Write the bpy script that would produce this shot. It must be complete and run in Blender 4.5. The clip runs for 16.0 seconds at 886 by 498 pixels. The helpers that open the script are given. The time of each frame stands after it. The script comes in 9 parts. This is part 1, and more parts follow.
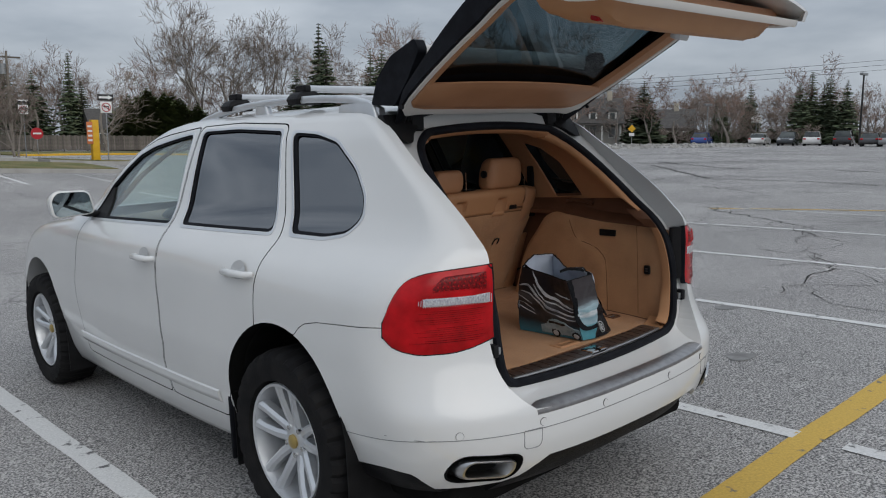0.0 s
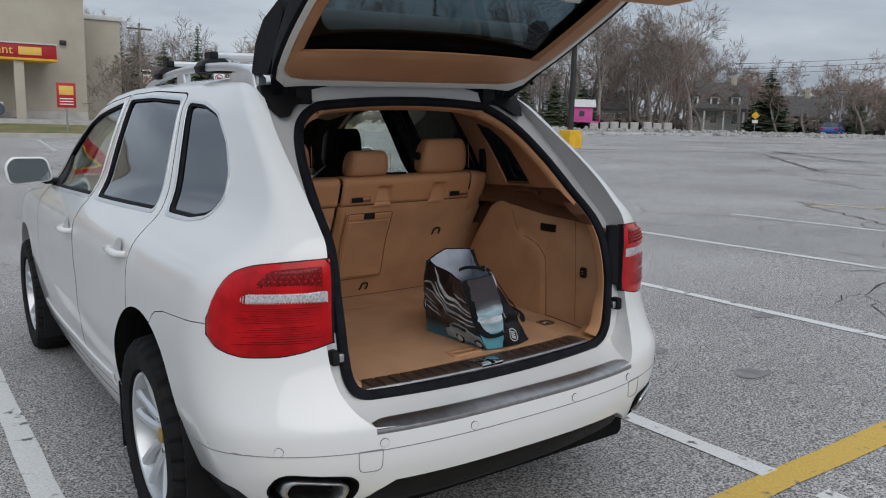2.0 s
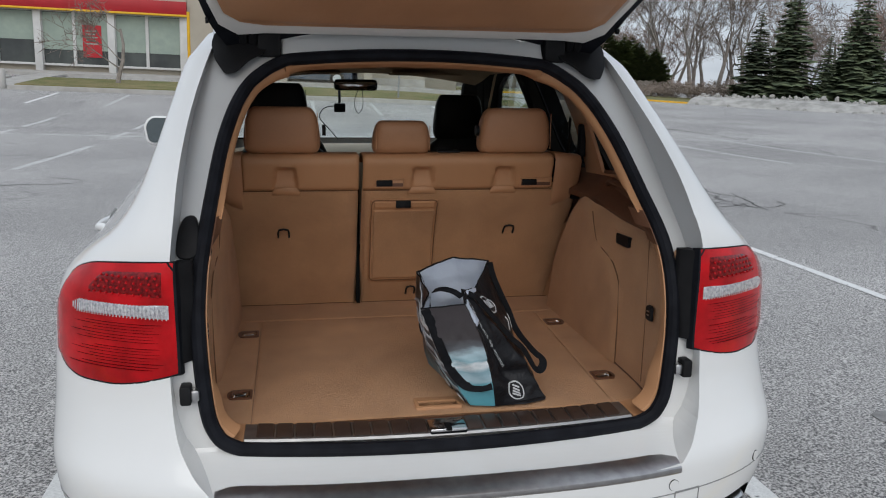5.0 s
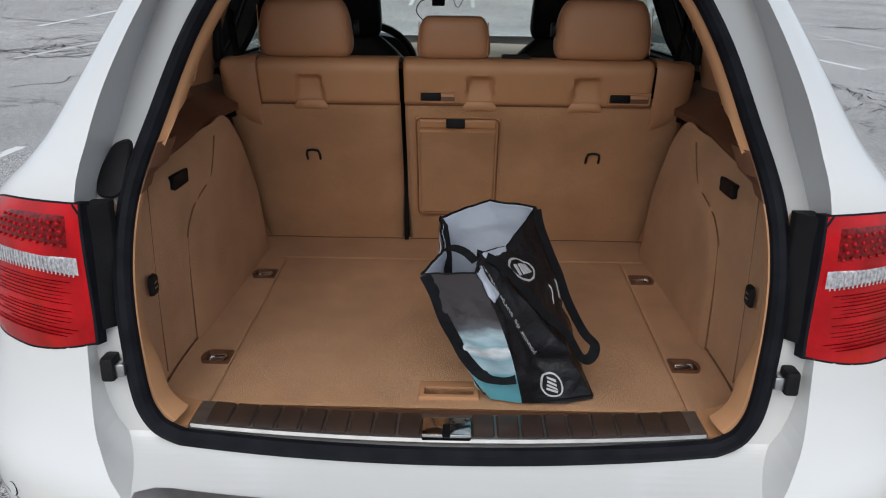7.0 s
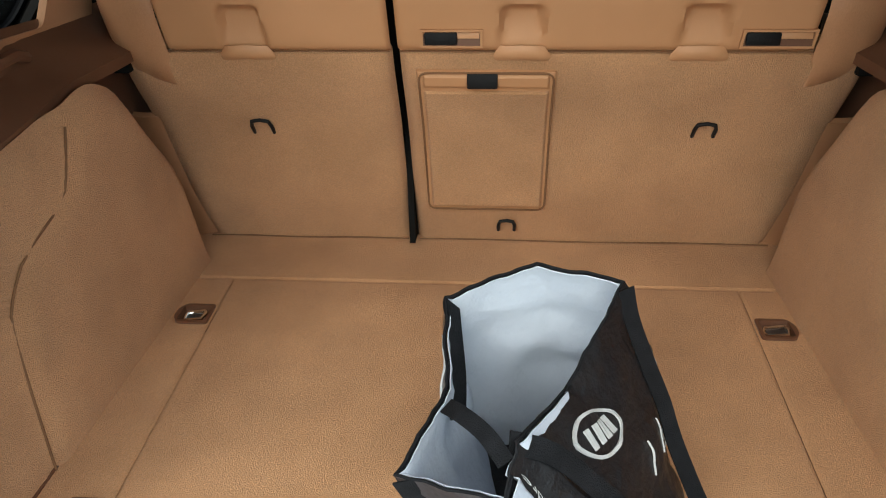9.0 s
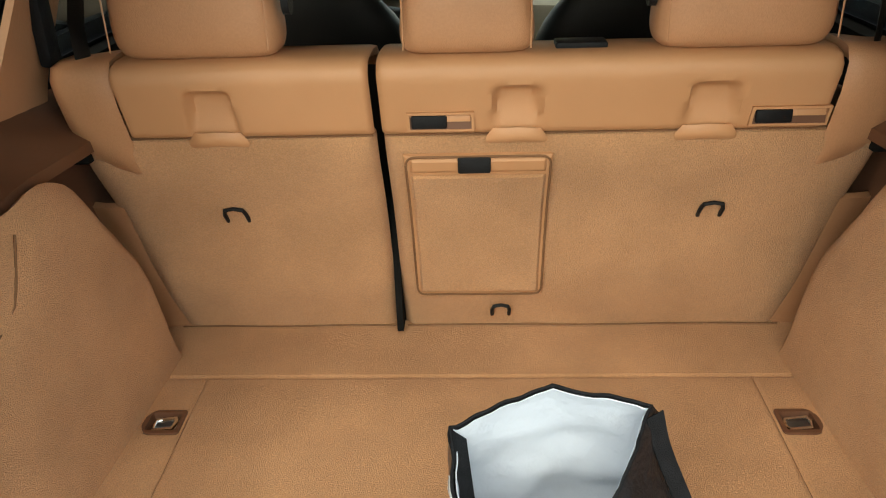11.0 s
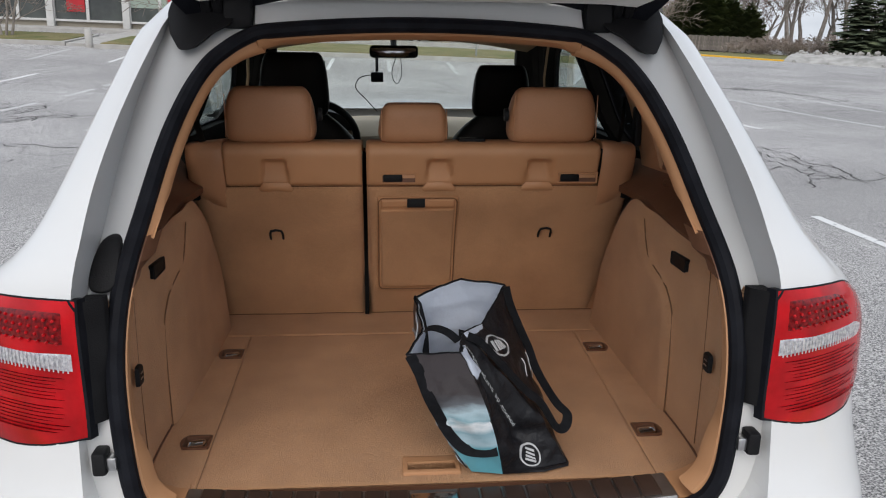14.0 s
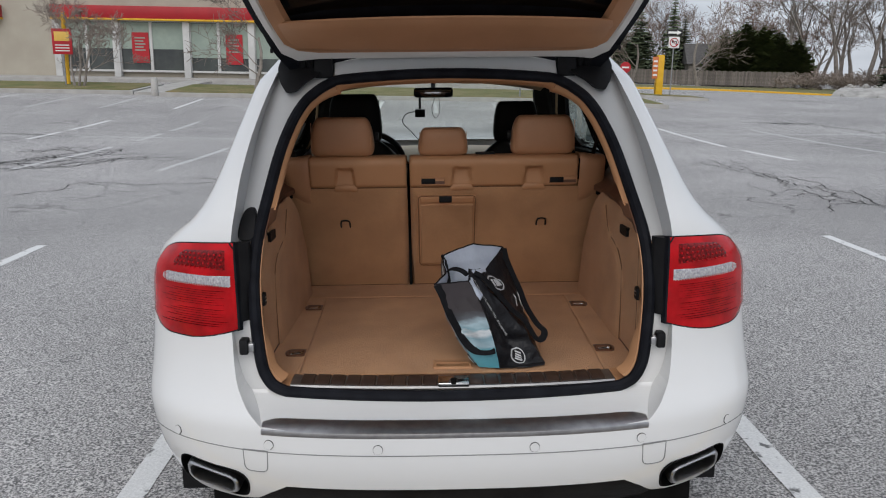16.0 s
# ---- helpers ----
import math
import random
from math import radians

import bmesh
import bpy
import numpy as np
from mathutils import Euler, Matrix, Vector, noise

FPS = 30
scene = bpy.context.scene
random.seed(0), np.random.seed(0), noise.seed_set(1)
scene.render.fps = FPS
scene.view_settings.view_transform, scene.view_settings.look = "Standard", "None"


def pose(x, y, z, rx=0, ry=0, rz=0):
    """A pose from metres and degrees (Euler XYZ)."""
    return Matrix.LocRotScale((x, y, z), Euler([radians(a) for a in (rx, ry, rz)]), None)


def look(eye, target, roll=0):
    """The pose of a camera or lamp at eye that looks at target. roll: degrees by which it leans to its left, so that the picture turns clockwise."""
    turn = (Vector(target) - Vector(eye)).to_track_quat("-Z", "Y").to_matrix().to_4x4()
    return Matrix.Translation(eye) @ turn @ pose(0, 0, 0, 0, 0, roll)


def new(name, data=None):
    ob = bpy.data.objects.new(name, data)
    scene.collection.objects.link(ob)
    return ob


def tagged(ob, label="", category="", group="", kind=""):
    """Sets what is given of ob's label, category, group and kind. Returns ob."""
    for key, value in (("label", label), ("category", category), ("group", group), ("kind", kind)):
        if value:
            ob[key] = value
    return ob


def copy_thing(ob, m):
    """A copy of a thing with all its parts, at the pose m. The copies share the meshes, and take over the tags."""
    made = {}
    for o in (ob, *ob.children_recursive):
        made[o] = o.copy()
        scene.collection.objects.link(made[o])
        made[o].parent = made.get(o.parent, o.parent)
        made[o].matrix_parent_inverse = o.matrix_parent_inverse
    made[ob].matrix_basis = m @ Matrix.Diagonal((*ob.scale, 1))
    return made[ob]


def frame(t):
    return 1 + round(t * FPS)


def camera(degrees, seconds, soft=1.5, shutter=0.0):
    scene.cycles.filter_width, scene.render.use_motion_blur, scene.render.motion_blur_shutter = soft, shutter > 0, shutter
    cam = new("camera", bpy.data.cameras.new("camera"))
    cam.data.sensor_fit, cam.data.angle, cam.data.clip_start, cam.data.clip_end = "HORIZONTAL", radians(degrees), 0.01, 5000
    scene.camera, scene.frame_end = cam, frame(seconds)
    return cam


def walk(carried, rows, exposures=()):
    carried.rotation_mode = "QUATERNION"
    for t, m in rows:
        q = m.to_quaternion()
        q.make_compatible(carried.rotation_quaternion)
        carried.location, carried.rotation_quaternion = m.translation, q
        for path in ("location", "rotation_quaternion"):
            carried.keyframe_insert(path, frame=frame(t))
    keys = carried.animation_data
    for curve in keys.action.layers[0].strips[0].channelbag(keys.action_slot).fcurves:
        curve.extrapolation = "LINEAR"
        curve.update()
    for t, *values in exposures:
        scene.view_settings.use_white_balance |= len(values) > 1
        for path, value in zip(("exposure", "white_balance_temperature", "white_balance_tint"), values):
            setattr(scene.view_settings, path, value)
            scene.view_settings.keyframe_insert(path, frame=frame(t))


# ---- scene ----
# The car's own axes: x to its right, y ahead, z up from the tarmac under it. It stands on tarmac that
# falls about two degrees towards its front left; LEVEL carries its axes into the level world.
LEVEL = Matrix.Rotation(radians(-2.1), 4, Vector((math.sin(radians(43)), math.cos(radians(43)), 0)))
cam = camera(58.4, 16.0, soft=1.1)
PATH = [
    (0, (-2.392, -1.576, 1.491), (-1.052, -0.119, 1.21), -2.2),
    (0.5, (-2.203, -1.633, 1.501), (-0.901, -0.141, 1.22), -0.9),
    (1, (-1.994, -1.688, 1.497), (-0.749, -0.15, 1.206), -0.7),
    (1.5, (-1.761, -1.798, 1.483), (-0.606, -0.194, 1.177), -0.5),
    (2, (-1.556, -1.807, 1.464), (-0.439, -0.18, 1.139), -0.4),
    (2.5, (-1.326, -1.732, 1.459), (-0.254, -0.077, 1.127), 0.1),
    (3, (-1.114, -1.687, 1.451), (-0.15, 0.026, 1.086), -0.1),
    (3.5, (-0.883, -1.683, 1.461), (-0.103, 0.12, 1.087), -0.4),
    (4, (-0.687, -1.643, 1.443), (-0.032, 0.207, 1.058), -0.1),
    (6.5, (-0.017, -1.176, 1.441), (-0.025, 0.759, 0.937), 1.0),
    (7, (0.017, -1.03, 1.421), (-0.024, 0.864, 0.78), 0.6),
    (7.5, (0.082, -0.836, 1.428), (-0.019, 1.039, 0.741), 0.1),
    (8, (0.071, -0.614, 1.427), (-0.048, 1.225, 0.649), -0.4),
    (10.5, (0.014, 0.038, 1.426), (-0.174, 1.75, 0.409), -1.7),
    (11, (0.006, -0.104, 1.449), (-0.082, 1.709, 0.608), -1.8),
    (11.5, (-0.03, -0.298, 1.454), (0.034, 1.542, 0.672), -1.3),
    (12, (-0.034, -0.482, 1.45), (0.061, 1.395, 0.768), -0.7),
    (12.5, (-0.019, -0.645, 1.469), (0.074, 1.247, 0.825), -0.0),
    (13, (-0.063, -0.796, 1.468), (0.033, 1.11, 0.869), 0.3),
    (13.5, (-0.095, -0.949, 1.482), (0.032, 0.967, 0.926), 0.4),
    (14, (-0.099, -1.091, 1.486), (0.063, 0.839, 0.987), 0.6),
    (14.5, (-0.06, -1.319, 1.47), (0.04, 0.618, 0.98), 0.2),
    (15, (-0.058, -1.516, 1.471), (0.011, 0.421, 0.981), -0.2),
    (15.5, (-0.094, -1.735, 1.479), (-0.042, 0.207, 1.0), -0.5),
    (16, (-0.07, -1.923, 1.484), (-0.029, 0.037, 1.083), -0.6),
]
walk(cam, [(t, LEVEL @ look(eye, target, roll)) for t, eye, target, roll in PATH],
     [(0, 0.0, 6500, 10), (1, 0.1, 6500, 10), (2, 0.2, 6500, 10), (4, 0.32, 6500, 10), (6.5, 0.5, 6500, 10), (7, 0.58, 6500, 10), (8, 1.18, 6350, 5), (10.5, 2.05, 7400, -2), (11, 2.08, 7400, -1), (11.5, 1.85, 7200, 2),
      (12, 1.64, 7150, 6), (13, 1.08, 6850, 11), (14, 0.68, 6650, 12), (15, 0.46, 6550, 11), (16, 0.36, 6600, 12)])

# ---- sky and sun: overcast spring day ----
world = bpy.data.worlds.new("overcast_sky")
scene.world = world
world.use_nodes = True
wn, wl = world.node_tree.nodes, world.node_tree.links
sky = wn.new("ShaderNodeTexSky")
sky.sky_type, sky.sun_disc = "NISHITA", False
sky.sun_elevation, sky.sun_rotation = radians(40), radians(192)
sky.air_density, sky.dust_density, sky.ozone_density = 1.0, 3.0, 1.0
# clouds: the sky's light is greyed by a deck of stratus
cloud_co = wn.new("ShaderNodeTexCoord")
cloud_map = wn.new("ShaderNodeMapping")
cloud_map.inputs["Scale"].default_value = (1.0, 1.0, 3.5)
cloud = wn.new("ShaderNodeTexNoise")
cloud.inputs["Scale"].default_value, cloud.inputs["Detail"].default_value = 3.6, 6
cloud.inputs["Roughness"].default_value = 0.5
ramp = wn.new("ShaderNodeValToRGB")
ramp.color_ramp.elements[0].position, ramp.color_ramp.elements[0].color = 0.32, (2.92, 3.4, 4.05, 1)
ramp.color_ramp.elements[1].position, ramp.color_ramp.elements[1].color = 0.68, (5.7, 6.22, 6.85, 1)
mixsky = wn.new("ShaderNodeMix")
mixsky.data_type = "RGBA"
mixsky.inputs["Factor"].default_value = 0.9
bg = wn["Background"]
wl.new(cloud_co.outputs["Generated"], cloud_map.inputs["Vector"])
wl.new(cloud_map.outputs["Vector"], cloud.inputs["Vector"])
wl.new(cloud.outputs["Fac"], ramp.inputs["Fac"])
wl.new(sky.outputs["Color"], mixsky.inputs["A"])
wl.new(ramp.outputs["Color"], mixsky.inputs["B"])
# an overcast sky is brightest overhead
sep = wn.new("ShaderNodeSeparateXYZ")
lift = wn.new("ShaderNodeMapRange")
lift.inputs["From Min"].default_value, lift.inputs["From Max"].default_value = 0.0, 1.0
lift.inputs["To Min"].default_value, lift.inputs["To Max"].default_value = 0.78, 1.3
deck = wn.new("ShaderNodeVectorMath")
deck.operation = "SCALE"
wl.new(cloud_co.outputs["Generated"], sep.inputs["Vector"])
wl.new(sep.outputs["Z"], lift.inputs["Value"])
wl.new(mixsky.outputs["Result"], deck.inputs[0])
wl.new(lift.outputs["Result"], deck.inputs["Scale"])
wl.new(deck.outputs["Vector"], bg.inputs["Color"])
bg.inputs["Strength"].default_value = 0.115
sun_data = bpy.data.lights.new("sun", "SUN")
sun_data.energy, sun_data.angle, sun_data.color = 1.05, radians(60), (1.0, 0.97, 0.92)
sun_lamp = new("sun", sun_data)
sun_lamp.matrix_world = look((-3.5, -16, 14), (0, 0, 0))

# ---- materials ----
def mat(name, col, rough=0.5, metal=0.0, col2=None, scale=8.0, bump=0.0, bscale=60.0, coat=0.0, spec=0.5, detail=5.0,
        lo=0.35, hi=0.65, vary=0.0, fine=0.0, fscale=300.0, trans=0.0, ior=1.45, sheen=0.0):
    """A procedural surface: a base colour mixed with a second one by large noise, fine grain, and relief."""
    m = bpy.data.materials.new(name)
    m.use_nodes = True
    n, l = m.node_tree.nodes, m.node_tree.links
    b = n["Principled BSDF"]
    b.inputs["Base Color"].default_value = (*col, 1)
    b.inputs["Roughness"].default_value, b.inputs["Metallic"].default_value = rough, metal
    b.inputs["Coat Weight"].default_value, b.inputs["Coat Roughness"].default_value = coat, 0.04
    b.inputs["Specular IOR Level"].default_value, b.inputs["IOR"].default_value = spec, ior
    b.inputs["Transmission Weight"].default_value, b.inputs["Sheen Weight"].default_value = trans, sheen
    co = n.new("ShaderNodeTexCoord")
    out = None
    if col2 or fine or vary:
        a = n.new("ShaderNodeTexNoise")
        a.inputs["Scale"].default_value, a.inputs["Detail"].default_value = scale, detail
        l.new(co.outputs["Object"], a.inputs["Vector"])
        r = n.new("ShaderNodeValToRGB")
        r.color_ramp.elements[0].position, r.color_ramp.elements[0].color = lo, (*col, 1)
        r.color_ramp.elements[1].position, r.color_ramp.elements[1].color = hi, (*(col2 or col), 1)
        l.new(a.outputs["Fac"], r.inputs["Fac"])
        out = r.outputs["Color"]
        if fine:
            f = n.new("ShaderNodeTexNoise")
            f.inputs["Scale"].default_value, f.inputs["Detail"].default_value = fscale, 3
            l.new(co.outputs["Object"], f.inputs["Vector"])
            mr = n.new("ShaderNodeMapRange")
            mr.inputs["From Min"].default_value, mr.inputs["From Max"].default_value = 0.3, 0.7
            mr.inputs["To Min"].default_value, mr.inputs["To Max"].default_value = 1 - fine, 1 + fine
            l.new(f.outputs["Fac"], mr.inputs["Value"])
            mx = n.new("ShaderNodeVectorMath")
            mx.operation = "SCALE"
            l.new(out, mx.inputs[0])
            l.new(mr.outputs["Result"], mx.inputs["Scale"])
            out = mx.outputs["Vector"]
        if vary:
            oi = n.new("ShaderNodeObjectInfo")
            mr = n.new("ShaderNodeMapRange")
            mr.inputs["To Min"].default_value, mr.inputs["To Max"].default_value = 1 - vary, 1 + vary
            l.new(oi.outputs["Random"], mr.inputs["Value"])
            mx = n.new("ShaderNodeVectorMath")
            mx.operation = "SCALE"
            l.new(out, mx.inputs[0])
            l.new(mr.outputs["Result"], mx.inputs["Scale"])
            out = mx.outputs["Vector"]
        l.new(out, b.inputs["Base Color"])
    if bump:
        t = n.new("ShaderNodeTexNoise")
        t.inputs["Scale"].default_value, t.inputs["Detail"].default_value = bscale, 4
        l.new(co.outputs["Object"], t.inputs["Vector"])
        bp = n.new("ShaderNodeBump")
        bp.inputs["Strength"].default_value, bp.inputs["Distance"].default_value = min(1.0, bump), 0.01
        l.new(t.outputs["Fac"], bp.inputs["Height"])
        l.new(bp.outputs["Normal"], b.inputs["Normal"])
    return m


M_paint = mat("white_car_paint", (0.69, 0.692, 0.685), 0.28, coat=0.9, col2=(0.655, 0.66, 0.655), scale=1.5, spec=0.5)
# body paint darkened by colour for the shaded tailgate frame and handle cups
M_shadedpaint = mat("shaded_white_paint", (0.49, 0.50, 0.505), 0.4, col2=(0.45, 0.46, 0.465), scale=3.0, coat=0.3)
M_rubber = mat("black_rubber", (0.006, 0.0065, 0.009), 0.6, col2=(0.011, 0.012, 0.016), scale=20, bump=0.1, bscale=200, spec=0.12)
M_blackplastic = mat("black_plastic", (0.008, 0.008, 0.009), 0.5, col2=(0.014, 0.014, 0.015), scale=12, bump=0.15, bscale=400, spec=0.15)
M_joint = mat("grey_paint_joint", (0.22, 0.225, 0.225), 0.6, col2=(0.17, 0.175, 0.175), scale=8)
# near black: shade of gaps, recesses and the cabin put into the colour
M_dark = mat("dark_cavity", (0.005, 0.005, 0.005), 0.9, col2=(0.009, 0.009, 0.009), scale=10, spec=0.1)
M_carpet = mat("tan_carpet", (0.568, 0.306, 0.153), 0.95, col2=(0.415, 0.218, 0.105), scale=6.5, bump=0.6, bscale=700, fine=0.15, fscale=420, lo=0.36, hi=0.78, sheen=0.1, detail=9.0)
M_leather = mat("tan_leather", (0.48, 0.246, 0.13), 0.45, col2=(0.42, 0.211, 0.108), scale=6, bump=0.18, bscale=500, fine=0.04)
M_tanplastic = mat("tan_plastic", (0.51, 0.266, 0.134), 0.52, col2=(0.46, 0.236, 0.115), scale=5, bump=0.08, bscale=600)
M_brownplastic = mat("brown_plastic_trim", (0.15, 0.068, 0.038), 0.5, col2=(0.12, 0.053, 0.029), scale=8, bump=0.1, bscale=500)
M_seam = mat("shaded_tan_joint", (0.20, 0.098, 0.046), 0.9, col2=(0.15, 0.073, 0.034), scale=12)
M_blackleather = mat("black_leather", (0.010, 0.009, 0.009), 0.45, col2=(0.016, 0.014, 0.013), spec=0.3, scale=7, bump=0.12, bscale=400)
M_headliner = mat("beige_headliner", (0.42, 0.28, 0.17), 0.9, col2=(0.36, 0.24, 0.14), scale=5, bump=0.2, bscale=700)
M_alu = mat("brushed_aluminium", (0.55, 0.55, 0.55), 0.3, 1.0, col2=(0.48, 0.48, 0.49), scale=30)
M_silver = mat("silver_paint", (0.62, 0.64, 0.66), 0.32, 0.55, col2=(0.55, 0.57, 0.6), scale=9, coat=0.4)
M_chrome = mat("chrome", (0.7, 0.7, 0.7), 0.12, 1.0, col2=(0.6, 0.6, 0.6), scale=30)
M_red = mat("red_lamp_plastic", (0.50, 0.004, 0.008), 0.16, col2=(0.30, 0.002, 0.004), scale=14, spec=0.35, coat=0.0, bump=0.05, bscale=120)
M_reddark = mat("dark_red_lamp_plastic", (0.075, 0.001, 0.002), 0.25, col2=(0.24, 0.003, 0.005), scale=150, spec=0.35)
M_clear = mat("clear_lamp_plastic", (0.72, 0.72, 0.74), 0.2, 0.2, col2=(0.38, 0.38, 0.41), scale=160, coat=1.0)
M_tyre = mat("tyre_rubber", (0.008, 0.008, 0.009), 0.85, col2=(0.015, 0.0145, 0.0145), spec=0.2, scale=14, bump=0.2, bscale=150)


def glass(name, tint, rough=0.0, gloss=0.05):
    """A pane: part clear (tinted), part mirror, more so at a slant."""
    m = bpy.data.materials.new(name)
    m.use_nodes = True
    n, l = m.node_tree.nodes, m.node_tree.links
    n.remove(n["Principled BSDF"])
    tr, gl, mx, lw, pw, fa = (n.new(k) for k in ("ShaderNodeBsdfTransparent", "ShaderNodeBsdfGlossy", "ShaderNodeMixShader", "ShaderNodeLayerWeight", "ShaderNodeMath", "ShaderNodeMath"))
    tr.inputs["Color"].default_value = (*tint, 1)
    gl.inputs["Roughness"].default_value = rough
    gl.inputs["Color"].default_value = (0.93, 0.96, 1, 1)
    lw.inputs["Blend"].default_value = 0.5
    pw.operation, fa.operation = "POWER", "MULTIPLY_ADD"
    pw.inputs[1].default_value = 5.0
    fa.inputs[1].default_value, fa.inputs[2].default_value = 0.8 - gloss, gloss
    l.new(lw.outputs["Facing"], pw.inputs[0])
    l.new(pw.outputs["Value"], fa.inputs[0])
    l.new(fa.outputs["Value"], mx.inputs["Fac"])
    l.new(tr.outputs["BSDF"], mx.inputs[1])
    l.new(gl.outputs["BSDF"], mx.inputs[2])
    l.new(mx.outputs["Shader"], n["Material Output"].inputs["Surface"])
    return m


G_clear = glass("clear_glass", (0.95, 0.98, 0.965), gloss=0.02)
G_front = glass("lightly_tinted_glass", (0.86, 0.92, 0.89), gloss=0.09)
G_dark = glass("privacy_glass", (0.075, 0.088, 0.095), gloss=0.24)

# ---- building helpers ----
def finish(ob, bm, material, smooth=35):
    for m in material if isinstance(material, (list, tuple)) else [material]:
        ob.data.materials.append(m)
    bmesh.ops.recalc_face_normals(bm, faces=bm.faces)
    bm.to_mesh(ob.data)
    bm.free()
    if smooth:
        ob.data.polygons.foreach_set("use_smooth", [True] * len(ob.data.polygons))
        ob.data.set_sharp_from_angle(angle=radians(smooth))
    return ob


def part(name, bm, material, parent, label="", smooth=35):
    """One mesh object under a thing or under a part."""
    ob = finish(new(name, bpy.data.meshes.new(name)), bm, material, smooth)
    ob.parent = parent
    if label:
        ob["label"] = label
    return ob


def root(name, m, label, category, group="", kind=""):
    ob = new(name)
    ob.empty_display_size = 0.1
    ob.matrix_world = m
    return tagged(ob, label, category, group, kind)


def thing(name, bm, material, m, label, category, group="", kind="", smooth=35):
    ob = finish(new(name, bpy.data.meshes.new(name)), bm, material, smooth)
    ob.matrix_world = m
    return tagged(ob, label, category, group, kind)


def add_box(bm, lo, hi, bevel=0.0, seg=2, m=None):
    r = bmesh.ops.create_cube(bm, size=1)
    vs = r["verts"]
    for v in vs:
        v.co = Vector([lo[i] + (v.co[i] + 0.5) * (hi[i] - lo[i]) for i in range(3)])
    if bevel:
        es = list({e for v in vs for e in v.link_edges})
        out = bmesh.ops.bevel(bm, geom=es, offset=bevel, segments=seg, profile=0.5, affect="EDGES")
        vs = list({v for f in out["faces"] for v in f.verts} | {v for v in vs if v.is_valid})
    if m:
        bmesh.ops.transform(bm, matrix=m, verts=vs)
    return vs


def box(lo, hi, bevel=0.0, seg=2, m=None):
    bm = bmesh.new()
    add_box(bm, lo, hi, bevel, seg, m)
    return bm


def add_tube(bm, pts, r, sides=8, closed=False, cap=True, squash=1.0):
    """A round bar along a line of points; r is one radius or one for each point."""
    pts = [Vector(p) for p in pts]
    n = len(pts)
    rs = r if isinstance(r, (list, tuple)) else [r] * n
    rings, side = [], None
    for i, p in enumerate(pts):
        a, b = (pts[(i - 1) % n], pts[(i + 1) % n]) if closed else (pts[max(i - 1, 0)], pts[min(i + 1, n - 1)])
        d = (b - a).normalized()
        if side is None:
            side = d.orthogonal().normalized()
        side = (side - d * side.dot(d))
        side = side.normalized() if side.length > 1e-6 else d.orthogonal().normalized()
        up = d.cross(side)
        rings.append([bm.verts.new(p + rs[i] * (math.cos(2 * math.pi * k / sides) * side + squash * math.sin(2 * math.pi * k / sides) * up)) for k in range(sides)])
    for i in range(n if closed else n - 1):
        a, b = rings[i], rings[(i + 1) % n]
        for k in range(sides):
            bm.faces.new((a[k], a[(k + 1) % sides], b[(k + 1) % sides], b[k]))
    if cap and not closed:
        bm.faces.new(rings[0][::-1])
        bm.faces.new(rings[-1])


def tube(pts, r, sides=8, closed=False, squash=1.0):
    bm = bmesh.new()
    add_tube(bm, pts, r, sides, closed, True, squash)
    return bm


def add_loft(bm, rows, closed=True, caps=True):
    """A skin over rows of points, all of the same length; closed: each row is a ring."""
    rings = [[bm.verts.new(p) for p in row] for row in rows]
    n = len(rings[0])
    for a, b in zip(rings, rings[1:]):
        for k in range(n if closed else n - 1):
            j = (k + 1) % n
            bm.faces.new((a[k], a[j], b[j], b[k]))
    if caps and closed:
        bm.faces.new(rings[0][::-1])
        bm.faces.new(rings[-1])
    return rings


def loft(rows, closed=True, caps=True):
    bm = bmesh.new()
    add_loft(bm, rows, closed, caps)
    return bm


def slab(grid, thick, back=(0, 1, 0)):
    """A plate over a grid of points, thickened along its own normals to the side that back names."""
    bm = bmesh.new()
    g = [[Vector(p) for p in row] for row in grid]
    h, w = len(g), len(g[0])

    def nrm(i, j):
        a = g[min(i + 1, h - 1)][j] - g[max(i - 1, 0)][j]
        b = g[i][min(j + 1, w - 1)] - g[i][max(j - 1, 0)]
        c = a.cross(b)
        return c.normalized() if c.length > 1e-12 else Vector((0, 0, 1))

    mean = sum((nrm(i, j) for i in range(h) for j in range(w)), Vector())
    thick = abs(thick) if mean.dot(Vector(back)) < 0 else -abs(thick)
    top = [[bm.verts.new(g[i][j]) for j in range(w)] for i in range(h)]
    bot = [[bm.verts.new(g[i][j] - nrm(i, j) * thick) for j in range(w)] for i in range(h)]
    for i in range(h - 1):
        for j in range(w - 1):
            bm.faces.new((top[i][j], top[i][j + 1], top[i + 1][j + 1], top[i + 1][j]))
            bm.faces.new((bot[i][j], bot[i + 1][j], bot[i + 1][j + 1], bot[i][j + 1]))
    rim = [(i, 0) for i in range(h)] + [(h - 1, j) for j in range(1, w)] + [(i, w - 1) for i in range(h - 2, -1, -1)] + [(0, j) for j in range(w - 2, 0, -1)]
    for (a, b), (c, d) in zip(rim, rim[1:] + rim[:1]):
        bm.faces.new((top[a][b], top[c][d], bot[c][d], bot[a][b]))
    return bm


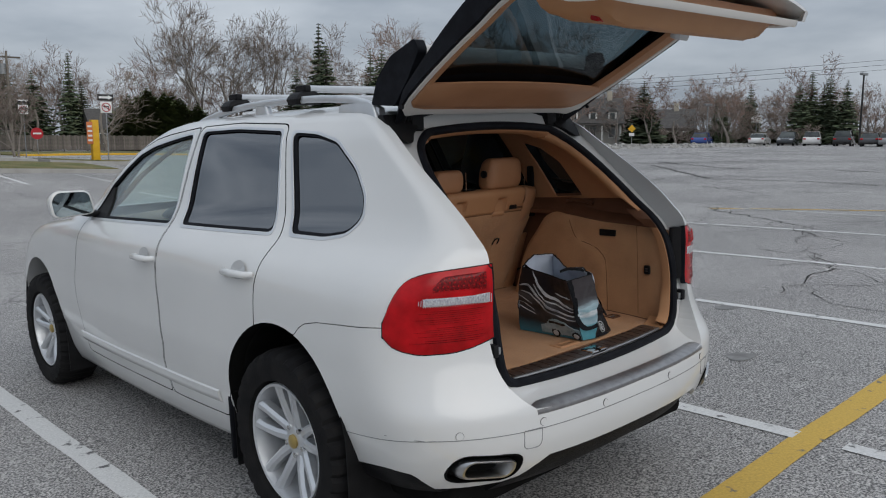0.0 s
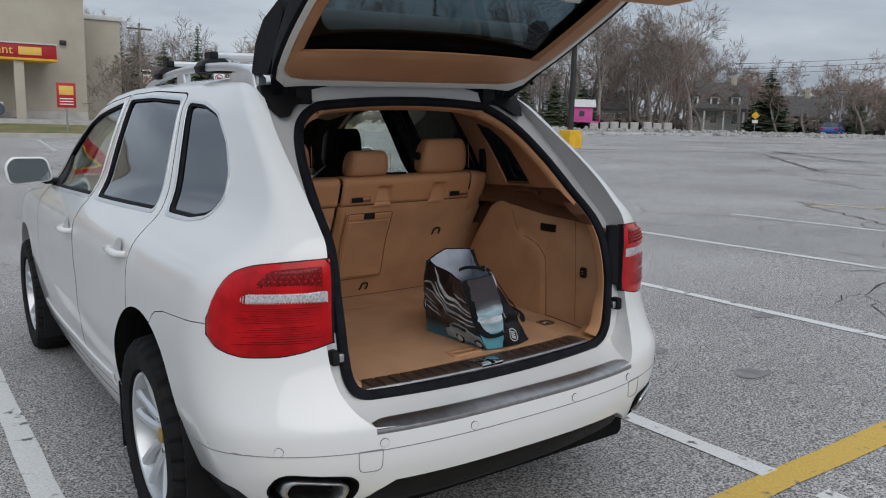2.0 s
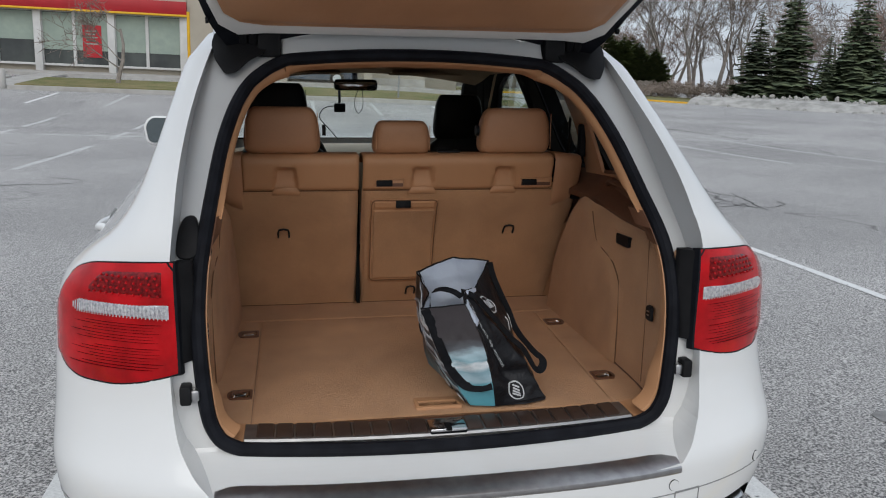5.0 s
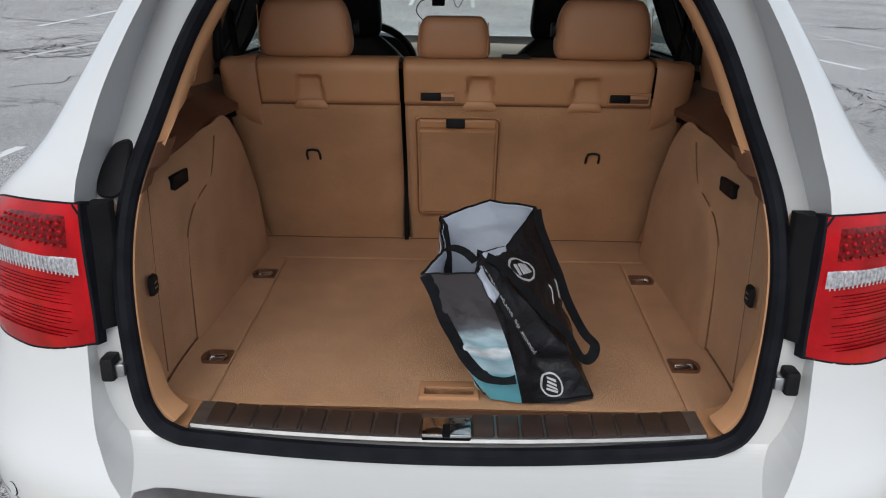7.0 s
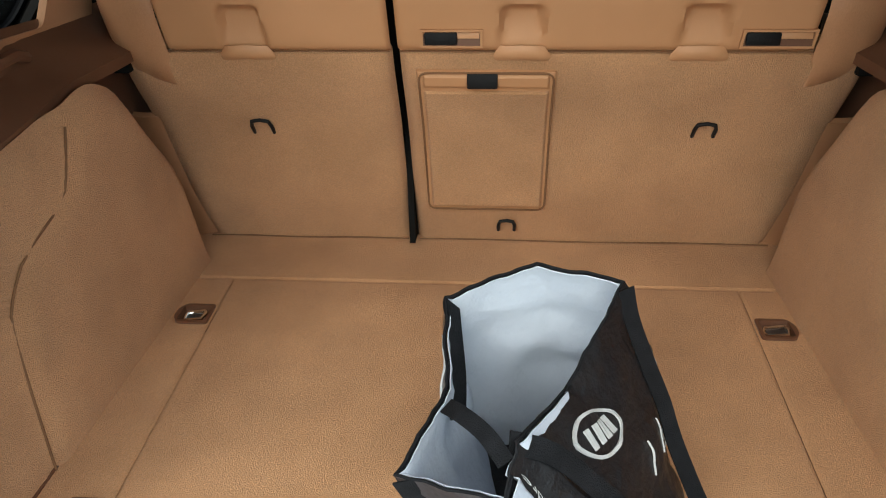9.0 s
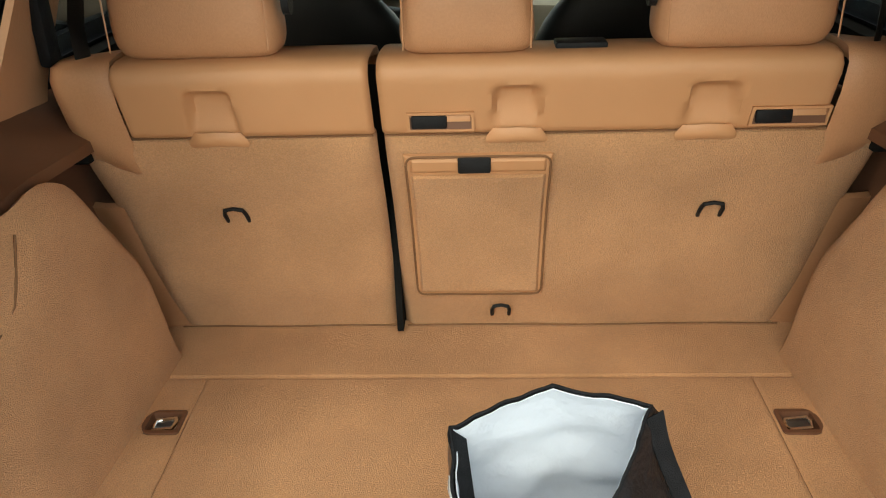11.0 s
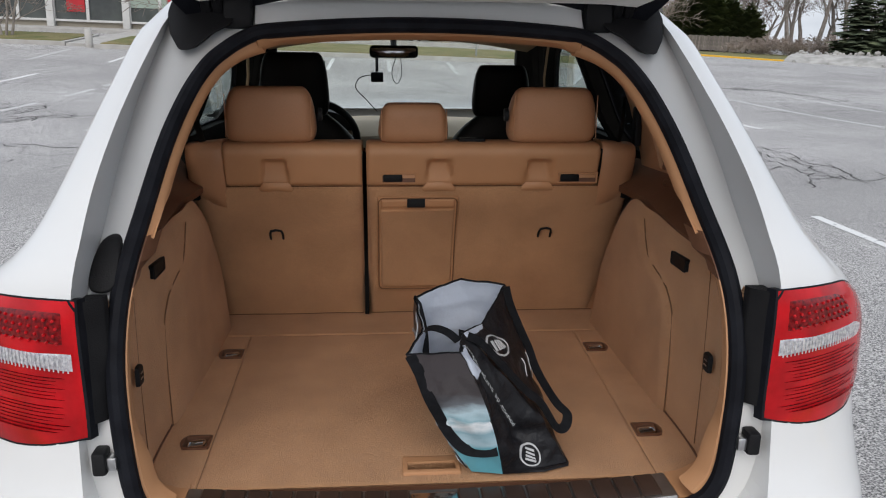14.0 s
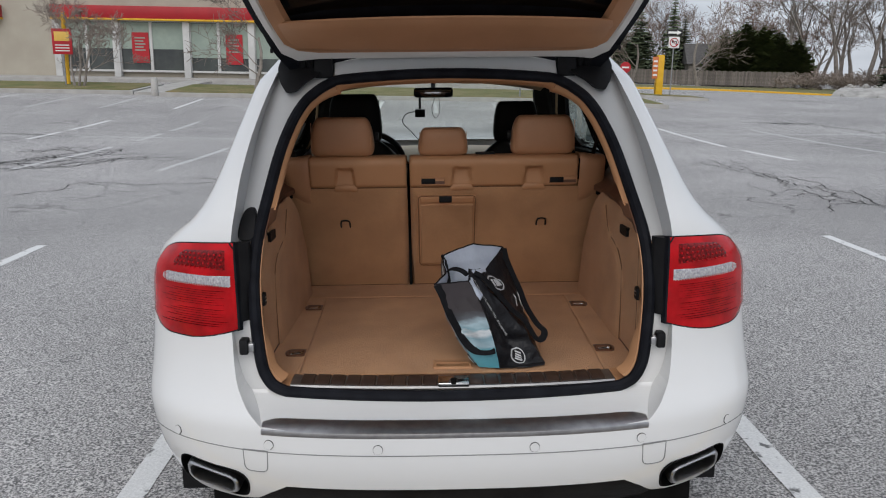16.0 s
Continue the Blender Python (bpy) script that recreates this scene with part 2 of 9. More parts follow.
def prism(outline, axis, lo, hi):
    """An outline of pairs, drawn out along an axis (0: pairs are y, z; 1: x, z; 2: x, y)."""
    bm = bmesh.new()
    def at(p, d):
        q = list(p)
        q.insert(axis, d)
        return bm.verts.new(q)
    a, b = [at(p, lo) for p in outline], [at(p, hi) for p in outline]
    n = len(a)
    for k in range(n):
        j = (k + 1) % n
        bm.faces.new((a[k], a[j], b[j], b[k]))
    bm.faces.new(a[::-1])
    bm.faces.new(b)
    bmesh.ops.recalc_face_normals(bm, faces=bm.faces)
    return bm


def rounded(pts, r, seg=5):
    """A polygon of pairs with its corners rounded; r is one radius or one for each corner."""
    out, n = [], len(pts)
    rs = r if isinstance(r, (list, tuple)) else [r] * n
    for i in range(n):
        p, a, b = Vector(pts[i]), Vector(pts[i - 1]), Vector(pts[(i + 1) % n])
        u, v = (a - p), (b - p)
        k = min(rs[i], 0.48 * u.length, 0.48 * v.length)
        if k < 1e-5:
            out.append(tuple(p))
            continue
        s, e = p + u.normalized() * k, p + v.normalized() * k
        for q in range(seg + 1):
            w = q / seg
            out.append(tuple((1 - w) ** 2 * s + 2 * w * (1 - w) * p + w * w * e))
    return out


def cut(bm, cutter, operation="DIFFERENCE"):
    """Solid bm minus (or with) the solid cutter; both are used up."""
    obs, whole = [], True
    for b in (bm, cutter):
        bmesh.ops.remove_doubles(b, verts=b.verts, dist=2e-6)
        whole = whole and all(e.is_manifold for e in b.edges)
        if b.calc_volume(signed=True) < 0:
            bmesh.ops.reverse_faces(b, faces=b.faces)
        me = bpy.data.meshes.new("tool")
        b.to_mesh(me)
        b.free()
        obs.append(new("tool", me))
    md = obs[0].modifiers.new("cut", "BOOLEAN")
    md.operation, md.object, md.solver = operation, obs[1], "MANIFOLD" if whole else "EXACT"
    done = bpy.data.meshes.new_from_object(obs[0].evaluated_get(bpy.context.evaluated_depsgraph_get()))
    res = bmesh.new()
    res.from_mesh(done)
    for o in obs:
        me = o.data
        bpy.data.objects.remove(o)
        bpy.data.meshes.remove(me)
    bpy.data.meshes.remove(done)
    return res


def bez(pts, n=24):
    """A smooth line (Catmull-Rom) through points."""
    P = [Vector(p) for p in pts]
    out = []
    m = len(P) - 1
    for k in range(n + 1):
        s = k / n * m
        i = min(int(s), m - 1)
        t = s - i
        a, b, c, d = P[max(i - 1, 0)], P[i], P[i + 1], P[min(i + 2, m)]
        out.append(0.5 * ((2 * b) + (c - a) * t + (2 * a - 5 * b + 4 * c - d) * t * t + (3 * b - a - 3 * c + d) * t ** 3))
    return out


def lerp(x, xs, ys):
    return float(np.interp(x, xs, ys))


def smooth01(a, b, x):
    t = min(1.0, max(0.0, (x - a) / (b - a)))
    return t * t * (3 - 2 * t)

def spl(x, xs, ys):
    """Smooth monotone curve through knots."""
    n = len(xs)
    if x <= xs[0]:
        return ys[0]
    if x >= xs[-1]:
        return ys[-1]
    d = [(ys[i + 1] - ys[i]) / (xs[i + 1] - xs[i]) for i in range(n - 1)]
    s = [d[0]] + [0 if d[i - 1] * d[i] <= 0 else 2 * d[i - 1] * d[i] / (d[i - 1] + d[i]) for i in range(1, n - 1)] + [d[-1]]
    i = max(k for k in range(n - 1) if xs[k] <= x)
    h = xs[i + 1] - xs[i]
    t = (x - xs[i]) / h
    return (ys[i] * (1 + 2 * t) * (1 - t) ** 2 + h * s[i] * t * (1 - t) ** 2 + ys[i + 1] * t * t * (3 - 2 * t) + h * s[i + 1] * t * t * (t - 1))


# ---- the ground: one sheet out to the horizon ----
SLOPE_X, SLOPE_Y = -math.sin(radians(2.1)) * math.cos(radians(43)), math.sin(radians(2.1)) * math.sin(radians(43))


def height(x, y):
    """Ground level: tilted under the car, levelling off further out, and rising gently to the bank."""
    s = (SLOPE_X * x + SLOPE_Y * y) / math.sin(radians(2.1))
    L = 9.0
    z = -math.sin(radians(2.1)) * L * math.tanh(s / L)
    rise = 0.95 * (1 - smooth01(3, 14, x)) + 0.44 * smooth01(3, 14, x) * (1 - smooth01(18, 40, x))
    return z + smooth01(14, 40, y) * rise * (1 - 0.6 * smooth01(60, 90, y))


def asphalt():
    m = bpy.data.materials.new("worn_asphalt")
    m.use_nodes = True
    n, l = m.node_tree.nodes, m.node_tree.links
    b = n["Principled BSDF"]
    co = n.new("ShaderNodeTexCoord")

    def noise_(scale, detail=4, rough=0.55):
        t = n.new("ShaderNodeTexNoise")
        t.inputs["Scale"].default_value, t.inputs["Detail"].default_value, t.inputs["Roughness"].default_value = scale, detail, rough
        l.new(co.outputs["Object"], t.inputs["Vector"])
        return t.outputs["Fac"]

    def ramp_(fac, a, ca, c, cc):
        r = n.new("ShaderNodeValToRGB")
        r.color_ramp.elements[0].position, r.color_ramp.elements[0].color = a, (*ca, 1)
        r.color_ramp.elements[1].position, r.color_ramp.elements[1].color = c, (*cc, 1)
        l.new(fac, r.inputs["Fac"])
        return r.outputs["Color"]

    def mul(a, c):
        x = n.new("ShaderNodeMix")
        x.data_type, x.blend_type = "RGBA", "MULTIPLY"
        x.inputs["Factor"].default_value = 1
        l.new(a, x.inputs["A"])
        l.new(c, x.inputs["B"])
        return x.outputs["Result"]

    patches = ramp_(noise_(0.22, 5), 0.35, (0.25, 0.246, 0.242), 0.7, (0.37, 0.364, 0.357))
    stones = ramp_(noise_(95, 3, 0.7), 0.41, (0.26, 0.26, 0.27), 0.61, (1.95, 1.92, 1.89))
    grit = ramp_(noise_(30, 3, 0.6), 0.3, (0.82, 0.82, 0.82), 0.7, (1.12, 1.12, 1.12))
    mx = mul(mul(patches, stones), grit)
    # fine map cracks, only in worn patches
    warp = n.new("ShaderNodeTexNoise")
    warp.inputs["Scale"].default_value, warp.inputs["Detail"].default_value = 1.3, 5
    l.new(co.outputs["Object"], warp.inputs["Vector"])
    add = n.new("ShaderNodeMix")
    add.data_type, add.blend_type = "RGBA", "LINEAR_LIGHT"
    add.inputs["Factor"].default_value = 0.35
    l.new(co.outputs["Object"], add.inputs["A"])
    l.new(warp.outputs["Color"], add.inputs["B"])
    vo = n.new("ShaderNodeTexVoronoi")
    vo.feature = "DISTANCE_TO_EDGE"
    vo.inputs["Scale"].default_value = 0.42
    l.new(add.outputs["Result"], vo.inputs["Vector"])
    line = n.new("ShaderNodeMapRange")
    line.inputs["From Min"].default_value, line.inputs["From Max"].default_value = 0.0, 0.009
    line.inputs["To Min"].default_value, line.inputs["To Max"].default_value = 0.28, 1.0
    l.new(vo.outputs["Distance"], line.inputs["Value"])
    gate = ramp_(noise_(0.13, 3), 0.47, (1, 1, 1), 0.55, (0, 0, 0))
    comb = n.new("ShaderNodeMix")
    comb.data_type = "RGBA"
    l.new(gate, comb.inputs["Factor"])
    l.new(line.outputs["Result"], comb.inputs["A"])
    comb.inputs["B"].default_value = (1, 1, 1, 1)
    l.new(mul(mx, comb.outputs["Result"]), b.inputs["Base Color"])
    b.inputs["Roughness"].default_value = 0.85
    bp = n.new("ShaderNodeBump")
    bp.inputs["Strength"].default_value, bp.inputs["Distance"].default_value = 0.6, 0.006
    l.new(noise_(110, 3, 0.7), bp.inputs["Height"])
    l.new(bp.outputs["Normal"], b.inputs["Normal"])
    return m


M_asphalt = asphalt()


def ground_sheet():
    bm = bmesh.new()
    ax = [-2500, -900, -400, -200, -120, -80] + [-60 + 2.5 * i for i in range(49)] + [75, 95, 120, 160, 250, 500, 1000, 2500]
    vs = [[bm.verts.new((x, y, height(x, y))) for x in ax] for y in ax]
    for i in range(len(ax) - 1):
        for j in range(len(ax) - 1):
            bm.faces.new((vs[i][j], vs[i][j + 1], vs[i + 1][j + 1], vs[i + 1][j]))
    return thing("ground", bm, M_asphalt, Matrix(), "worn grey asphalt of a large parking lot with cracks", "ground", kind="structure", smooth=60)


ground_sheet()


def strip(name, p, q, width, material, label, category="line", lift=0.004, ragged=0.0, seed=0, group=""):
    """A painted or sealed band on the ground, with uneven edges, laid along the terrain."""
    rng = random.Random(seed)
    p, q = Vector(p), Vector(q)
    d = (q - p).normalized()
    s = Vector((-d.y, d.x))
    n = max(2, int((q - p).length / 0.35))
    bm = bmesh.new()
    rows = []
    for k in range(n + 1):
        c = p.lerp(q, k / n)
        row = []
        for e in (-1, -0.33, 0.33, 1):
            off = e * width / 2 + (rng.uniform(-1, 1) * ragged if abs(e) == 1 else 0)
            x, y = c + s * off
            row.append((x, y, height(x, y) + lift))
        rows.append(row)
    add_loft(bm, rows, closed=False, caps=False)
    for f in bm.faces:
        if f.normal.z < 0:
            f.normal_flip()
    return thing(name, bm, material, Matrix(), label, category, group, kind="structure")


def worn_paint(name, col, under=(0.13, 0.13, 0.13), lo=0.40, hi=0.47, scale=14):
    m = mat(name, under, 0.8, col2=col, scale=scale, lo=lo, hi=hi, detail=9, bump=0.3, bscale=110, fine=0.12, fscale=95)
    return m


M_whiteline = worn_paint("worn_white_road_paint", (0.62, 0.62, 0.61), lo=0.31, hi=0.38)
M_fadedline = worn_paint("faded_white_road_paint", (0.52, 0.52, 0.51), under=(0.20, 0.20, 0.20), lo=0.32, hi=0.52)
M_yellowline = worn_paint("worn_yellow_road_paint", (0.58, 0.38, 0.08), lo=0.31, hi=0.38)


def ground_xy(p):
    """From the car's axes to the level world, on the tarmac."""
    v = LEVEL @ Vector((p[0], p[1], 0))
    return (v.x, v.y)


LINES = [((-1.17, -0.1), (-1.24, 5.55), 0.11, M_whiteline), ((1.31, -0.02), (1.31, 5.6), 0.10, M_whiteline),
         ((1.31, -0.24), (1.31, -5.6), 0.10, M_whiteline), ((3.75, 0.0), (3.88, 5.7), 0.09, M_whiteline),
         ((6.22, 0.05), (6.3, 5.5), 0.09, M_whiteline), ((8.85, 0.1), (8.87, 5.6), 0.09, M_whiteline),
         ((11.2, 2.0), (11.35, 5.5), 0.10, M_fadedline), ((3.75, -0.24), (3.75, -5.6), 0.09, M_whiteline),
         ((-3.7, -0.1), (-3.75, 5.6), 0.10, M_whiteline), ((-6.2, -0.1), (-6.25, 5.6), 0.10, M_fadedline)]
for i, (p, q, w, mt) in enumerate(LINES):
    strip("parking_line", ground_xy(p), ground_xy(q), w, mt, "worn white painted parking line on asphalt", ragged=0.006, seed=i, group="parking lines")
FAR_LINES = [((x - 0.3, 11.7), (x + 0.25, 21.3)) for x in (-9.35, -6.8, -4.3)] + [((x + 0.25, 13.4), (x - 0.2, 21.1)) for x in (6.85, 9.6, 12.0)] + [((x, 24.6), (x, 28.2)) for x in (-15.4, -13.05, -10.7, -8.3, -6.0, -3.85, -1.65, 0.3, 2.45, 4.75, 7.3)]
for i, (p, q) in enumerate(FAR_LINES):
    strip("parking_line", p, q, 0.12, M_fadedline if i % 3 else M_whiteline, "faded white painted parking line on asphalt", ragged=0.006, seed=60 + i, group="parking lines")
for i, (p, q) in enumerate((((-11, 17.5), (-3.5, 17.6)), ((6.9, 19.7), (14, 19.8)), ((21.4, 4), (21.9, 14.5)))):
    strip("parking_line", p, q, 0.10, M_fadedline, "faded white painted cross line on asphalt", ragged=0.006, seed=90 + i, group="parking lines")
strip("yellow_line", ground_xy((-5.0, -0.13)), ground_xy((14.0, 0.02)), 0.14, M_yellowline, "cracked yellow painted line across the stall ends", ragged=0.008, seed=40)
strip("yellow_line", (11.1, 5.8), (12.9, 1.0), 0.10, M_yellowline, "faded pale yellow line further out on the asphalt", ragged=0.01, seed=41)

# ---- the car ----
car = root("car", LEVEL, "white mid-size sport utility vehicle with open tailgate, parked between white lines", "car")
Z_ = [0.24, 0.32, 0.42, 0.52, 0.6, 0.68, 0.78, 0.88, 0.96, 1.03, 1.08, 1.12, 1.16, 1.22, 1.3, 1.4, 1.5, 1.55, 1.58, 1.607, 1.632, 1.648]
WMID = [0.86, 0.895, 0.92, 0.94, 0.95, 0.957, 0.957, 0.96, 0.96, 0.95, 0.924, 0.888, 0.854, 0.817, 0.785, 0.746, 0.702, 0.677, 0.655, 0.596, 0.447, 0.218]
WREAR = [0.786, 0.828, 0.863, 0.893, 0.908, 0.913, 0.913, 0.906, 0.892, 0.857, 0.801, 0.744, 0.708, 0.676, 0.652, 0.63, 0.608, 0.58, 0.565, 0.515, 0.40, 0.18]
YREAR = [0.22, 0.09, 0.015, -0.005, 0.0, 0.045, 0.085, 0.1, 0.098, 0.095, 0.096, 0.108, 0.145, 0.207, 0.31, 0.455, 0.592, 0.652, 0.692, 0.735, 0.93, 1.28]
RREAR = [0.45, 0.45, 0.45, 0.45, 0.45, 0.45, 0.45, 0.44, 0.418, 0.38, 0.323, 0.262, 0.222, 0.183, 0.153, 0.13, 0.125, 0.158, 0.192, 0.22, 0.22, 0.22]
YFRONT = [4.45, 4.62, 4.7, 4.72, 4.72, 4.705, 4.653, 4.54, 4.401, 4.197, 3.821, 3.471, 3.322, 3.223, 3.136, 2.991, 2.784, 2.651, 2.553, 2.438, 2.21, 1.894]


def wmid(z): return spl(z, Z_, WMID)
def wrear(z): return spl(z, Z_, WREAR)
def yrear(z): return spl(z, Z_, YREAR)
def rrear(z): return spl(z, Z_, RREAR)
def yfront(z): return spl(z, Z_, YFRONT)


NPOW = 2.6


def rear_y(x, z):
    """The car's rear skin at x, z, the tailgate shut."""
    w = wrear(z)
    t = min(1.0, abs(x) / w)
    return yrear(z) + rrear(z) * (1 - (1 - t ** NPOW) ** (1 / NPOW))


def side_w(y, z):
    """Half the car's width at y, z, away from the corners."""
    a, b = wrear(z), wmid(z)
    y0 = yrear(z) + rrear(z)
    if y < y0:
        t = min(1.0, (y0 - y) / rrear(z))
        return a * (1 - t ** NPOW) ** (1 / NPOW)
    w = a + (b - a) * (smooth01(y0 - 0.25, 1.9, y) - smooth01(y0 - 0.25, 1.9, y0)) / (1 - smooth01(y0 - 0.25, 1.9, y0))
    yf = yfront(z)
    w *= 1 - 0.05 * smooth01(2.4, 4.2, y)
    rf = 0.75 if z < 1.1 else 0.40
    if y > yf - rf:
        t = min(1.0, (y - yf + rf) / rf)
        w *= (1 - t ** 2.8) ** (1 / 2.8)
    return w


def ring(z, inset=0.0, dy=0.0, yf_cut=None):
    """The car's outline at a height, the full way round."""
    half = []
    y0, yf = yrear(z), yfront(z)
    w = wrear(z)
    for k in range(27):
        t = math.sin(math.pi / 2 * k / 26)
        x = w * t
        half.append((x, rear_y(x, z)))
    ys = [y0 + rrear(z) + (yf - (0.75 if z < 1.1 else 0.40) - y0 - rrear(z)) * k / 26 for k in range(1, 27)]
    half += [(side_w(y, z), y) for y in ys]
    rf = 0.75 if z < 1.1 else 0.40
    wf = side_w(yf - rf - 1e-4, z)
    half += [(wf * (1 - (math.sin(math.pi / 2 * k / 16)) ** 2.8) ** (1 / 2.8) if k < 16 else 0.0, yf - rf + rf * math.sin(math.pi / 2 * k / 16)) for k in range(1, 17)]
    if inset:
        half = [(max(0.0, x - inset), y0 + inset + (y - y0) * (yf - y0 - 2 * inset) / (yf - y0)) for x, y in half]
    return [(x, y, z) for x, y in half] + [(-x, y, z) for x, y in half[-2:0:-1]]


def body_solid():
    zs = [0.24 + (1.60 - 0.24) * k / 62 for k in range(63)] + [1.607, 1.614, 1.621, 1.628, 1.634, 1.640, 1.644, 1.648]
    bm = loft([ring(z) for z in zs])
    bmesh.ops.remove_doubles(bm, verts=bm.verts, dist=1e-5)
    return bm


def cavity():
    """The cabin and boot inside the shell."""
    rows = []
    for k in range(31):
        z = 0.40 + (1.565 - 0.40) * k / 30
        ya, yb = max(0.25, seal_y(z) + 0.03), min(3.30, yfront(z) - 0.10)
        ys = [ya + (yb - ya) * q / 18 for q in range(19)]
        half = [(max(0.25, min(side_w(y, z), side_w(ya + 0.12, z) + 0.02 + 0.2 * (y - ya)) - 0.07), y) for y in ys]
        rows.append([(x, y, z) for x, y in half] + [(-x, y, z) for x, y in half[::-1]])
    return loft(rows)


def loft_z(rows):
    """A block from rows (z, half width, y rear, y front)."""
    return loft([[(-w, a, z), (w, a, z), (w, b, z), (-w, b, z)] for z, w, a, b in rows])


# half widths of the boot's opening: the inner edge of its seal, and of the frame that the tailgate sits in
OZ = [0.640, 0.644, 0.652, 0.679, 0.725, 0.78, 0.86, 0.95, 1.04, 1.12, 1.21, 1.295, 1.38, 1.44, 1.475, 1.497, 1.508, 1.513]
OW = [0.33, 0.42, 0.476, 0.522, 0.543, 0.551, 0.557, 0.560, 0.555, 0.545, 0.533, 0.519, 0.494, 0.462, 0.424, 0.375, 0.31, 0.20]
FZ = [0.598, 0.615, 0.65, 0.70, 0.76, 0.82, 0.845, 0.86, 0.95, 1.04, 1.09, 1.145, 1.229, 1.335, 1.417, 1.503, 1.545, 1.575, 1.64]
FW = [0.5, 0.525, 0.56, 0.588, 0.6, 0.604, 0.605, 0.604, 0.602, 0.598, 0.592, 0.589, 0.588, 0.581, 0.569, 0.549, 0.537, 0.525, 0.49]


def half_open(z): return spl(z, OZ, OW)
def half_frame(z): return spl(z, FZ, FW)
def seal_y(z): return spl(z, [0.6, 0.66, 0.85, 1.0, 1.08, 1.2, 1.53, 1.64], [0.17, 0.185, 0.19, 0.215, 0.25, 0.375, 0.725, 0.83])


# windows, as outlines in y and z (front to rear)
WIN_FRONT = [(2.9, 1.128), (2.865, 1.2), (2.79, 1.292), (2.655, 1.382), (2.524, 1.454), (2.379, 1.495), (2.23, 1.517), (2.1, 1.533), (1.98, 1.545), (1.925, 1.145)]
WIN_REAR = [(1.805, 1.147), (1.885, 1.553), (1.6, 1.556), (1.268, 1.537), (1.132, 1.147)]
WIN_QUART = [(1.02, 1.148), (1.19, 1.529), (1.04, 1.518), (0.905, 1.485), (0.768, 1.385), (0.692, 1.29), (0.675, 1.215), (0.722, 1.162), (0.83, 1.144)]
DOOR_F = [(1.912, 1.128), (1.897, 1.03), (1.914, 0.89), (1.914, 0.6), (1.946, 0.517), (1.946, 0.36), (3.07, 0.36), (3.05, 0.53), (3.07, 0.76), (2.965, 0.96), (2.93, 1.084), (2.92, 1.15), (2.885, 1.22), (2.81, 1.318), (2.675, 1.41), (2.54, 1.483), (2.385, 1.527), (2.235, 1.549), (1.937, 1.574)]
DOOR_R = [(1.07, 1.13), (1.075, 1.06), (1.09, 0.95), (1.095, 0.77), (1.2, 0.7), (1.29, 0.6), (1.35, 0.48), (1.42, 0.36), (1.93, 0.36), (1.93, 0.515), (1.9, 0.6), (1.9, 0.89), (1.882, 1.03), (1.897, 1.128), (1.922, 1.574), (1.6, 1.58), (1.25, 1.562)]


def grow(poly, d):
    """An outline moved outwards."""
    n = len(poly)
    area = sum(poly[i][0] * poly[(i + 1) % n][1] - poly[(i + 1) % n][0] * poly[i][1] for i in range(n))
    s = 1 if area > 0 else -1
    out = []
    for i in range(n):
        p, a, b = Vector(poly[i]), Vector(poly[i - 1]), Vector(poly[(i + 1) % n])
        u, v = (p - a).normalized(), (b - p).normalized()
        nu, nv = Vector((u.y, -u.x)) * s, Vector((v.y, -v.x)) * s
        m = (nu + nv)
        m = m / max(0.35, m.length_squared / 2)
        out.append(tuple(p + m * d))
    return out


def paint_normals(ob, ref):
    """Gives cut panels the smooth normals of the uncut body, so that no facets show."""
    from mathutils.bvhtree import BVHTree
    from mathutils.interpolate import poly_3d_calc
    tree = BVHTree.FromBMesh(ref)
    ref.faces.ensure_lookup_table()
    me = ob.data
    co = [v.co.copy() for v in me.vertices]
    cache = {}
    for i, c in enumerate(co):
        hit = tree.find_nearest(c, 0.004)
        if hit[0] is not None and hit[3] < 0.0015:
            f = ref.faces[hit[2]]
            w = poly_3d_calc([v.co for v in f.verts], hit[0])
            cache[i] = sum((v.normal * k for v, k in zip(f.verts, w)), Vector()).normalized()
    normals = [None] * len(me.loops)
    inner = []
    for p in me.polygons:
        onskin = all(me.loops[l].vertex_index in cache for l in p.loop_indices)
        good = onskin and p.normal.dot(sum((cache[me.loops[l].vertex_index] for l in p.loop_indices), Vector()).normalized()) > 0.8
        if not good:
            inner.append(p.index)
        for l in p.loop_indices:
            normals[l] = cache[me.loops[l].vertex_index] if good else p.normal.copy()
        p.use_smooth = True
    me.normals_split_custom_set(normals)
    return inner


shell = body_solid()
ref_body = shell.copy()
ref_body.normal_update()
shell = cut(shell, cavity())
# tailgate's frame and the opening of the boot
def frame_floor(z): return seal_y(z) + 0.004 if z > 0.66 else min(seal_y(z) + 0.004, spl(z, [0.598, 0.606, 0.616, 0.627, 0.638, 0.650, 0.662], [0.0, 0.045, 0.095, 0.135, 0.163, 0.182, 0.192]))


shell = cut(shell, loft_z([(z, half_frame(z), -0.6, frame_floor(z)) for z in [0.598 + 0.064 * k / 16 for k in range(16)] + [0.662 + (1.592 - 0.662) * k / 40 for k in range(41)]]))
shell = cut(shell, loft_z([(z, half_open(z), -0.6, 1.2) for z in [0.640 + (1.513 - 0.640) * (k / 48) ** 1.3 for k in range(49)]]))
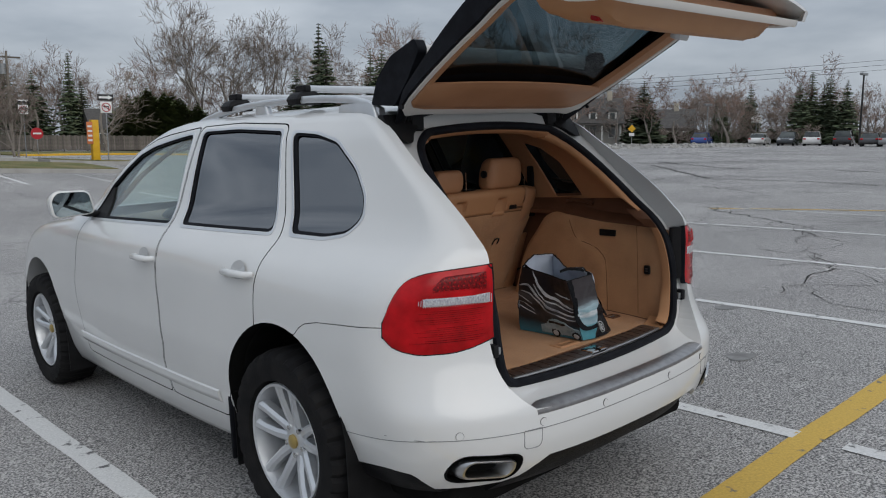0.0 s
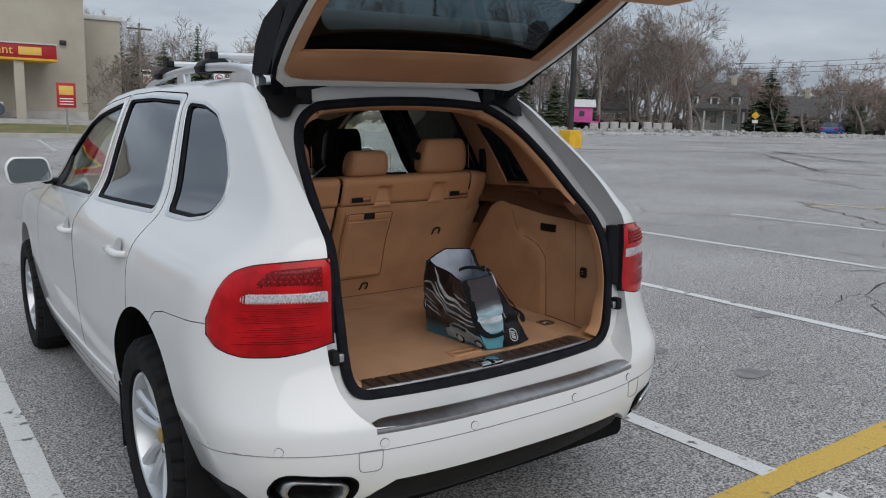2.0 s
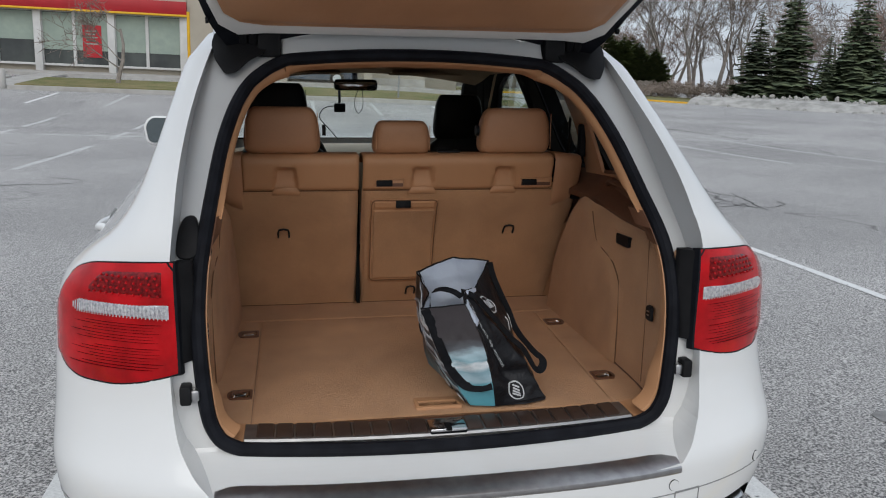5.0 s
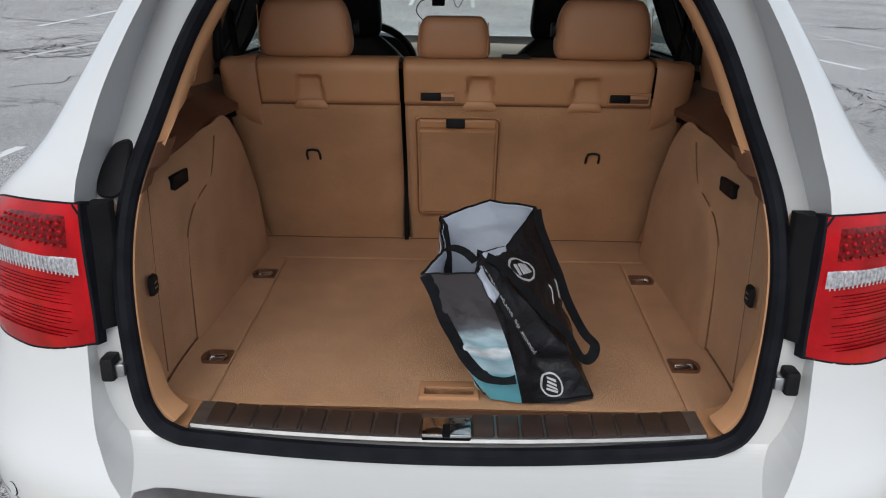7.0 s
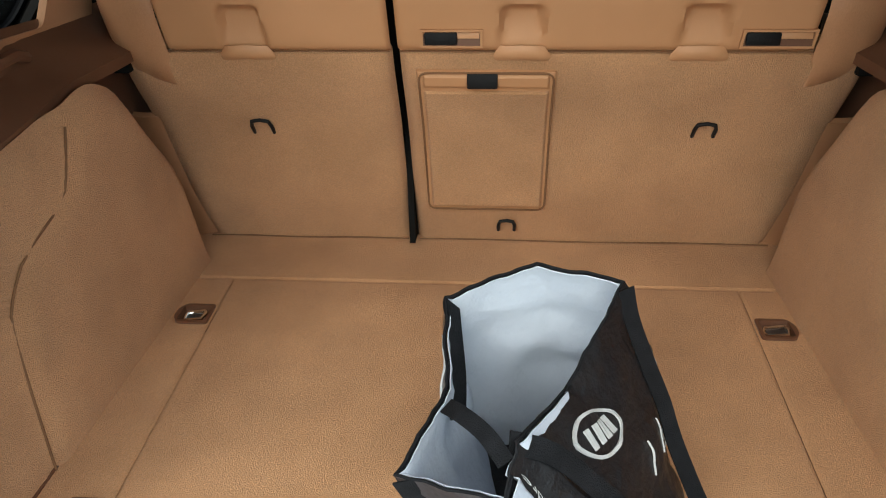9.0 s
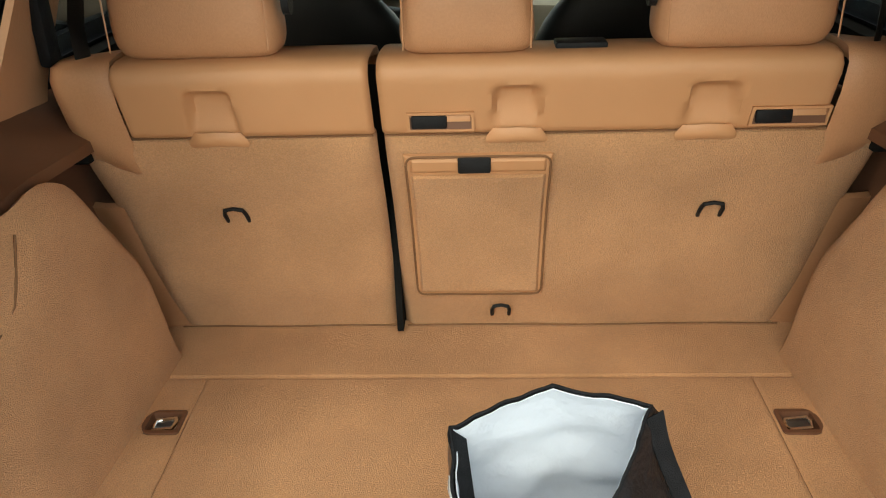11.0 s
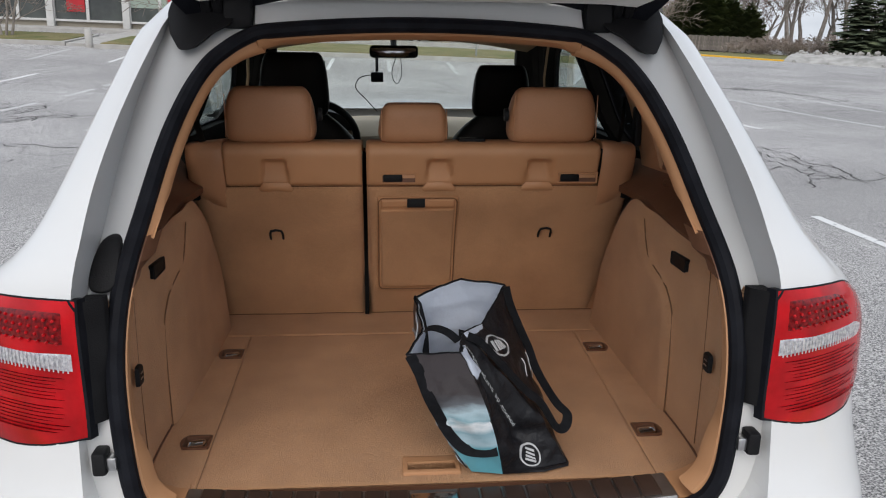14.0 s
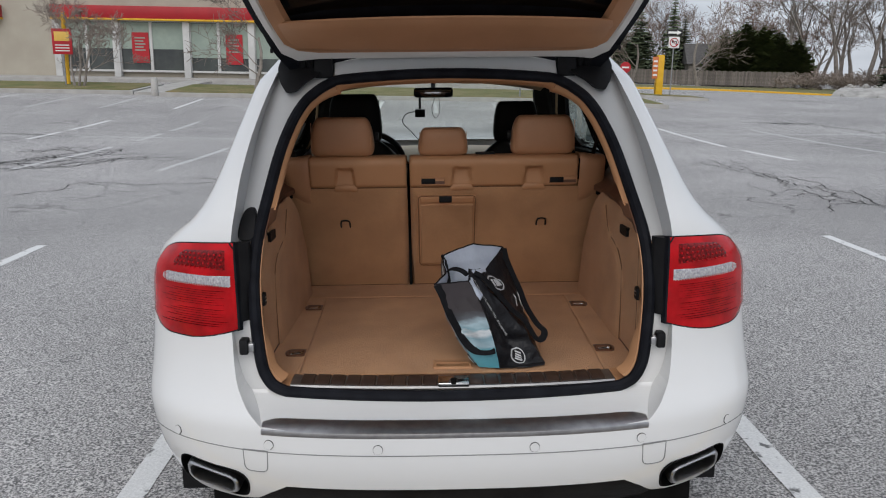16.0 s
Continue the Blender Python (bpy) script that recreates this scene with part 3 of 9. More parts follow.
# wheel arches
for y in (0.962, 3.825):
    for s in (-1, 1):
        arch = [(y + 0.388 * math.cos(a), 0.42 + 0.412 * math.sin(a)) for a in [math.pi * k / 32 for k in range(33)]] + [(y - 0.388, 0.1), (y + 0.388, 0.1)]
        shell = cut(shell, prism(arch, 0, *sorted((s * 0.60, s * 1.2))))
# underside cut away below the rear bumper: high in the middle, low under the exhausts
UNDER = ((-1.2, 0.368), (-0.80, 0.366), (-0.60, 0.366), (-0.545, 0.38), (-0.505, 0.415), (-0.455, 0.447), (0.455, 0.447), (0.505, 0.415), (0.545, 0.38), (0.60, 0.366), (0.80, 0.366), (1.2, 0.368))
shell = cut(shell, loft([[(-1.2, y, 0.1), *[(x, y, z - drop * (z - 0.33)) for x, z in UNDER], (1.2, y, 0.1)] for y, drop in ((-0.4, 0.0), (0.10, 0.1), (0.62, 0.9))]))
# the lower edge of the bumper's flanks, where a black lip takes over
LIP = [(0.262, 0.20), (0.268, 0.36), (0.30, 0.412), (0.40, 0.414), (0.58, 0.388), (0.75, 0.375), (0.75, 0.20)]
for s in (-1, 1):
    shell = cut(shell, prism(rounded(LIP, 0.02), 0, *sorted((s * 0.70, s * 1.2))))
# windscreen
shell = cut(shell, loft_z([(z, lerp(z, [1.15, 1.545], [0.66, 0.535]), 2.2, 3.6) for z in (1.15, 1.25, 1.35, 1.45, 1.545)]))
# side windows
for s in (-1, 1):
    for outline in (WIN_FRONT, WIN_REAR, WIN_QUART):
        shell = cut(shell, prism(rounded(outline, 0.03), 0, *sorted((s * 0.4, s * 1.2))))
doors = []
for s in (-1, 1):
    for label, outline in (("front", DOOR_F), ("rear", DOOR_R)):
        piece = prism(rounded(outline, 0.03), 0, *sorted((s * 0.3, s * 1.3)))
        d = cut(shell.copy(), piece, "INTERSECT")
        shell = cut(shell, prism(rounded(grow(outline, 0.005), 0.03), 0, *sorted((s * 0.3, s * 1.3))))
        doors.append((label, s, d))
# rear bumper: all below the lamps behind the wheels
BSPLIT = [(-0.8, 0.20), (0.90, 0.20), (0.90, 0.785), (0.823, 0.812), (0.797, 0.838), (0.765, 0.856), (0.693, 0.871), (0.386, 0.893), (0.30, 0.885), (-0.8, 0.885)]
bumper = cut(shell.copy(), prism(BSPLIT, 0, -1.3, 1.3), "INTERSECT")
shell = cut(shell, prism(grow(BSPLIT, 0.003), 0, -1.3, 1.3))
for s in (-1, 1):
    hole = [(s * 0.672 + px * math.cos(0.125) - s * pz * math.sin(0.125), 0.430 + pz * math.cos(0.125) + s * px * math.sin(0.125)) for px, pz in rounded([(-0.110, -0.052), (0.110, -0.052), (0.110, 0.052), (-0.110, 0.052)], 0.050, 8)]
    bumper = cut(bumper, prism(hole, 1, -0.4, 0.45))


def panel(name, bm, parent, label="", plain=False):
    # second slot: body paint with the cut faces' shade put into its colour
    ob = part(name, bm, [M_paint, M_shadedpaint, M_dark], parent, label, smooth=0)
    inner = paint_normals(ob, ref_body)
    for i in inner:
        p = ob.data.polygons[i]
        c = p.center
        # cabin-side faces and door gaps go near black, their shade in the colour
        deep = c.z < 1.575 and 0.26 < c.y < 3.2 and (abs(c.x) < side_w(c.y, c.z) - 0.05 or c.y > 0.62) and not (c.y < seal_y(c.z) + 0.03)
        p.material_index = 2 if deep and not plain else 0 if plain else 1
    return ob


# panes, as thin skins just inside the body's surface
def skin_between(a, b, z0, z1):
    zs = [z0 + (z1 - z0) * k / 24 for k in range(25)]
    outer, inner = loft([ring(z, a) for z in zs]), loft([ring(z, b) for z in [z0 - 0.02] + zs[1:-1] + [z1 + 0.02]])
    for q in (outer, inner):
        bmesh.ops.remove_doubles(q, verts=q.verts, dist=1e-5)
    return cut(outer, inner)


pane_skin = skin_between(0.012, 0.017, 1.11, 1.575)
rim_skin = skin_between(0.004, 0.022, 1.11, 1.575)
panes, rims, strips_, sails = [], [], [], []
strip_skin = skin_between(-0.0025, 0.006, 1.08, 1.60)
for s in (-1, 1):
    for kind, outline in (("front", WIN_FRONT), ("rear", WIN_REAR), ("quarter", WIN_QUART)):
        rim_ = cut(prism(rounded(outline, 0.03), 0, *sorted((s * 0.4, s * 1.2))), prism(rounded(grow(outline, -0.010), 0.03), 0, *sorted((s * 0.3, s * 1.3))))
        rims.append(cut(rim_skin.copy(), rim_, "INTERSECT"))
        rim_ = cut(prism(rounded(grow(outline, 0.011), 0.03), 0, *sorted((s * 0.4, s * 1.2))), prism(rounded(grow(outline, 0.001), 0.03), 0, *sorted((s * 0.3, s * 1.3))))
        strips_.append(cut(strip_skin.copy(), rim_, "INTERSECT"))
        panes.append((kind, cut(pane_skin.copy(), prism(rounded(grow(outline, 0.004), 0.03), 0, *sorted((s * 0.4, s * 1.2))), "INTERSECT")))
    sails.append(cut(rim_skin.copy(), prism([(2.905, 1.124), (2.80, 1.285), (2.765, 1.285), (2.70, 1.124)], 0, *sorted((s * 0.4, s * 1.2))), "INTERSECT"))
panes.append(("windscreen", cut(pane_skin.copy(), loft_z([(z, lerp(z, [1.14, 1.55], [0.67, 0.54]), 2.2, 3.6) for z in (1.14, 1.25, 1.35, 1.45, 1.55)]), "INTERSECT")))
for q in (pane_skin, rim_skin, strip_skin):
    q.free()
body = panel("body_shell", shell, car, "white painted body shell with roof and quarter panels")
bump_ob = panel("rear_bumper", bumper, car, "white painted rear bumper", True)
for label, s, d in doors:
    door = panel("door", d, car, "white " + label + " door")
ref_body.free()
for r in rims:
    part("window_rubber", r, M_rubber, car, "black window rubber")
for r in strips_:
    part("window_strip", r, M_silver, car, "thin silver strip round the side window")
for r in sails:
    part("mirror_sail", r, M_blackplastic, car, "black plastic triangle behind the wing mirror")
for kind, p in panes:
    pane = part("windscreen" if kind == "windscreen" else "window_pane", p, G_clear if kind == "windscreen" else G_front if kind == "front" else G_dark, car,
                {"windscreen": "clear windscreen", "front": "lightly tinted front window", "rear": "dark tinted rear door window", "quarter": "dark tinted quarter window"}[kind], smooth=40)
    pane.visible_shadow = False

# ---- wheels ----
def wheel(x, y):
    s = 1 if x > 0 else -1
    w = new("wheel")
    w.parent = car
    w.matrix_local = pose(x, y, 0.362) @ (pose(0, 0, 0, 0, 0, 180) if s > 0 else Matrix())
    # built facing -x, axle at the origin
    prof = [(-0.055, 0.235), (-0.112, 0.247), (-0.124, 0.29), (-0.118, 0.335), (-0.10, 0.352), (-0.06, 0.362), (0.06, 0.362), (0.10, 0.352), (0.118, 0.335), (0.128, 0.29), (0.118, 0.245), (0.055, 0.235)]
    n = 132
    rows = []
    for px, r in prof:
        row = []
        for k in range(n):
            a = 2 * math.pi * k / n
            groove = 0.013 if (r > 0.33 and (k + (2 if px > 0 else 0)) % 4 == 0) else 0.0
            rr = r - groove
            row.append((px, rr * math.cos(a), max(-0.361, rr * math.sin(a))))
        rows.append(row)
    bm = bmesh.new()
    add_loft(bm, rows + [rows[0]], caps=False)
    bmesh.ops.remove_doubles(bm, verts=bm.verts, dist=1e-5)
    tyre = part("tyre", bm, M_tyre, w, "black treaded tyre", smooth=30)
    # rim: barrel, lip, ten spokes in pairs, hub
    bm = bmesh.new()
    lip = [(-0.095, 0.236), (-0.103, 0.232), (-0.100, 0.222), (-0.07, 0.214), (0.08, 0.205), (0.09, 0.232), (-0.06, 0.236)]
    rows = [[(px, r * math.cos(2 * math.pi * k / 48), r * math.sin(2 * math.pi * k / 48)) for k in range(48)] for px, r in lip]
    add_loft(bm, rows + [rows[0]], caps=False)
    for i in range(5):
        for d in (-11.5, 11.5):
            a = radians(90 + 72 * i + d)
            a0 = radians(90 + 72 * i + d * 1.25)
            rows = []
            for t in (0.0, 0.35, 0.7, 1.0):
                r = 0.048 + t * (0.226 - 0.048)
                ang = a0 + (a - a0) * t + radians(d * 0.35) * (1 - t)
                wd = 0.021 - 0.004 * t + 0.006 * (t > 0.9)
                px = -0.052 - 0.045 * t ** 0.8
                c, sn = math.cos(ang), math.sin(ang)
                rows.append([(px + e, r * c - q * sn, r * sn + q * c) for e, q in ((0.0, -wd * 0.45), (0.0, wd * 0.45), (0.012, wd), (0.045, wd * 0.9), (0.045, -wd * 0.9), (0.012, -wd))])
            add_loft(bm, rows)
    rows = [[(px, r * math.cos(2 * math.pi * k / 24), r * math.sin(2 * math.pi * k / 24)) for k in range(24)] for px, r in ((0.0, 0.075), (-0.045, 0.072), (-0.058, 0.05), (-0.06, 0.034))]
    add_loft(bm, rows)
    rim = part("rim", bm, M_silver, w, "silver ten-spoke alloy rim", smooth=40)
    rows = [[(px, r * math.cos(2 * math.pi * k / 24), r * math.sin(2 * math.pi * k / 24)) for k in range(24)] for px, r in ((-0.055, 0.028), (-0.068, 0.027), (-0.073, 0.019), (-0.074, 0.006))]
    part("hub_cap", loft(rows), mat("gold_hub_cap", (0.45, 0.33, 0.12), 0.3, 0.6), rim, "small gold hub cap")
    rows = [[(px, r * math.cos(2 * math.pi * k / 40), r * math.sin(2 * math.pi * k / 40)) for k in range(40)] for px, r in ((0.02, 0.06), (0.02, 0.165), (0.05, 0.165), (0.05, 0.06))]
    part("brake_disc", loft(rows + [rows[0]], caps=False), M_alu, w, "grey steel brake disc")
    for i in range(5):
        a = radians(54 + 72 * i)
        part("wheel_bolt", tube([(-0.045, 0.056 * math.cos(a), 0.056 * math.sin(a)), (-0.062, 0.056 * math.cos(a), 0.056 * math.sin(a))], 0.011, 6), M_chrome, rim)
    return w


for y in (0.958, 3.825):
    wheel(-0.812, y)
    wheel(0.812, y)
for s in (-1, 1):
    for y in (0.962, 3.825):
        rows = []
        for k in range(29):
            a = math.pi * (k - 2) / 24
            c, sn = math.cos(a), math.sin(a)
            rows.append([(s * xx, y + 0.391 * (c if sn > 0 else math.copysign(1, c)), 0.42 + (0.415 if sn > 0 else 1.0) * sn) for xx in (0.60, 0.74, 0.905)])
        part("wheel_arch_liner", slab(rows, 0.006, (0, 0, 1)), M_blackplastic, car, "black plastic wheel arch liner")
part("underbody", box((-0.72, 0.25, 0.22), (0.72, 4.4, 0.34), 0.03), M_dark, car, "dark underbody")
# black lower valance and diffuser of the rear bumper
rows = []
for k in range(25):
    x = -0.56 + 1.12 * k / 24
    edge = rear_y(x, 0.42)
    rows.append([(x, edge + 0.035, 0.462), (x, edge + 0.045, 0.40), (x, edge + 0.09, 0.335), (x, edge + 0.16, 0.285), (x, edge + 0.34, 0.25)])
part("rear_valance", slab(rows, 0.02, (0, 1, 0)), M_blackplastic, car, "black plastic lower rear valance")
for s in (-1, 1):
    # black lip along the bumper's flank behind the wheel
    rows = []
    for k in range(13):
        y = 0.272 + 0.295 * k / 12
        top = spl(y, [0.235, 0.27, 0.30, 0.40, 0.58], [0.345, 0.368, 0.410, 0.412, 0.386])
        rows.append([(s * (side_w(y, z) - o), y, z) for z, o in ((top + 0.008, 0.010), (top - 0.004, 0.004), (0.5 * top + 0.165, 0.004), (0.33, 0.012), (0.315, 0.06))])
    part("side_valance", slab(rows, 0.012, (-s, 0, 0)), M_blackplastic, car, "black plastic lower bumper edge")
    part("mud_flap", box((s * 0.83 - 0.09, 1.362, 0.19), (s * 0.83 + 0.09, 1.376, 0.46), 0.004), M_rubber, car, "black rubber mud flap")


def rr(cx, cz, w, h, r, n=6):
    return rounded([(cx - w / 2, cz - h / 2), (cx + w / 2, cz - h / 2), (cx + w / 2, cz + h / 2), (cx - w / 2, cz + h / 2)], r, n)


# exhausts: a dark recess with a thick rounded steel tip, raked with the bumper
for s in (-1, 1):
    def ringx(w, h, r, off, rake=1.0):
        out = []
        for px, pz in rr(0, 0, w, h, r, 8):
            x = s * 0.672 + px * math.cos(0.125) - s * pz * math.sin(0.125)
            z = 0.430 + pz * math.cos(0.125) + s * px * math.sin(0.125)
            out.append((x, rear_y(x, 0.43) + rake * (rear_y(0.672, z) - rear_y(0.672, 0.43)) + off, z))
        return out
    # recess colour holds both the black bezel and the shadow around the tip
    part("exhaust_recess", loft([ringx(0.216, 0.100, 0.049, 0.010), ringx(0.222, 0.106, 0.052, 0.0015), ringx(0.222, 0.106, 0.052, -0.0025), ringx(0.214, 0.098, 0.048, -0.004), ringx(0.206, 0.092, 0.045, 0.012), ringx(0.200, 0.088, 0.043, 0.15)], caps=False), M_dark, car, "dark recess round the exhaust")
    ex = part("exhaust_tip", loft([ringx(0.166, 0.074, 0.036, 0.14), ringx(0.166, 0.074, 0.036, 0.004), ringx(0.162, 0.071, 0.034, -0.010), ringx(0.154, 0.065, 0.031, -0.016), ringx(0.142, 0.055, 0.026, -0.014), ringx(0.134, 0.048, 0.023, -0.004), ringx(0.130, 0.045, 0.022, 0.12)], caps=False), M_alu, car, "thick rounded satin steel exhaust tip")
    # near-black disc closes the pipe a little way in
    part("pipe", loft([ringx(0.132, 0.047, 0.023, 0.05), ringx(0.10, 0.03, 0.015, 0.055)]), M_dark, ex, "dark pipe end")
# bumper details: loading strip, parking sensors, towing caps, crease line
rows = []
for k in range(33):
    x = -0.515 + 1.03 * k / 32
    end = smooth01(0.47, 0.515, abs(x))
    yb = rear_y(x, 0.60)
    rows.append([(x, yb - 0.002, 0.588), (x, yb - 0.004, 0.594), (x, yb - 0.002, 0.601), (x, yb + 0.008, 0.6075), (x, yb + 0.034 - 0.012 * end, 0.614 - 0.003 * end), (x, yb + 0.050 - 0.02 * end, 0.6175 - 0.005 * end), (x, yb + 0.053 - 0.02 * end, 0.612 - 0.004 * end)])
part("loading_strip", slab(rows, 0.006, (0, 1, -0.5)), mat("satin_steel_strip", (0.42, 0.41, 0.41), 0.33, 1.0, col2=(0.34, 0.33, 0.33), scale=40), car, "brushed metal loading edge strip")
for x, z in ((-0.766, 0.561), (-0.495, 0.562), (-0.205, 0.558), (0.205, 0.558), (0.495, 0.562), (0.766, 0.561)):
    y = rear_y(x, z)
    nx = Vector((rear_y(x + 0.01, z) - rear_y(x - 0.01, z), -0.02, 0)).normalized()
    c = Vector((x, y, z))
    part("parking_sensor", tube([c - nx * 0.01, c + nx * 0.0022], 0.0125, 20), M_paint, car, "round white parking sensor")
    part("sensor_ring", tube([c - nx * 0.01, c + nx * 0.0012], 0.0134, 20), M_dark, car, "thin dark sensor gap")

# ---- tail lamps ----
def lamp_point(s, u, z, out=0.0):
    """A point on the rear corner: u from 0 at the lamp's inner edge to 1 at its tip round the side."""
    w, R, y0 = wrear(z), rrear(z), yrear(z)
    s_in = 0.5865 / w
    k = max(0.02, 1 - (0.372 - y0) / R)
    s_out = (1 - k ** NPOW) ** (1 / NPOW)
    a = math.asin(min(1, s_in)) + u * (math.asin(s_out) - math.asin(min(1, s_in)))
    x = w * math.sin(a)
    y = rear_y(x, z)
    e = 0.004
    n = Vector((rear_y(min(x + e, w * 0.9999), z) - rear_y(x - e, z), -2 * e, 0)).normalized()
    return Vector((s * (x + out * n.x), y + out * n.y, z))


def lamp_top(u): return spl(u, [0, 0.2, 0.4, 0.6, 0.72, 0.8, 0.87, 0.94, 1], [1.081, 1.077, 1.072, 1.065, 1.055, 1.043, 1.017, 0.965, 0.908])
def lamp_bot(u): return spl(u, [0, 0.1, 0.25, 0.4, 0.6, 0.75, 0.9, 1], [0.843, 0.830, 0.816, 0.810, 0.810, 0.818, 0.836, 0.866])


def lamp_patch(s, u0, u1, z0, z1, out, thick, nu=28, nv=14):
    rows = []
    for i in range(nv + 1):
        row = []
        for j in range(nu + 1):
            u = u0 + (u1 - u0) * j / nu
            a, b = z0(u), z1(u)
            v = i / nv
            edge = min(1.0, 5 * min(v, 1 - v, j / nu, 1 - j / nu)) ** 0.5
            row.append(lamp_point(s, u, a + (b - a) * v, out * edge))
        rows.append(row)
    return slab(rows, thick, (-s, 1, 0))


for s in (-1, 1):
    lamp = part("tail_lamp", lamp_patch(s, 0, 1, lamp_bot, lamp_top, 0.010, 0.02), M_red, car, "glossy red wrap-around tail lamp")
    part("gasket", lamp_patch(s, -0.012, 1.012, lambda u: lamp_bot(u) - 0.003, lambda u: lamp_top(u) + 0.003, 0.0015, 0.02), M_rubber, lamp, "thin dark lamp gasket")
    part("led_field", lamp_patch(s, 0.035, 0.60, lambda u: 1.004, lambda u: max(1.006, lamp_top(u) - 0.014 - 0.050 * smooth01(0.42, 0.60, u)), 0.0118, 0.004), M_reddark, lamp, "dark red field of small diodes")
    part("clear_band", lamp_patch(s, 0.012, 0.70, lambda u: 0.960 + 0.011 * smooth01(0.60, 0.70, u), lambda u: 0.994 - 0.013 * smooth01(0.58, 0.70, u), 0.0118, 0.004), M_clear, lamp, "clear ribbed reversing lamp band")
    for k in range(15):
        z = 0.950 - 0.0068 * k - (0.006 if k > 6 else 0)
        wide = 0.0044 if k in (0, 7) else (0.0016, 0.003, 0.0022)[k % 3]
        part("lens_rib", lamp_patch(s, 0.03 + 0.02 * (k % 3), (0.62, 0.74, 0.55, 0.68, 0.80)[k % 5], lambda u: z - wide, lambda u: z, 0.0126, 0.003, 12, 2), M_reddark, lamp)
    for k in range(30):
        u = 0.03 + 0.021 * k
        a, b = 0.9625 + 0.011 * smooth01(0.58, 0.68, u), 0.9915 - 0.013 * smooth01(0.56, 0.68, u)
        part("prism_rib", tube([lamp_point(s, u, a, 0.0135), lamp_point(s, u, b, 0.0135)], 0.0013, 5), M_clear, lamp)
    # diodes
    for r in range(4):
        for c in range(12):
            u = 0.07 + 0.044 * c + 0.012 * (r % 2)
            z = 1.012 + 0.0125 * r
            if z < lamp_top(u) - 0.018 - 0.050 * smooth01(0.42, 0.60, u):
                p = lamp_point(s, u, z, 0.0125)
                bm = bmesh.new()
                bmesh.ops.create_icosphere(bm, subdivisions=1, radius=0.0032, matrix=Matrix.Translation(p))
                part("diode", bm, M_red, lamp)
    # black inner flank of the lamp, in the tailgate's frame
    fy = rear_y(0.586, 0.97)
    part("lamp_flank", prism(rounded([(s * 0.5863, fy + 0.004), (s * 0.5863, seal_y(0.95) + 0.012), (s * 0.551, seal_y(0.95) + 0.012), (s * 0.554, seal_y(0.95) - 0.004)], 0.004, 3), 2, 0.860, 1.076), M_blackplastic, car, "black plastic flank beside the tail lamp")
    part("striker_bracket", box((min(s * 0.564, s * 0.588), 0.158, 0.768), (max(s * 0.564, s * 0.588), 0.195, 0.812), 0.006), M_blackplastic, car, "black buffer beside the boot opening")
    part("striker_pin", box((min(s * 0.548, s * 0.566), 0.165, 0.775), (max(s * 0.548, s * 0.566), 0.19, 0.800), 0.004), M_alu, car, "metal buffer pin")
cover_ = [(-0.590, 1.075), (-0.565, 1.070), (-0.546, 1.078), (-0.545, 1.13), (-0.556, 1.156), (-0.582, 1.152), (-0.594, 1.11)]
rows = [[((x + 0.569) * f - 0.569, seal_y((z - 1.113) * f + 1.113) + dy, (z - 1.113) * f + 1.113) for x, z in rounded(cover_, 0.014)] for dy, f in ((0.006, 1.0), (-0.010, 1.0), (-0.014, 0.9), (-0.015, 0.3))]
part("grommet_cover", loft(rows), M_blackplastic, car, "black oval cover in the tailgate frame")

# ---- seal round the boot opening ----
def opening_loop(inset, n=16):
    zs = [OZ[0] + (OZ[-1] - OZ[0]) * (1 - math.cos(math.pi * k / 90)) / 2 for k in range(91)]
    right = [(max(0.0, half_open(z) - inset), z) for z in zs]
    zb, zt = OZ[0] + inset, OZ[-1] - inset
    right = [(x, min(max(z, zb), zt)) for x, z in right]
    base = [(-right[0][0] + 2 * right[0][0] * k / n, zb) for k in range(1, n)]
    top = [(right[-1][0] - 2 * right[-1][0] * k / n, zt) for k in range(1, n)]
    return right + top + [(-x, z) for x, z in right[::-1]] + base


def bow(x, z):
    """The sill bows back and the header arches."""
    return -0.030 * (1 - (x / 0.46) ** 2) * (1 - smooth01(0.63, 0.72, z)) if abs(x) < 0.46 else 0.0


def arch(x, z):
    up = 0.026 * max(0.0, 1 - (x / 0.42) ** 2) * smooth01(1.44, 1.50, z)
    dn = -0.014 * max(0.0, 1 - (x / 0.46) ** 2) * (1 - smooth01(0.63, 0.70, z))
    return z + up + dn


seal_pts = [(x, seal_y(z) + 0.006 * smooth01(0.70, 0.85, z) - 0.004 + bow(x, z), arch(x, z)) for x, z in opening_loop(0.012)]
part("boot_seal", tube(seal_pts, 0.0165, 10, True), M_rubber, car, "black rubber seal round the boot opening")
# trim just inside the seal, in three runs on each side
def trim_run(z0, z1, material, name, label, deep=0.075):
    for s in (-1, 1):
        rows = []
        n = max(4, int((z1 - z0) / 0.015))
        for k in range(n + 1):
            z = z0 + (z1 - z0) * k / n
            x = half_open(z)
            lowz = 1 - smooth01(0.66, 0.74, z)
            rows.append([(s * (x - 0.022), seal_y(z) + 0.004, z + 0.006 * lowz), (s * (x - 0.031), seal_y(z) + 0.006, z + 0.012 * lowz), (s * (x - 0.040 + 0.012 * smooth01(0.75, 0.85, z) * (z < 1.1)), seal_y(z) + 0.03, z + 0.018 * lowz), (s * (x - 0.040 + 0.018 * smooth01(0.75, 0.85, z) * (z < 1.1)), seal_y(z) + deep, z + 0.020 * lowz)])
        part(name, slab(rows, 0.008, (s, 0, 0)), material, car, label)


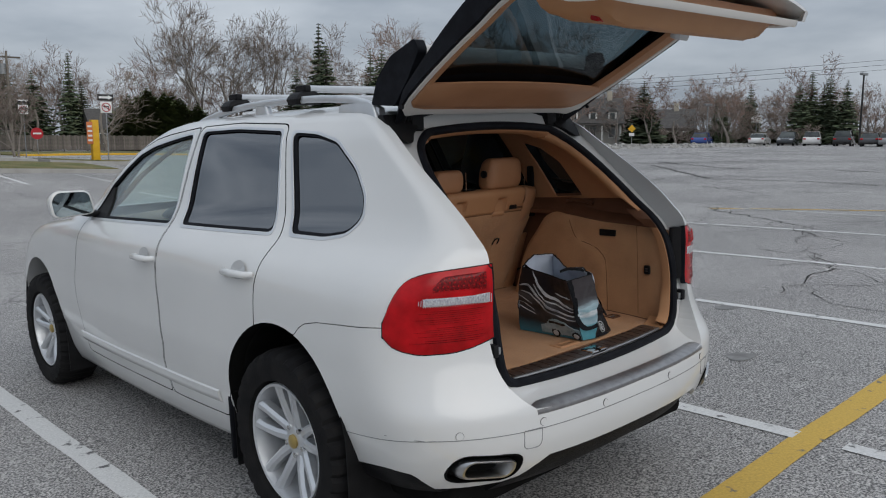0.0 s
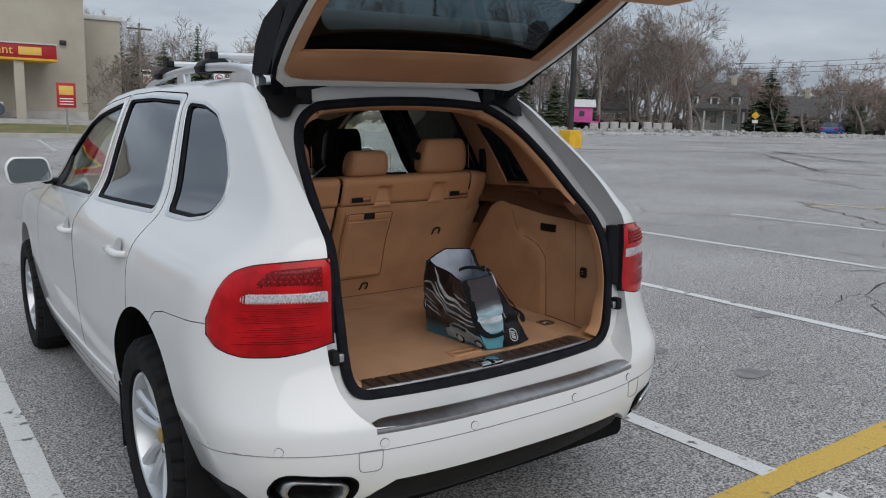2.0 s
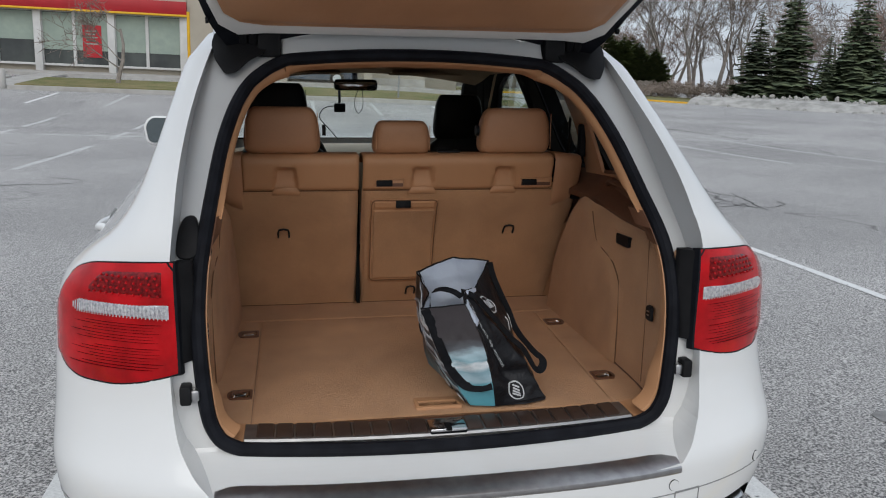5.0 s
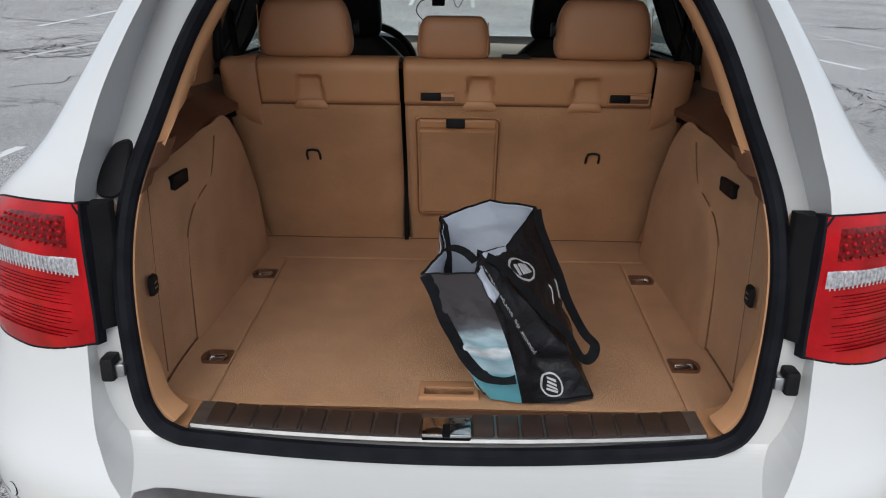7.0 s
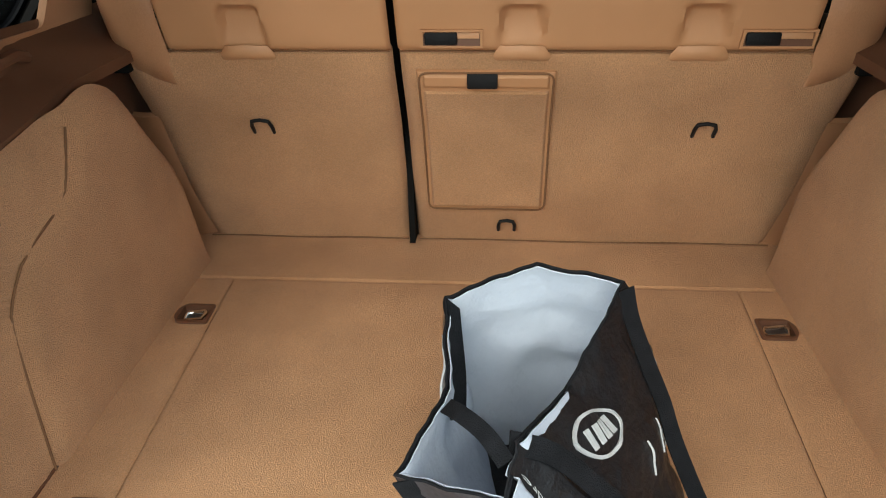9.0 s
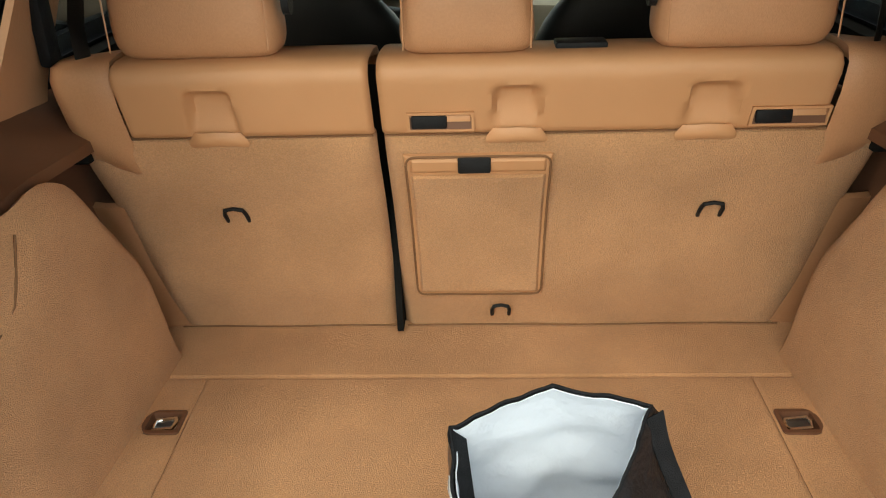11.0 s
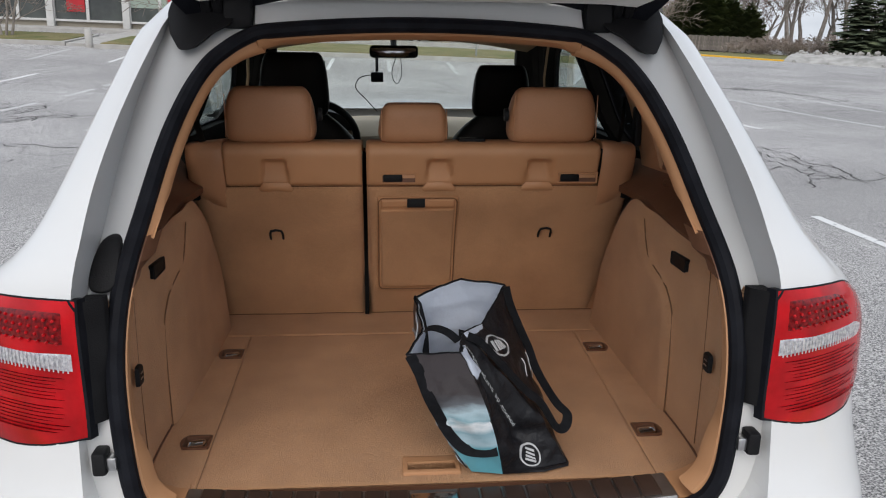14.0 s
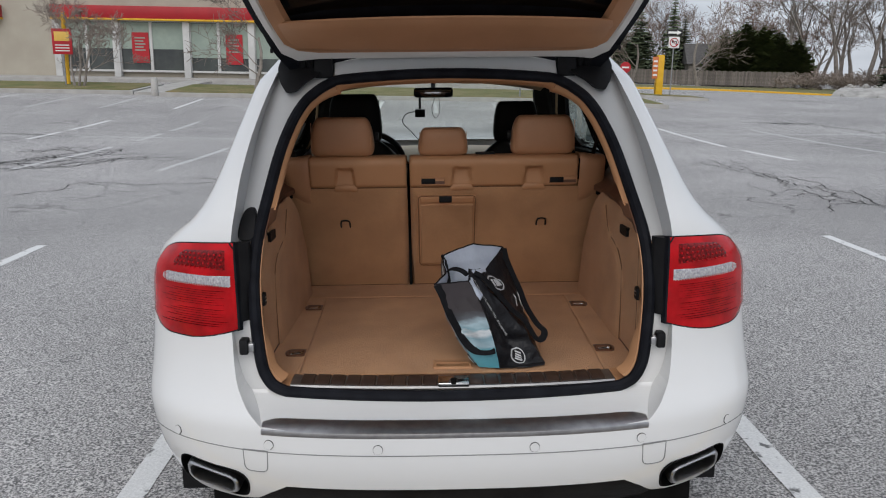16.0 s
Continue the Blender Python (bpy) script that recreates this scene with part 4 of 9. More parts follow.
trim_run(0.668, 1.075, M_tanplastic, "lower_opening_trim", "tan trim along the boot opening", 0.045)
trim_run(1.075, 1.150, M_brownplastic, "middle_opening_trim", "brown trim along the boot opening")
# the pillar trim follows the opening round its upper corner
for s in (-1, 1):
    zs = [1.150 + (1.5085 - 1.150) * math.sin(math.pi / 2 * k / 60) for k in range(61)]
    run = [(half_open(z), z) for z in zs]
    run = [q for q in run if q[0] > 0.345]
    rows = []
    for k, (x, z) in enumerate(run):
        (xa, za), (xb, zb) = run[max(0, k - 1)], run[min(len(run) - 1, k + 1)]
        l = math.hypot(xb - xa, zb - za)
        nx, nz = (zb - za) / l, -(xb - xa) / l
        deep = 0.030 + 0.012 * smooth01(1.155, 1.185, z) + 0.030 * smooth01(1.195, 1.212, z)
        row = []
        for o, dy in ((0.018, 0.002), (0.030, 0.006), (0.038, 0.016), (0.041, deep * 0.45), (0.040, deep * 0.6), (0.034, deep * 0.85), (0.016, deep + 0.004)):
            xo, zo = x - nx * o, z - nz * o
            row.append((s * xo, seal_y(z) + dy, arch(xo, zo)))
        rows.append(row)
    part("pillar_trim", slab(rows, 0.006, (s, 0, 0.3)), M_tanplastic, car, "tan rear pillar trim", smooth=50)
rows = []
for k in range(29):
    x = -0.352 + 0.704 * k / 28
    z = 1.492 + 0.026 * max(0.0, 1 - (x / 0.42) ** 2) - 0.018 * smooth01(0.31, 0.385, abs(x))
    y = seal_y(z)
    rows.append([(x, y + 0.004, z), (x, y + 0.012, z - 0.012), (x, y + 0.04, z - 0.022), (x, y + 0.10, z - 0.018), (x, y + 0.16, z + 0.01)])
part("header_trim", slab(rows, 0.008, (0, 0, 1)), M_tanplastic, car, "tan trim above the boot opening")

# ---- boot: floor, side panels, sill ----
def floor_z(y): return 0.671 + 0.06 * (y - 0.457)


def plate(x0, x1, y0, y1, lift=0.0):
    xs = [x0, x0 + 0.003, x0 + 0.008] + [x0 + 0.008 + (x1 - x0 - 0.016) * k / 10 for k in range(1, 10)] + [x1 - 0.008, x1 - 0.003, x1]
    ys = [y0, y0 + 0.003, y0 + 0.008] + [y0 + 0.008 + (y1 - y0 - 0.016) * k / 10 for k in range(1, 10)] + [y1 - 0.008, y1 - 0.003, y1]
    rows = []
    for y in ys:
        row = []
        for x in xs:
            d = min(x - x0, x1 - x, y - y0, y1 - y)
            row.append((x, y, floor_z(y) + lift - (0.003 if d < 0.001 else 0.0008 if d < 0.004 else 0)))
        rows.append(row)
    return slab(rows, 0.02, (0, 0, -1))


main = plate(-0.4508, 0.4508, 0.288, 0.9995)
main = cut(main, box((-0.046, 0.322, 0.6), (0.050, 0.352, 0.72)))
boot_floor = part("boot_floor", main, M_carpet, car, "tan carpeted boot floor panel")
part("floor_underlay", box((-0.60, 0.29, 0.60), (0.60, 1.16, 0.652)), M_brownplastic, car, "brown underlay of the boot floor")
part("handle_frame", cut(box((-0.056, 0.312, floor_z(0.335) - 0.012), (0.060, 0.378, floor_z(0.335) + 0.0055), 0.004), box((-0.046, 0.322, 0.6), (0.050, 0.352, 0.72))), M_tanplastic, boot_floor, "tan floor handle frame")
part("handle_well", box((-0.052, 0.316, floor_z(0.335) - 0.05), (0.056, 0.358, floor_z(0.335) - 0.018)), M_brownplastic, boot_floor, "dark floor handle recess")
for s in (-1, 1):
    lo, hi = sorted((s * 0.4518, s * 0.60))
    strip_bm = plate(lo, hi, 0.288, 0.9995)
    for y in (0.457, 0.886):
        strip_bm = cut(strip_bm, box((s * 0.485 - 0.026, y - 0.026, 0.5), (s * 0.485 + 0.026, y + 0.026, 0.9)))
    side_floor = part("side_floor_strip", strip_bm, M_carpet, car, "tan carpeted floor strip")
    for y in (0.457, 0.886):
        z = floor_z(y)
        c = Matrix.Translation((s * 0.485, y, z))
        frame_bm = cut(prism(rounded([(-0.030 * s, -0.029), (0.022 * s, -0.029), (0.032 * s, -0.012), (0.032 * s, 0.012), (0.022 * s, 0.029), (-0.030 * s, 0.029)], 0.008), 2, -0.02, 0.003), box((-0.024, -0.022, -0.012), (0.024, 0.022, 0.05), 0.004))
        bmesh.ops.transform(frame_bm, matrix=c, verts=frame_bm.verts)
        ringo = part("lashing_eye", frame_bm, M_brownplastic, car, "dark lashing eye plate with a chrome ring")
        part("eye_ring", tube([c @ Vector(p) for p in ((-0.016, -0.013, -0.006), (0.016, -0.013, -0.002), (0.018, 0.0, 0.0), (0.016, 0.013, -0.002), (-0.016, 0.013, -0.006), (-0.018, 0, -0.008))], 0.0042, 8, True), M_chrome, ringo, "chrome ring")
        part("eye_base", box((s * 0.485 - 0.022, y - 0.02, z - 0.014), (s * 0.485 + 0.022, y + 0.02, z - 0.0105), 0.002), M_alu, ringo, "metal base")
rows = [[(x, y, floor_z(min(y, 1.0)) + (0.0 if y > 1.003 else -0.003) + 0.06 * max(0, y - 1.0)) for x in [-0.60 + 1.2 * k / 12 for k in range(13)]] for y in (1.0005, 1.002, 1.006, 1.05, 1.10, 1.14, 1.17)]
part("front_floor_strip", slab(rows, 0.02, (0, 0, -1)), M_carpet, car, "tan carpeted flap before the rear seat")
# sill plate with dark ribs
M_sillpad = mat("dark_sill_plastic", (0.05, 0.03, 0.022), 0.35, col2=(0.035, 0.022, 0.018), scale=10)
def sill_y(x): return 0.212 - 0.034 * (1 - (x / 0.47) ** 2)


for k in range(24):
    x0 = -0.5244 + 0.0437 * k
    if abs(x0 + 0.02) < 0.045 or abs(x0 + 0.022) > 0.45:
        continue
    rows = [[(x, y + sill_y(x) - 0.212, 0.664 + dz) for x in (x0 + 0.002, x0 + 0.005, x0 + 0.022, x0 + 0.0385, x0 + 0.0417)] for y, dz in ((0.216, 0.0), (0.224, 0.004), (0.26, 0.006), (0.283, 0.005), (0.2855, 0.0))]
    for r in rows:
        r[0] = (r[0][0], r[0][1], r[0][2] - 0.003)
        r[-1] = (r[-1][0], r[-1][1], r[-1][2] - 0.003)
    part("sill_pad", slab(rows, 0.006, (0, 0, -1)), M_sillpad, car, "dark brown ribbed sill pad")
rows = [[(x, y + sill_y(x) - 0.212, 0.6635 - dz) for x in [-0.462 + 0.924 * k / 24 for k in range(25)]] for y, dz in ((0.206, 0.006), (0.210, 0.001), (0.222, 0.0), (0.29, 0.0))]
part("sill_plate", slab(rows, 0.008, (0, 0, -1)), mat("satin_sill_metal", (0.34, 0.34, 0.34), 0.38, 0.9, col2=(0.28, 0.28, 0.28), scale=30), car, "metal sill plate")
for s in (-1, 1):
    rows = [[(s * x, y + sill_y(x) - 0.212, 0.664 + 0.05 * (max(0.0, x - 0.475) / 0.06) ** 2 * 0.4) for x in (0.463, 0.468, 0.48, 0.495, 0.51, 0.525, 0.54)] for y in (0.200, 0.206, 0.23, 0.26, 0.291)]
    part("sill_corner", slab(rows, 0.008, (0, 0, -1)), M_tanplastic, car, "tan trim at the end of the sill")
latch = part("latch_plate", box((-0.044, 0.172, 0.660), (0.044, 0.232, 0.6735), 0.004), M_chrome, car, "chrome boot latch plate")
part("latch_slot", box((-0.007, 0.170, 0.668), (0.007, 0.205, 0.6752), 0.002), M_dark, latch, "dark latch slot")


def seat_y(z): return spl(z, [0.68, 0.73, 0.81, 0.97, 1.09, 1.15, 1.235], [1.165, 1.149, 1.117, 1.061, 0.999, 0.977, 0.941])


def panel_x(y, z=0.8):
    return spl(y, [0.2, 0.30, 0.40, 0.60, 0.95, 1.07], [0.533, 0.552, 0.558, 0.550, 0.530, 0.524]) + 0.004 * math.sin((z - 0.7) * 7)


def panel_top(y): return spl(y, [0.2, 0.325, 0.42, 0.566, 0.66, 0.75, 0.81, 0.87, 0.94, 1.004, 1.06, 1.10], [1.064, 1.066, 1.071, 1.080, 1.092, 1.107, 1.118, 1.098, 1.015, 0.927, 0.74, 0.69])


for s in (-1, 1):
    rows = []
    ys = [0.225 + (1.085 - 0.225) * k / 48 for k in range(49)]
    for i in range(25):
        row = []
        for y in ys:
            z = 0.655 + (panel_top(y) - 0.655) * i / 24
            x = panel_x(y, z)
            top = smooth01(0.045, 0.0, panel_top(y) - z)
            # moulded wave and seams
            seam = 0.0
            for sy, sz in ((lambda q: spl(q, [0.70, 0.90, 0.96, 1.0, 1.08], [0.530, 0.540, 0.587, 0.698, 0.734]), 1), (lambda q: 0.375 + 0.02 * (q - 0.8), 2)):
                d = abs(y - sy(z))
                seam += 0.006 * math.exp(-(d / 0.006) ** 2)
            wave = 0.014 * smooth01(-0.03, 0.03, y - spl(z, [0.70, 0.90, 0.96, 1.0, 1.08], [0.530, 0.540, 0.587, 0.698, 0.734]))
            row.append((s * (x - wave * 0.8 + seam + 0.02 * top * top), y, z))
        rows.append(row)
    side_panel = part("boot_side_panel", slab(rows, 0.015, (s, 0, 0)), M_carpet, car, "tan carpeted boot side panel", smooth=50)
    seam_pts = []
    for k in range(27):
        z = 0.672 + (1.085 - 0.672) * k / 26
        y = spl(z, [0.70, 0.90, 0.96, 1.0, 1.08], [0.530, 0.540, 0.587, 0.698, 0.734])
        seam_pts.append((s * (panel_x(y, z) - 0.0035), y, z))
    part("panel_seam", tube(seam_pts, 0.0017, 6), M_seam, side_panel, "dark curved seam")
    part("panel_seam", tube([(s * (panel_x(0.375, z) + 0.001), 0.375 + 0.02 * (z - 0.8), z) for z in [0.68 + 0.4 * k / 16 for k in range(17)]], 0.0012, 6), M_seam, side_panel, "dark upright seam")
    # recessed handle pocket and round socket
    part("panel_handle", loft([[(s * (panel_x(0.525) + dx), 0.527 + dy, 1.034 + dz) for dy, dz in rr(0, 0, 0.088 * f, 0.030 * f, 0.006)] for dx, f in ((-0.005, 1.0), (-0.007, 0.94), (0.018, 0.9))]), M_blackplastic, side_panel, "black recessed panel handle")
    socket = part("power_socket", loft([[(s * (panel_x(0.32) + dx), 0.318 + dy, 0.885 + dz) for dy, dz in rr(0, 0, 0.030 * f, 0.040 * f, 0.009 * f)] for dx, f in ((-0.008, 1.0), (-0.014, 0.96), (-0.016, 0.85), (-0.0162, 0.2))]), M_blackplastic, side_panel, "black socket cover")
    for dz in (-0.006, 0.004):
        part("socket_mark", box((s * (panel_x(0.32) - 0.0164) - 0.0006, 0.312, 0.885 + dz), (s * (panel_x(0.32) - 0.0164) + 0.0006, 0.324, 0.888 + dz)), M_alu, socket, "pale marks")
    # brown shelf above, below the quarter window
    rows = []
    for k in range(21):
        y = 0.30 + 0.80 * k / 20
        zt = panel_top(min(y, 0.80))
        row = [(panel_x(y) + 0.022, zt - 0.012), (panel_x(y) + 0.020, zt + 0.006), (0.585, zt + 0.020), (0.615, zt + 0.042), (0.632, max(1.205 - 0.06 * max(0.0, y - 0.7), zt + 0.044))]
        rows.append([(s * x, max(y, seal_y(z) + 0.055), z) for x, z in row])
    shelf = part("boot_shelf_trim", slab(rows, 0.01, (s, 0, -1)), M_brownplastic, car, "brown plastic shelf trim below the quarter window")
    part("shelf_hook", tube([(s * 0.612, 0.80, 1.160), (s * 0.602, 0.76, 1.172), (s * 0.602, 0.70, 1.170), (s * 0.612, 0.65, 1.158)], 0.009, 8), M_brownplastic, shelf, "moulded brown luggage cover rest")
    rows = []
    for k in range(9):
        z = 1.045 + 0.165 * k / 8
        rows.append([(s * (half_open(z) - 0.024 + (0.632 - half_open(z) + 0.024) * q), seal_y(z) + 0.024 + 0.085 * q ** 1.3, z) for q in (0, 0.15, 0.35, 0.6, 0.8, 1.0)])
    part("shelf_end", slab(rows, 0.008, (0, 1, 0)), M_brownplastic, shelf, "brown rear end of the shelf", smooth=50)
    # tan quarter trim between pillar and window
    rows = []
    for k in range(18):
        v = k / 17
        z = 1.195 + 0.315 * v
        y0 = seal_y(z) + 0.045
        y1 = lerp(z, [1.195, 1.23, 1.32, 1.43, 1.51], [1.02, 1.03, 1.08, 1.14, 1.19])
        x0 = half_open(min(z, 1.497)) - 0.012
        x1 = min(side_w(y1, z) - 0.05, lerp(z, [1.195, 1.25, 1.35, 1.51], [0.625, 0.618, 0.600, 0.545]))
        rows.append([(s * (x0 + (x1 - x0) * min(1.0, q * 2.2) ** 0.6), y0 + (y1 - y0) * q, z - 0.035 * q * (1 - v)) for q in (0, 0.06, 0.14, 0.25, 0.4, 0.6, 0.8, 0.95, 1.0)])
    hole = rounded([(0.715, 1.192), (0.83, 1.352), (0.93, 1.418), (1.035, 1.447), (1.012, 1.40), (0.878, 1.183)], 0.012, 4)
    quarter = part("quarter_trim", cut(slab(rows, 0.012, (s, 0, 0)), prism(hole, 0, *sorted((s * 0.45, s * 0.75)))), M_leather, car, "tan trim between rear pillar and quarter window", smooth=50)
    part("belt_slot", box((s * 0.601 - 0.010, 1.000, 1.225), (s * 0.601 + 0.010, 1.035, 1.33), 0.006), M_blackplastic, quarter, "black belt slot")
    # tan lining that closes the gap between boot panel, shelf and seat back
    rows = [[(s * (0.598 + 0.012 * math.sin(math.pi * q)), 0.80 + 0.46 * q, z) for q in [k / 8 for k in range(9)]] for z in [0.68 + 0.037 * k for k in range(13)]]
    part("side_lining", slab(rows, 0.010, (s, 0, 0)), M_brownplastic, car, "brown moulded lining beside the seat back")
    # inner pillar between quarter window and rear door
    rows = [[(s * (side_w(1.1, z) - 0.075 + q * 0.02), 1.00 + 0.36 * (z - 1.2) + 0.16 * q, z) for q in (0, 0.3, 0.7, 1.0)] for z in [1.16 + 0.04 * k for k in range(10)]]
    part("inner_pillar", slab(rows, 0.012, (s, 0, 0)), M_blackplastic, car, "dark inner pillar")
    part("seat_belt", tube([(s * 0.600, 1.135, 1.345), (s * 0.592, 1.115, 1.318), (s * 0.570, 1.05, 1.275), (s * 0.545, 1.0, 1.225)], 0.012, 6, squash=0.25), M_blackleather, car, "black rear seat belt")
    # tan front of the panel beside the seat
    rows = [[(s * (0.50 + 0.15 * q), seat_y(z) + 0.022 - 0.024 * math.sin(math.pi * q), z) for q in (0, 0.1, 0.25, 0.4, 0.5, 0.6, 0.75, 1)] for z in [0.68 + 0.024 * k for k in range(14)]]
    part("seat_side_pad", slab(rows, 0.012, (0, 1, 0)), M_leather, car, "tan leather pad beside the seat back")
rows = [[(x, y, 1.560 - 0.10 * (x / 0.6) ** 2 * 0.6 - 0.05 * smooth01(2.1, 2.45, y)) for x in [-0.56 + 1.12 * k / 12 for k in range(13)]] for y in [0.86 + 0.16 * k for k in range(11)]]
part("headliner", slab(rows, 0.01, (0, 0, 1)), M_headliner, car, "beige headliner")

# ---- rear seat ----


def seat_edge(z): return spl(z, [0.70, 0.73, 0.89, 1.00, 1.09, 1.11, 1.235], [0.535, 0.545, 0.568, 0.578, 0.584, 0.580, 0.574])


SCOOPS = (-0.365, 0.062, 0.327)


def scoop(x, z):
    """Depth of the moulded notches over the child seat anchors: deepest at the top, running out below."""
    if not 1.12 < z < 1.205:
        return 0.0
    half = 0.026 + 0.010 * (1.197 - z) / 0.07
    side = max(1 - smooth01(half - 0.004, half + 0.006, abs(x - c)) for c in SCOOPS)
    return 0.026 * side * (1 - smooth01(1.188, 1.200, z)) * smooth01(1.10, 1.195, z)


def seat_half(x0, x1, name, label):
    """One part of the rear backrest, seen from behind; x0, x1 are edges as functions of height."""
    rows = []
    zs = [0.70, 0.705, 0.715, 0.73] + [0.73 + (1.118 - 0.73) * k / 22 for k in range(1, 22)] + [1.118, 1.123, 1.1255]
    for z in zs:
        a, b = x0(z), x1(z)
        row = []
        us = [0, 0.004, 0.012, 0.025] + [0.025 + 0.95 * k / 16 for k in range(1, 16)] + [0.975, 0.988, 0.996, 1]
        for u in us:
            x = a + (b - a) * u
            d = min(x - a, b - x, (1.1255 - z) * 1.5 + 0.002)
            soft = 0.022 * (1 - min(1.0, d / 0.02)) ** 2
            swell = -0.010 * math.sin(math.pi * min(1, max(0, (z - 0.72) / 0.42))) * math.sin(math.pi * u) ** 0.5
            row.append((x, seat_y(z) + soft + swell, z))
        rows.append(row)
    ob = part(name, slab(rows, 0.09, (0, 1, 0)), M_carpet, car, label, smooth=60)
    rows = []
    prof = [(1.122, 0.012), (1.124, 0.003), (1.128, -0.004), (1.136, -0.006), (1.144, -0.006), (1.152, -0.006), (1.16, -0.006), (1.168, -0.006), (1.176, -0.006), (1.184, -0.0055), (1.190, -0.0055), (1.195, -0.005), (1.200, -0.005), (1.208, -0.004), (1.222, 0.0), (1.234, 0.014), (1.239, 0.035), (1.240, 0.075), (1.236, 0.13), (1.21, 0.16)]
    for z, dy in prof:
        zz = min(z, 1.235)
        a, b = max(x0(zz), -0.494), min(x1(zz), 0.488)
        row = []
        for u in [0, 0.006, 0.015, 0.03] + [0.03 + 0.94 * k / 72 for k in range(1, 72)] + [0.97, 0.985, 0.994, 1]:
            x = a + (b - a) * u
            d = min(x - a, b - x)
            row.append((x, seat_y(zz) + dy + scoop(x, z) + 0.010 * (1 - min(1, d / 0.008)) ** 2, z - 0.004 * (1 - min(1, d / 0.01)) ** 2 * (z > 1.2)))
        rows.append(row)
    cover = part("backrest_cover", slab(rows, 0.012, (0, 1, -0.6)), M_tanplastic, ob, "tan moulded backrest cover", smooth=50)
    return ob, cover


seat_l, cover_l = seat_half(lambda z: -seat_edge(z), lambda z: -0.1395, "rear_seat_back", "tan carpeted narrow rear seat back")
seat_r, cover_r = seat_half(lambda z: -0.1285, lambda z: seat_edge(z), "rear_seat_back", "tan carpeted wide rear seat back with a hatch")
part("seat_gap", box((-0.1395, 1.0, 0.72), (-0.1285, 1.05, 1.2), m=Matrix.Shear("XZ", 4, (0, 0)) @ Matrix.Translation((0, 0.12, 0))), M_dark, car, "dark gap between the seat backs")
for s, ob in ((-1, seat_l), (1, seat_r)):
    # leather shoulder at the outer corner
    rows = []
    for z, dy in ((1.088, 0.02), (1.092, 0.006), (1.10, -0.004), (1.13, -0.008), (1.18, -0.008), (1.215, 0.0), (1.233, 0.018), (1.238, 0.05), (1.236, 0.11)):
        zz = min(z, 1.235)
        row = []
        for q in (0, 0.08, 0.3, 0.6, 0.85, 0.95, 1.0):
            x = 0.493 + (0.592 - 0.493) * q
            row.append((s * x, seat_y(zz) + dy + 0.035 * max(0, q - 0.6) ** 2 * 6 + 0.006 * (q == 0), z - 0.012 * (q - 0.5) * (z > 1.2) - (0.03 * (1 - q) if z < 1.095 else 0)))
        rows.append(row)
    part("shoulder_cover", slab(rows, 0.02, (0, 1, -0.4)), M_leather, ob, "tan leather seat shoulder", smooth=60)
    part("release_slot", box((s * 0.576 - 0.014, seat_y(1.095) - 0.012, 1.086), (s * 0.576 + 0.014, seat_y(1.095) + 0.02, 1.106), 0.003), M_dark, ob, "dark strap slot")


def on_seat(x, z, off): return Vector((x, seat_y(z) - off, z))


def u_loop(x, z, ob, w=0.034):
    pts = [on_seat(x - w / 2, z - 0.022, 0.0), on_seat(x - w / 2, z - 0.020, 0.008), on_seat(x - w / 2, z - 0.004, 0.014), on_seat(x - w / 2 + 0.003, z + 0.006, 0.016), on_seat(x, z + 0.009, 0.016), on_seat(x + w / 2 - 0.003, z + 0.006, 0.016), on_seat(x + w / 2, z - 0.004, 0.014), on_seat(x + w / 2, z - 0.020, 0.008), on_seat(x + w / 2, z - 0.022, 0.0)]
    part("anchor_loop", tube(pts, 0.0034, 8), M_blackplastic, ob, "black child seat anchor loop")


u_loop(-0.376, 0.985, seat_l)
u_loop(0.366, 0.985, seat_r)
u_loop(0.045, 0.765, seat_r, 0.030)
# lower lips of the anchor notches
for x, ob in ((-0.365, cover_l), (0.062, cover_r), (0.327, cover_r)):
    rows = []
    for z, wd, off in ((1.134, 0.034, 0.0035), (1.128, 0.038, 0.008), (1.122, 0.042, 0.010), (1.115, 0.044, 0.009), (1.110, 0.040, 0.003)):
        rows.append([on_seat(x + wd * q, z - 0.002 * abs(q), off * (1 - abs(q) ** 4) + 0.002) for q in (-1, -0.8, -0.4, 0, 0.4, 0.8, 1)])
    part("anchor_scoop", slab(rows, 0.006), M_tanplastic, ob, "moulded tan lip below the anchor notch", smooth=60)
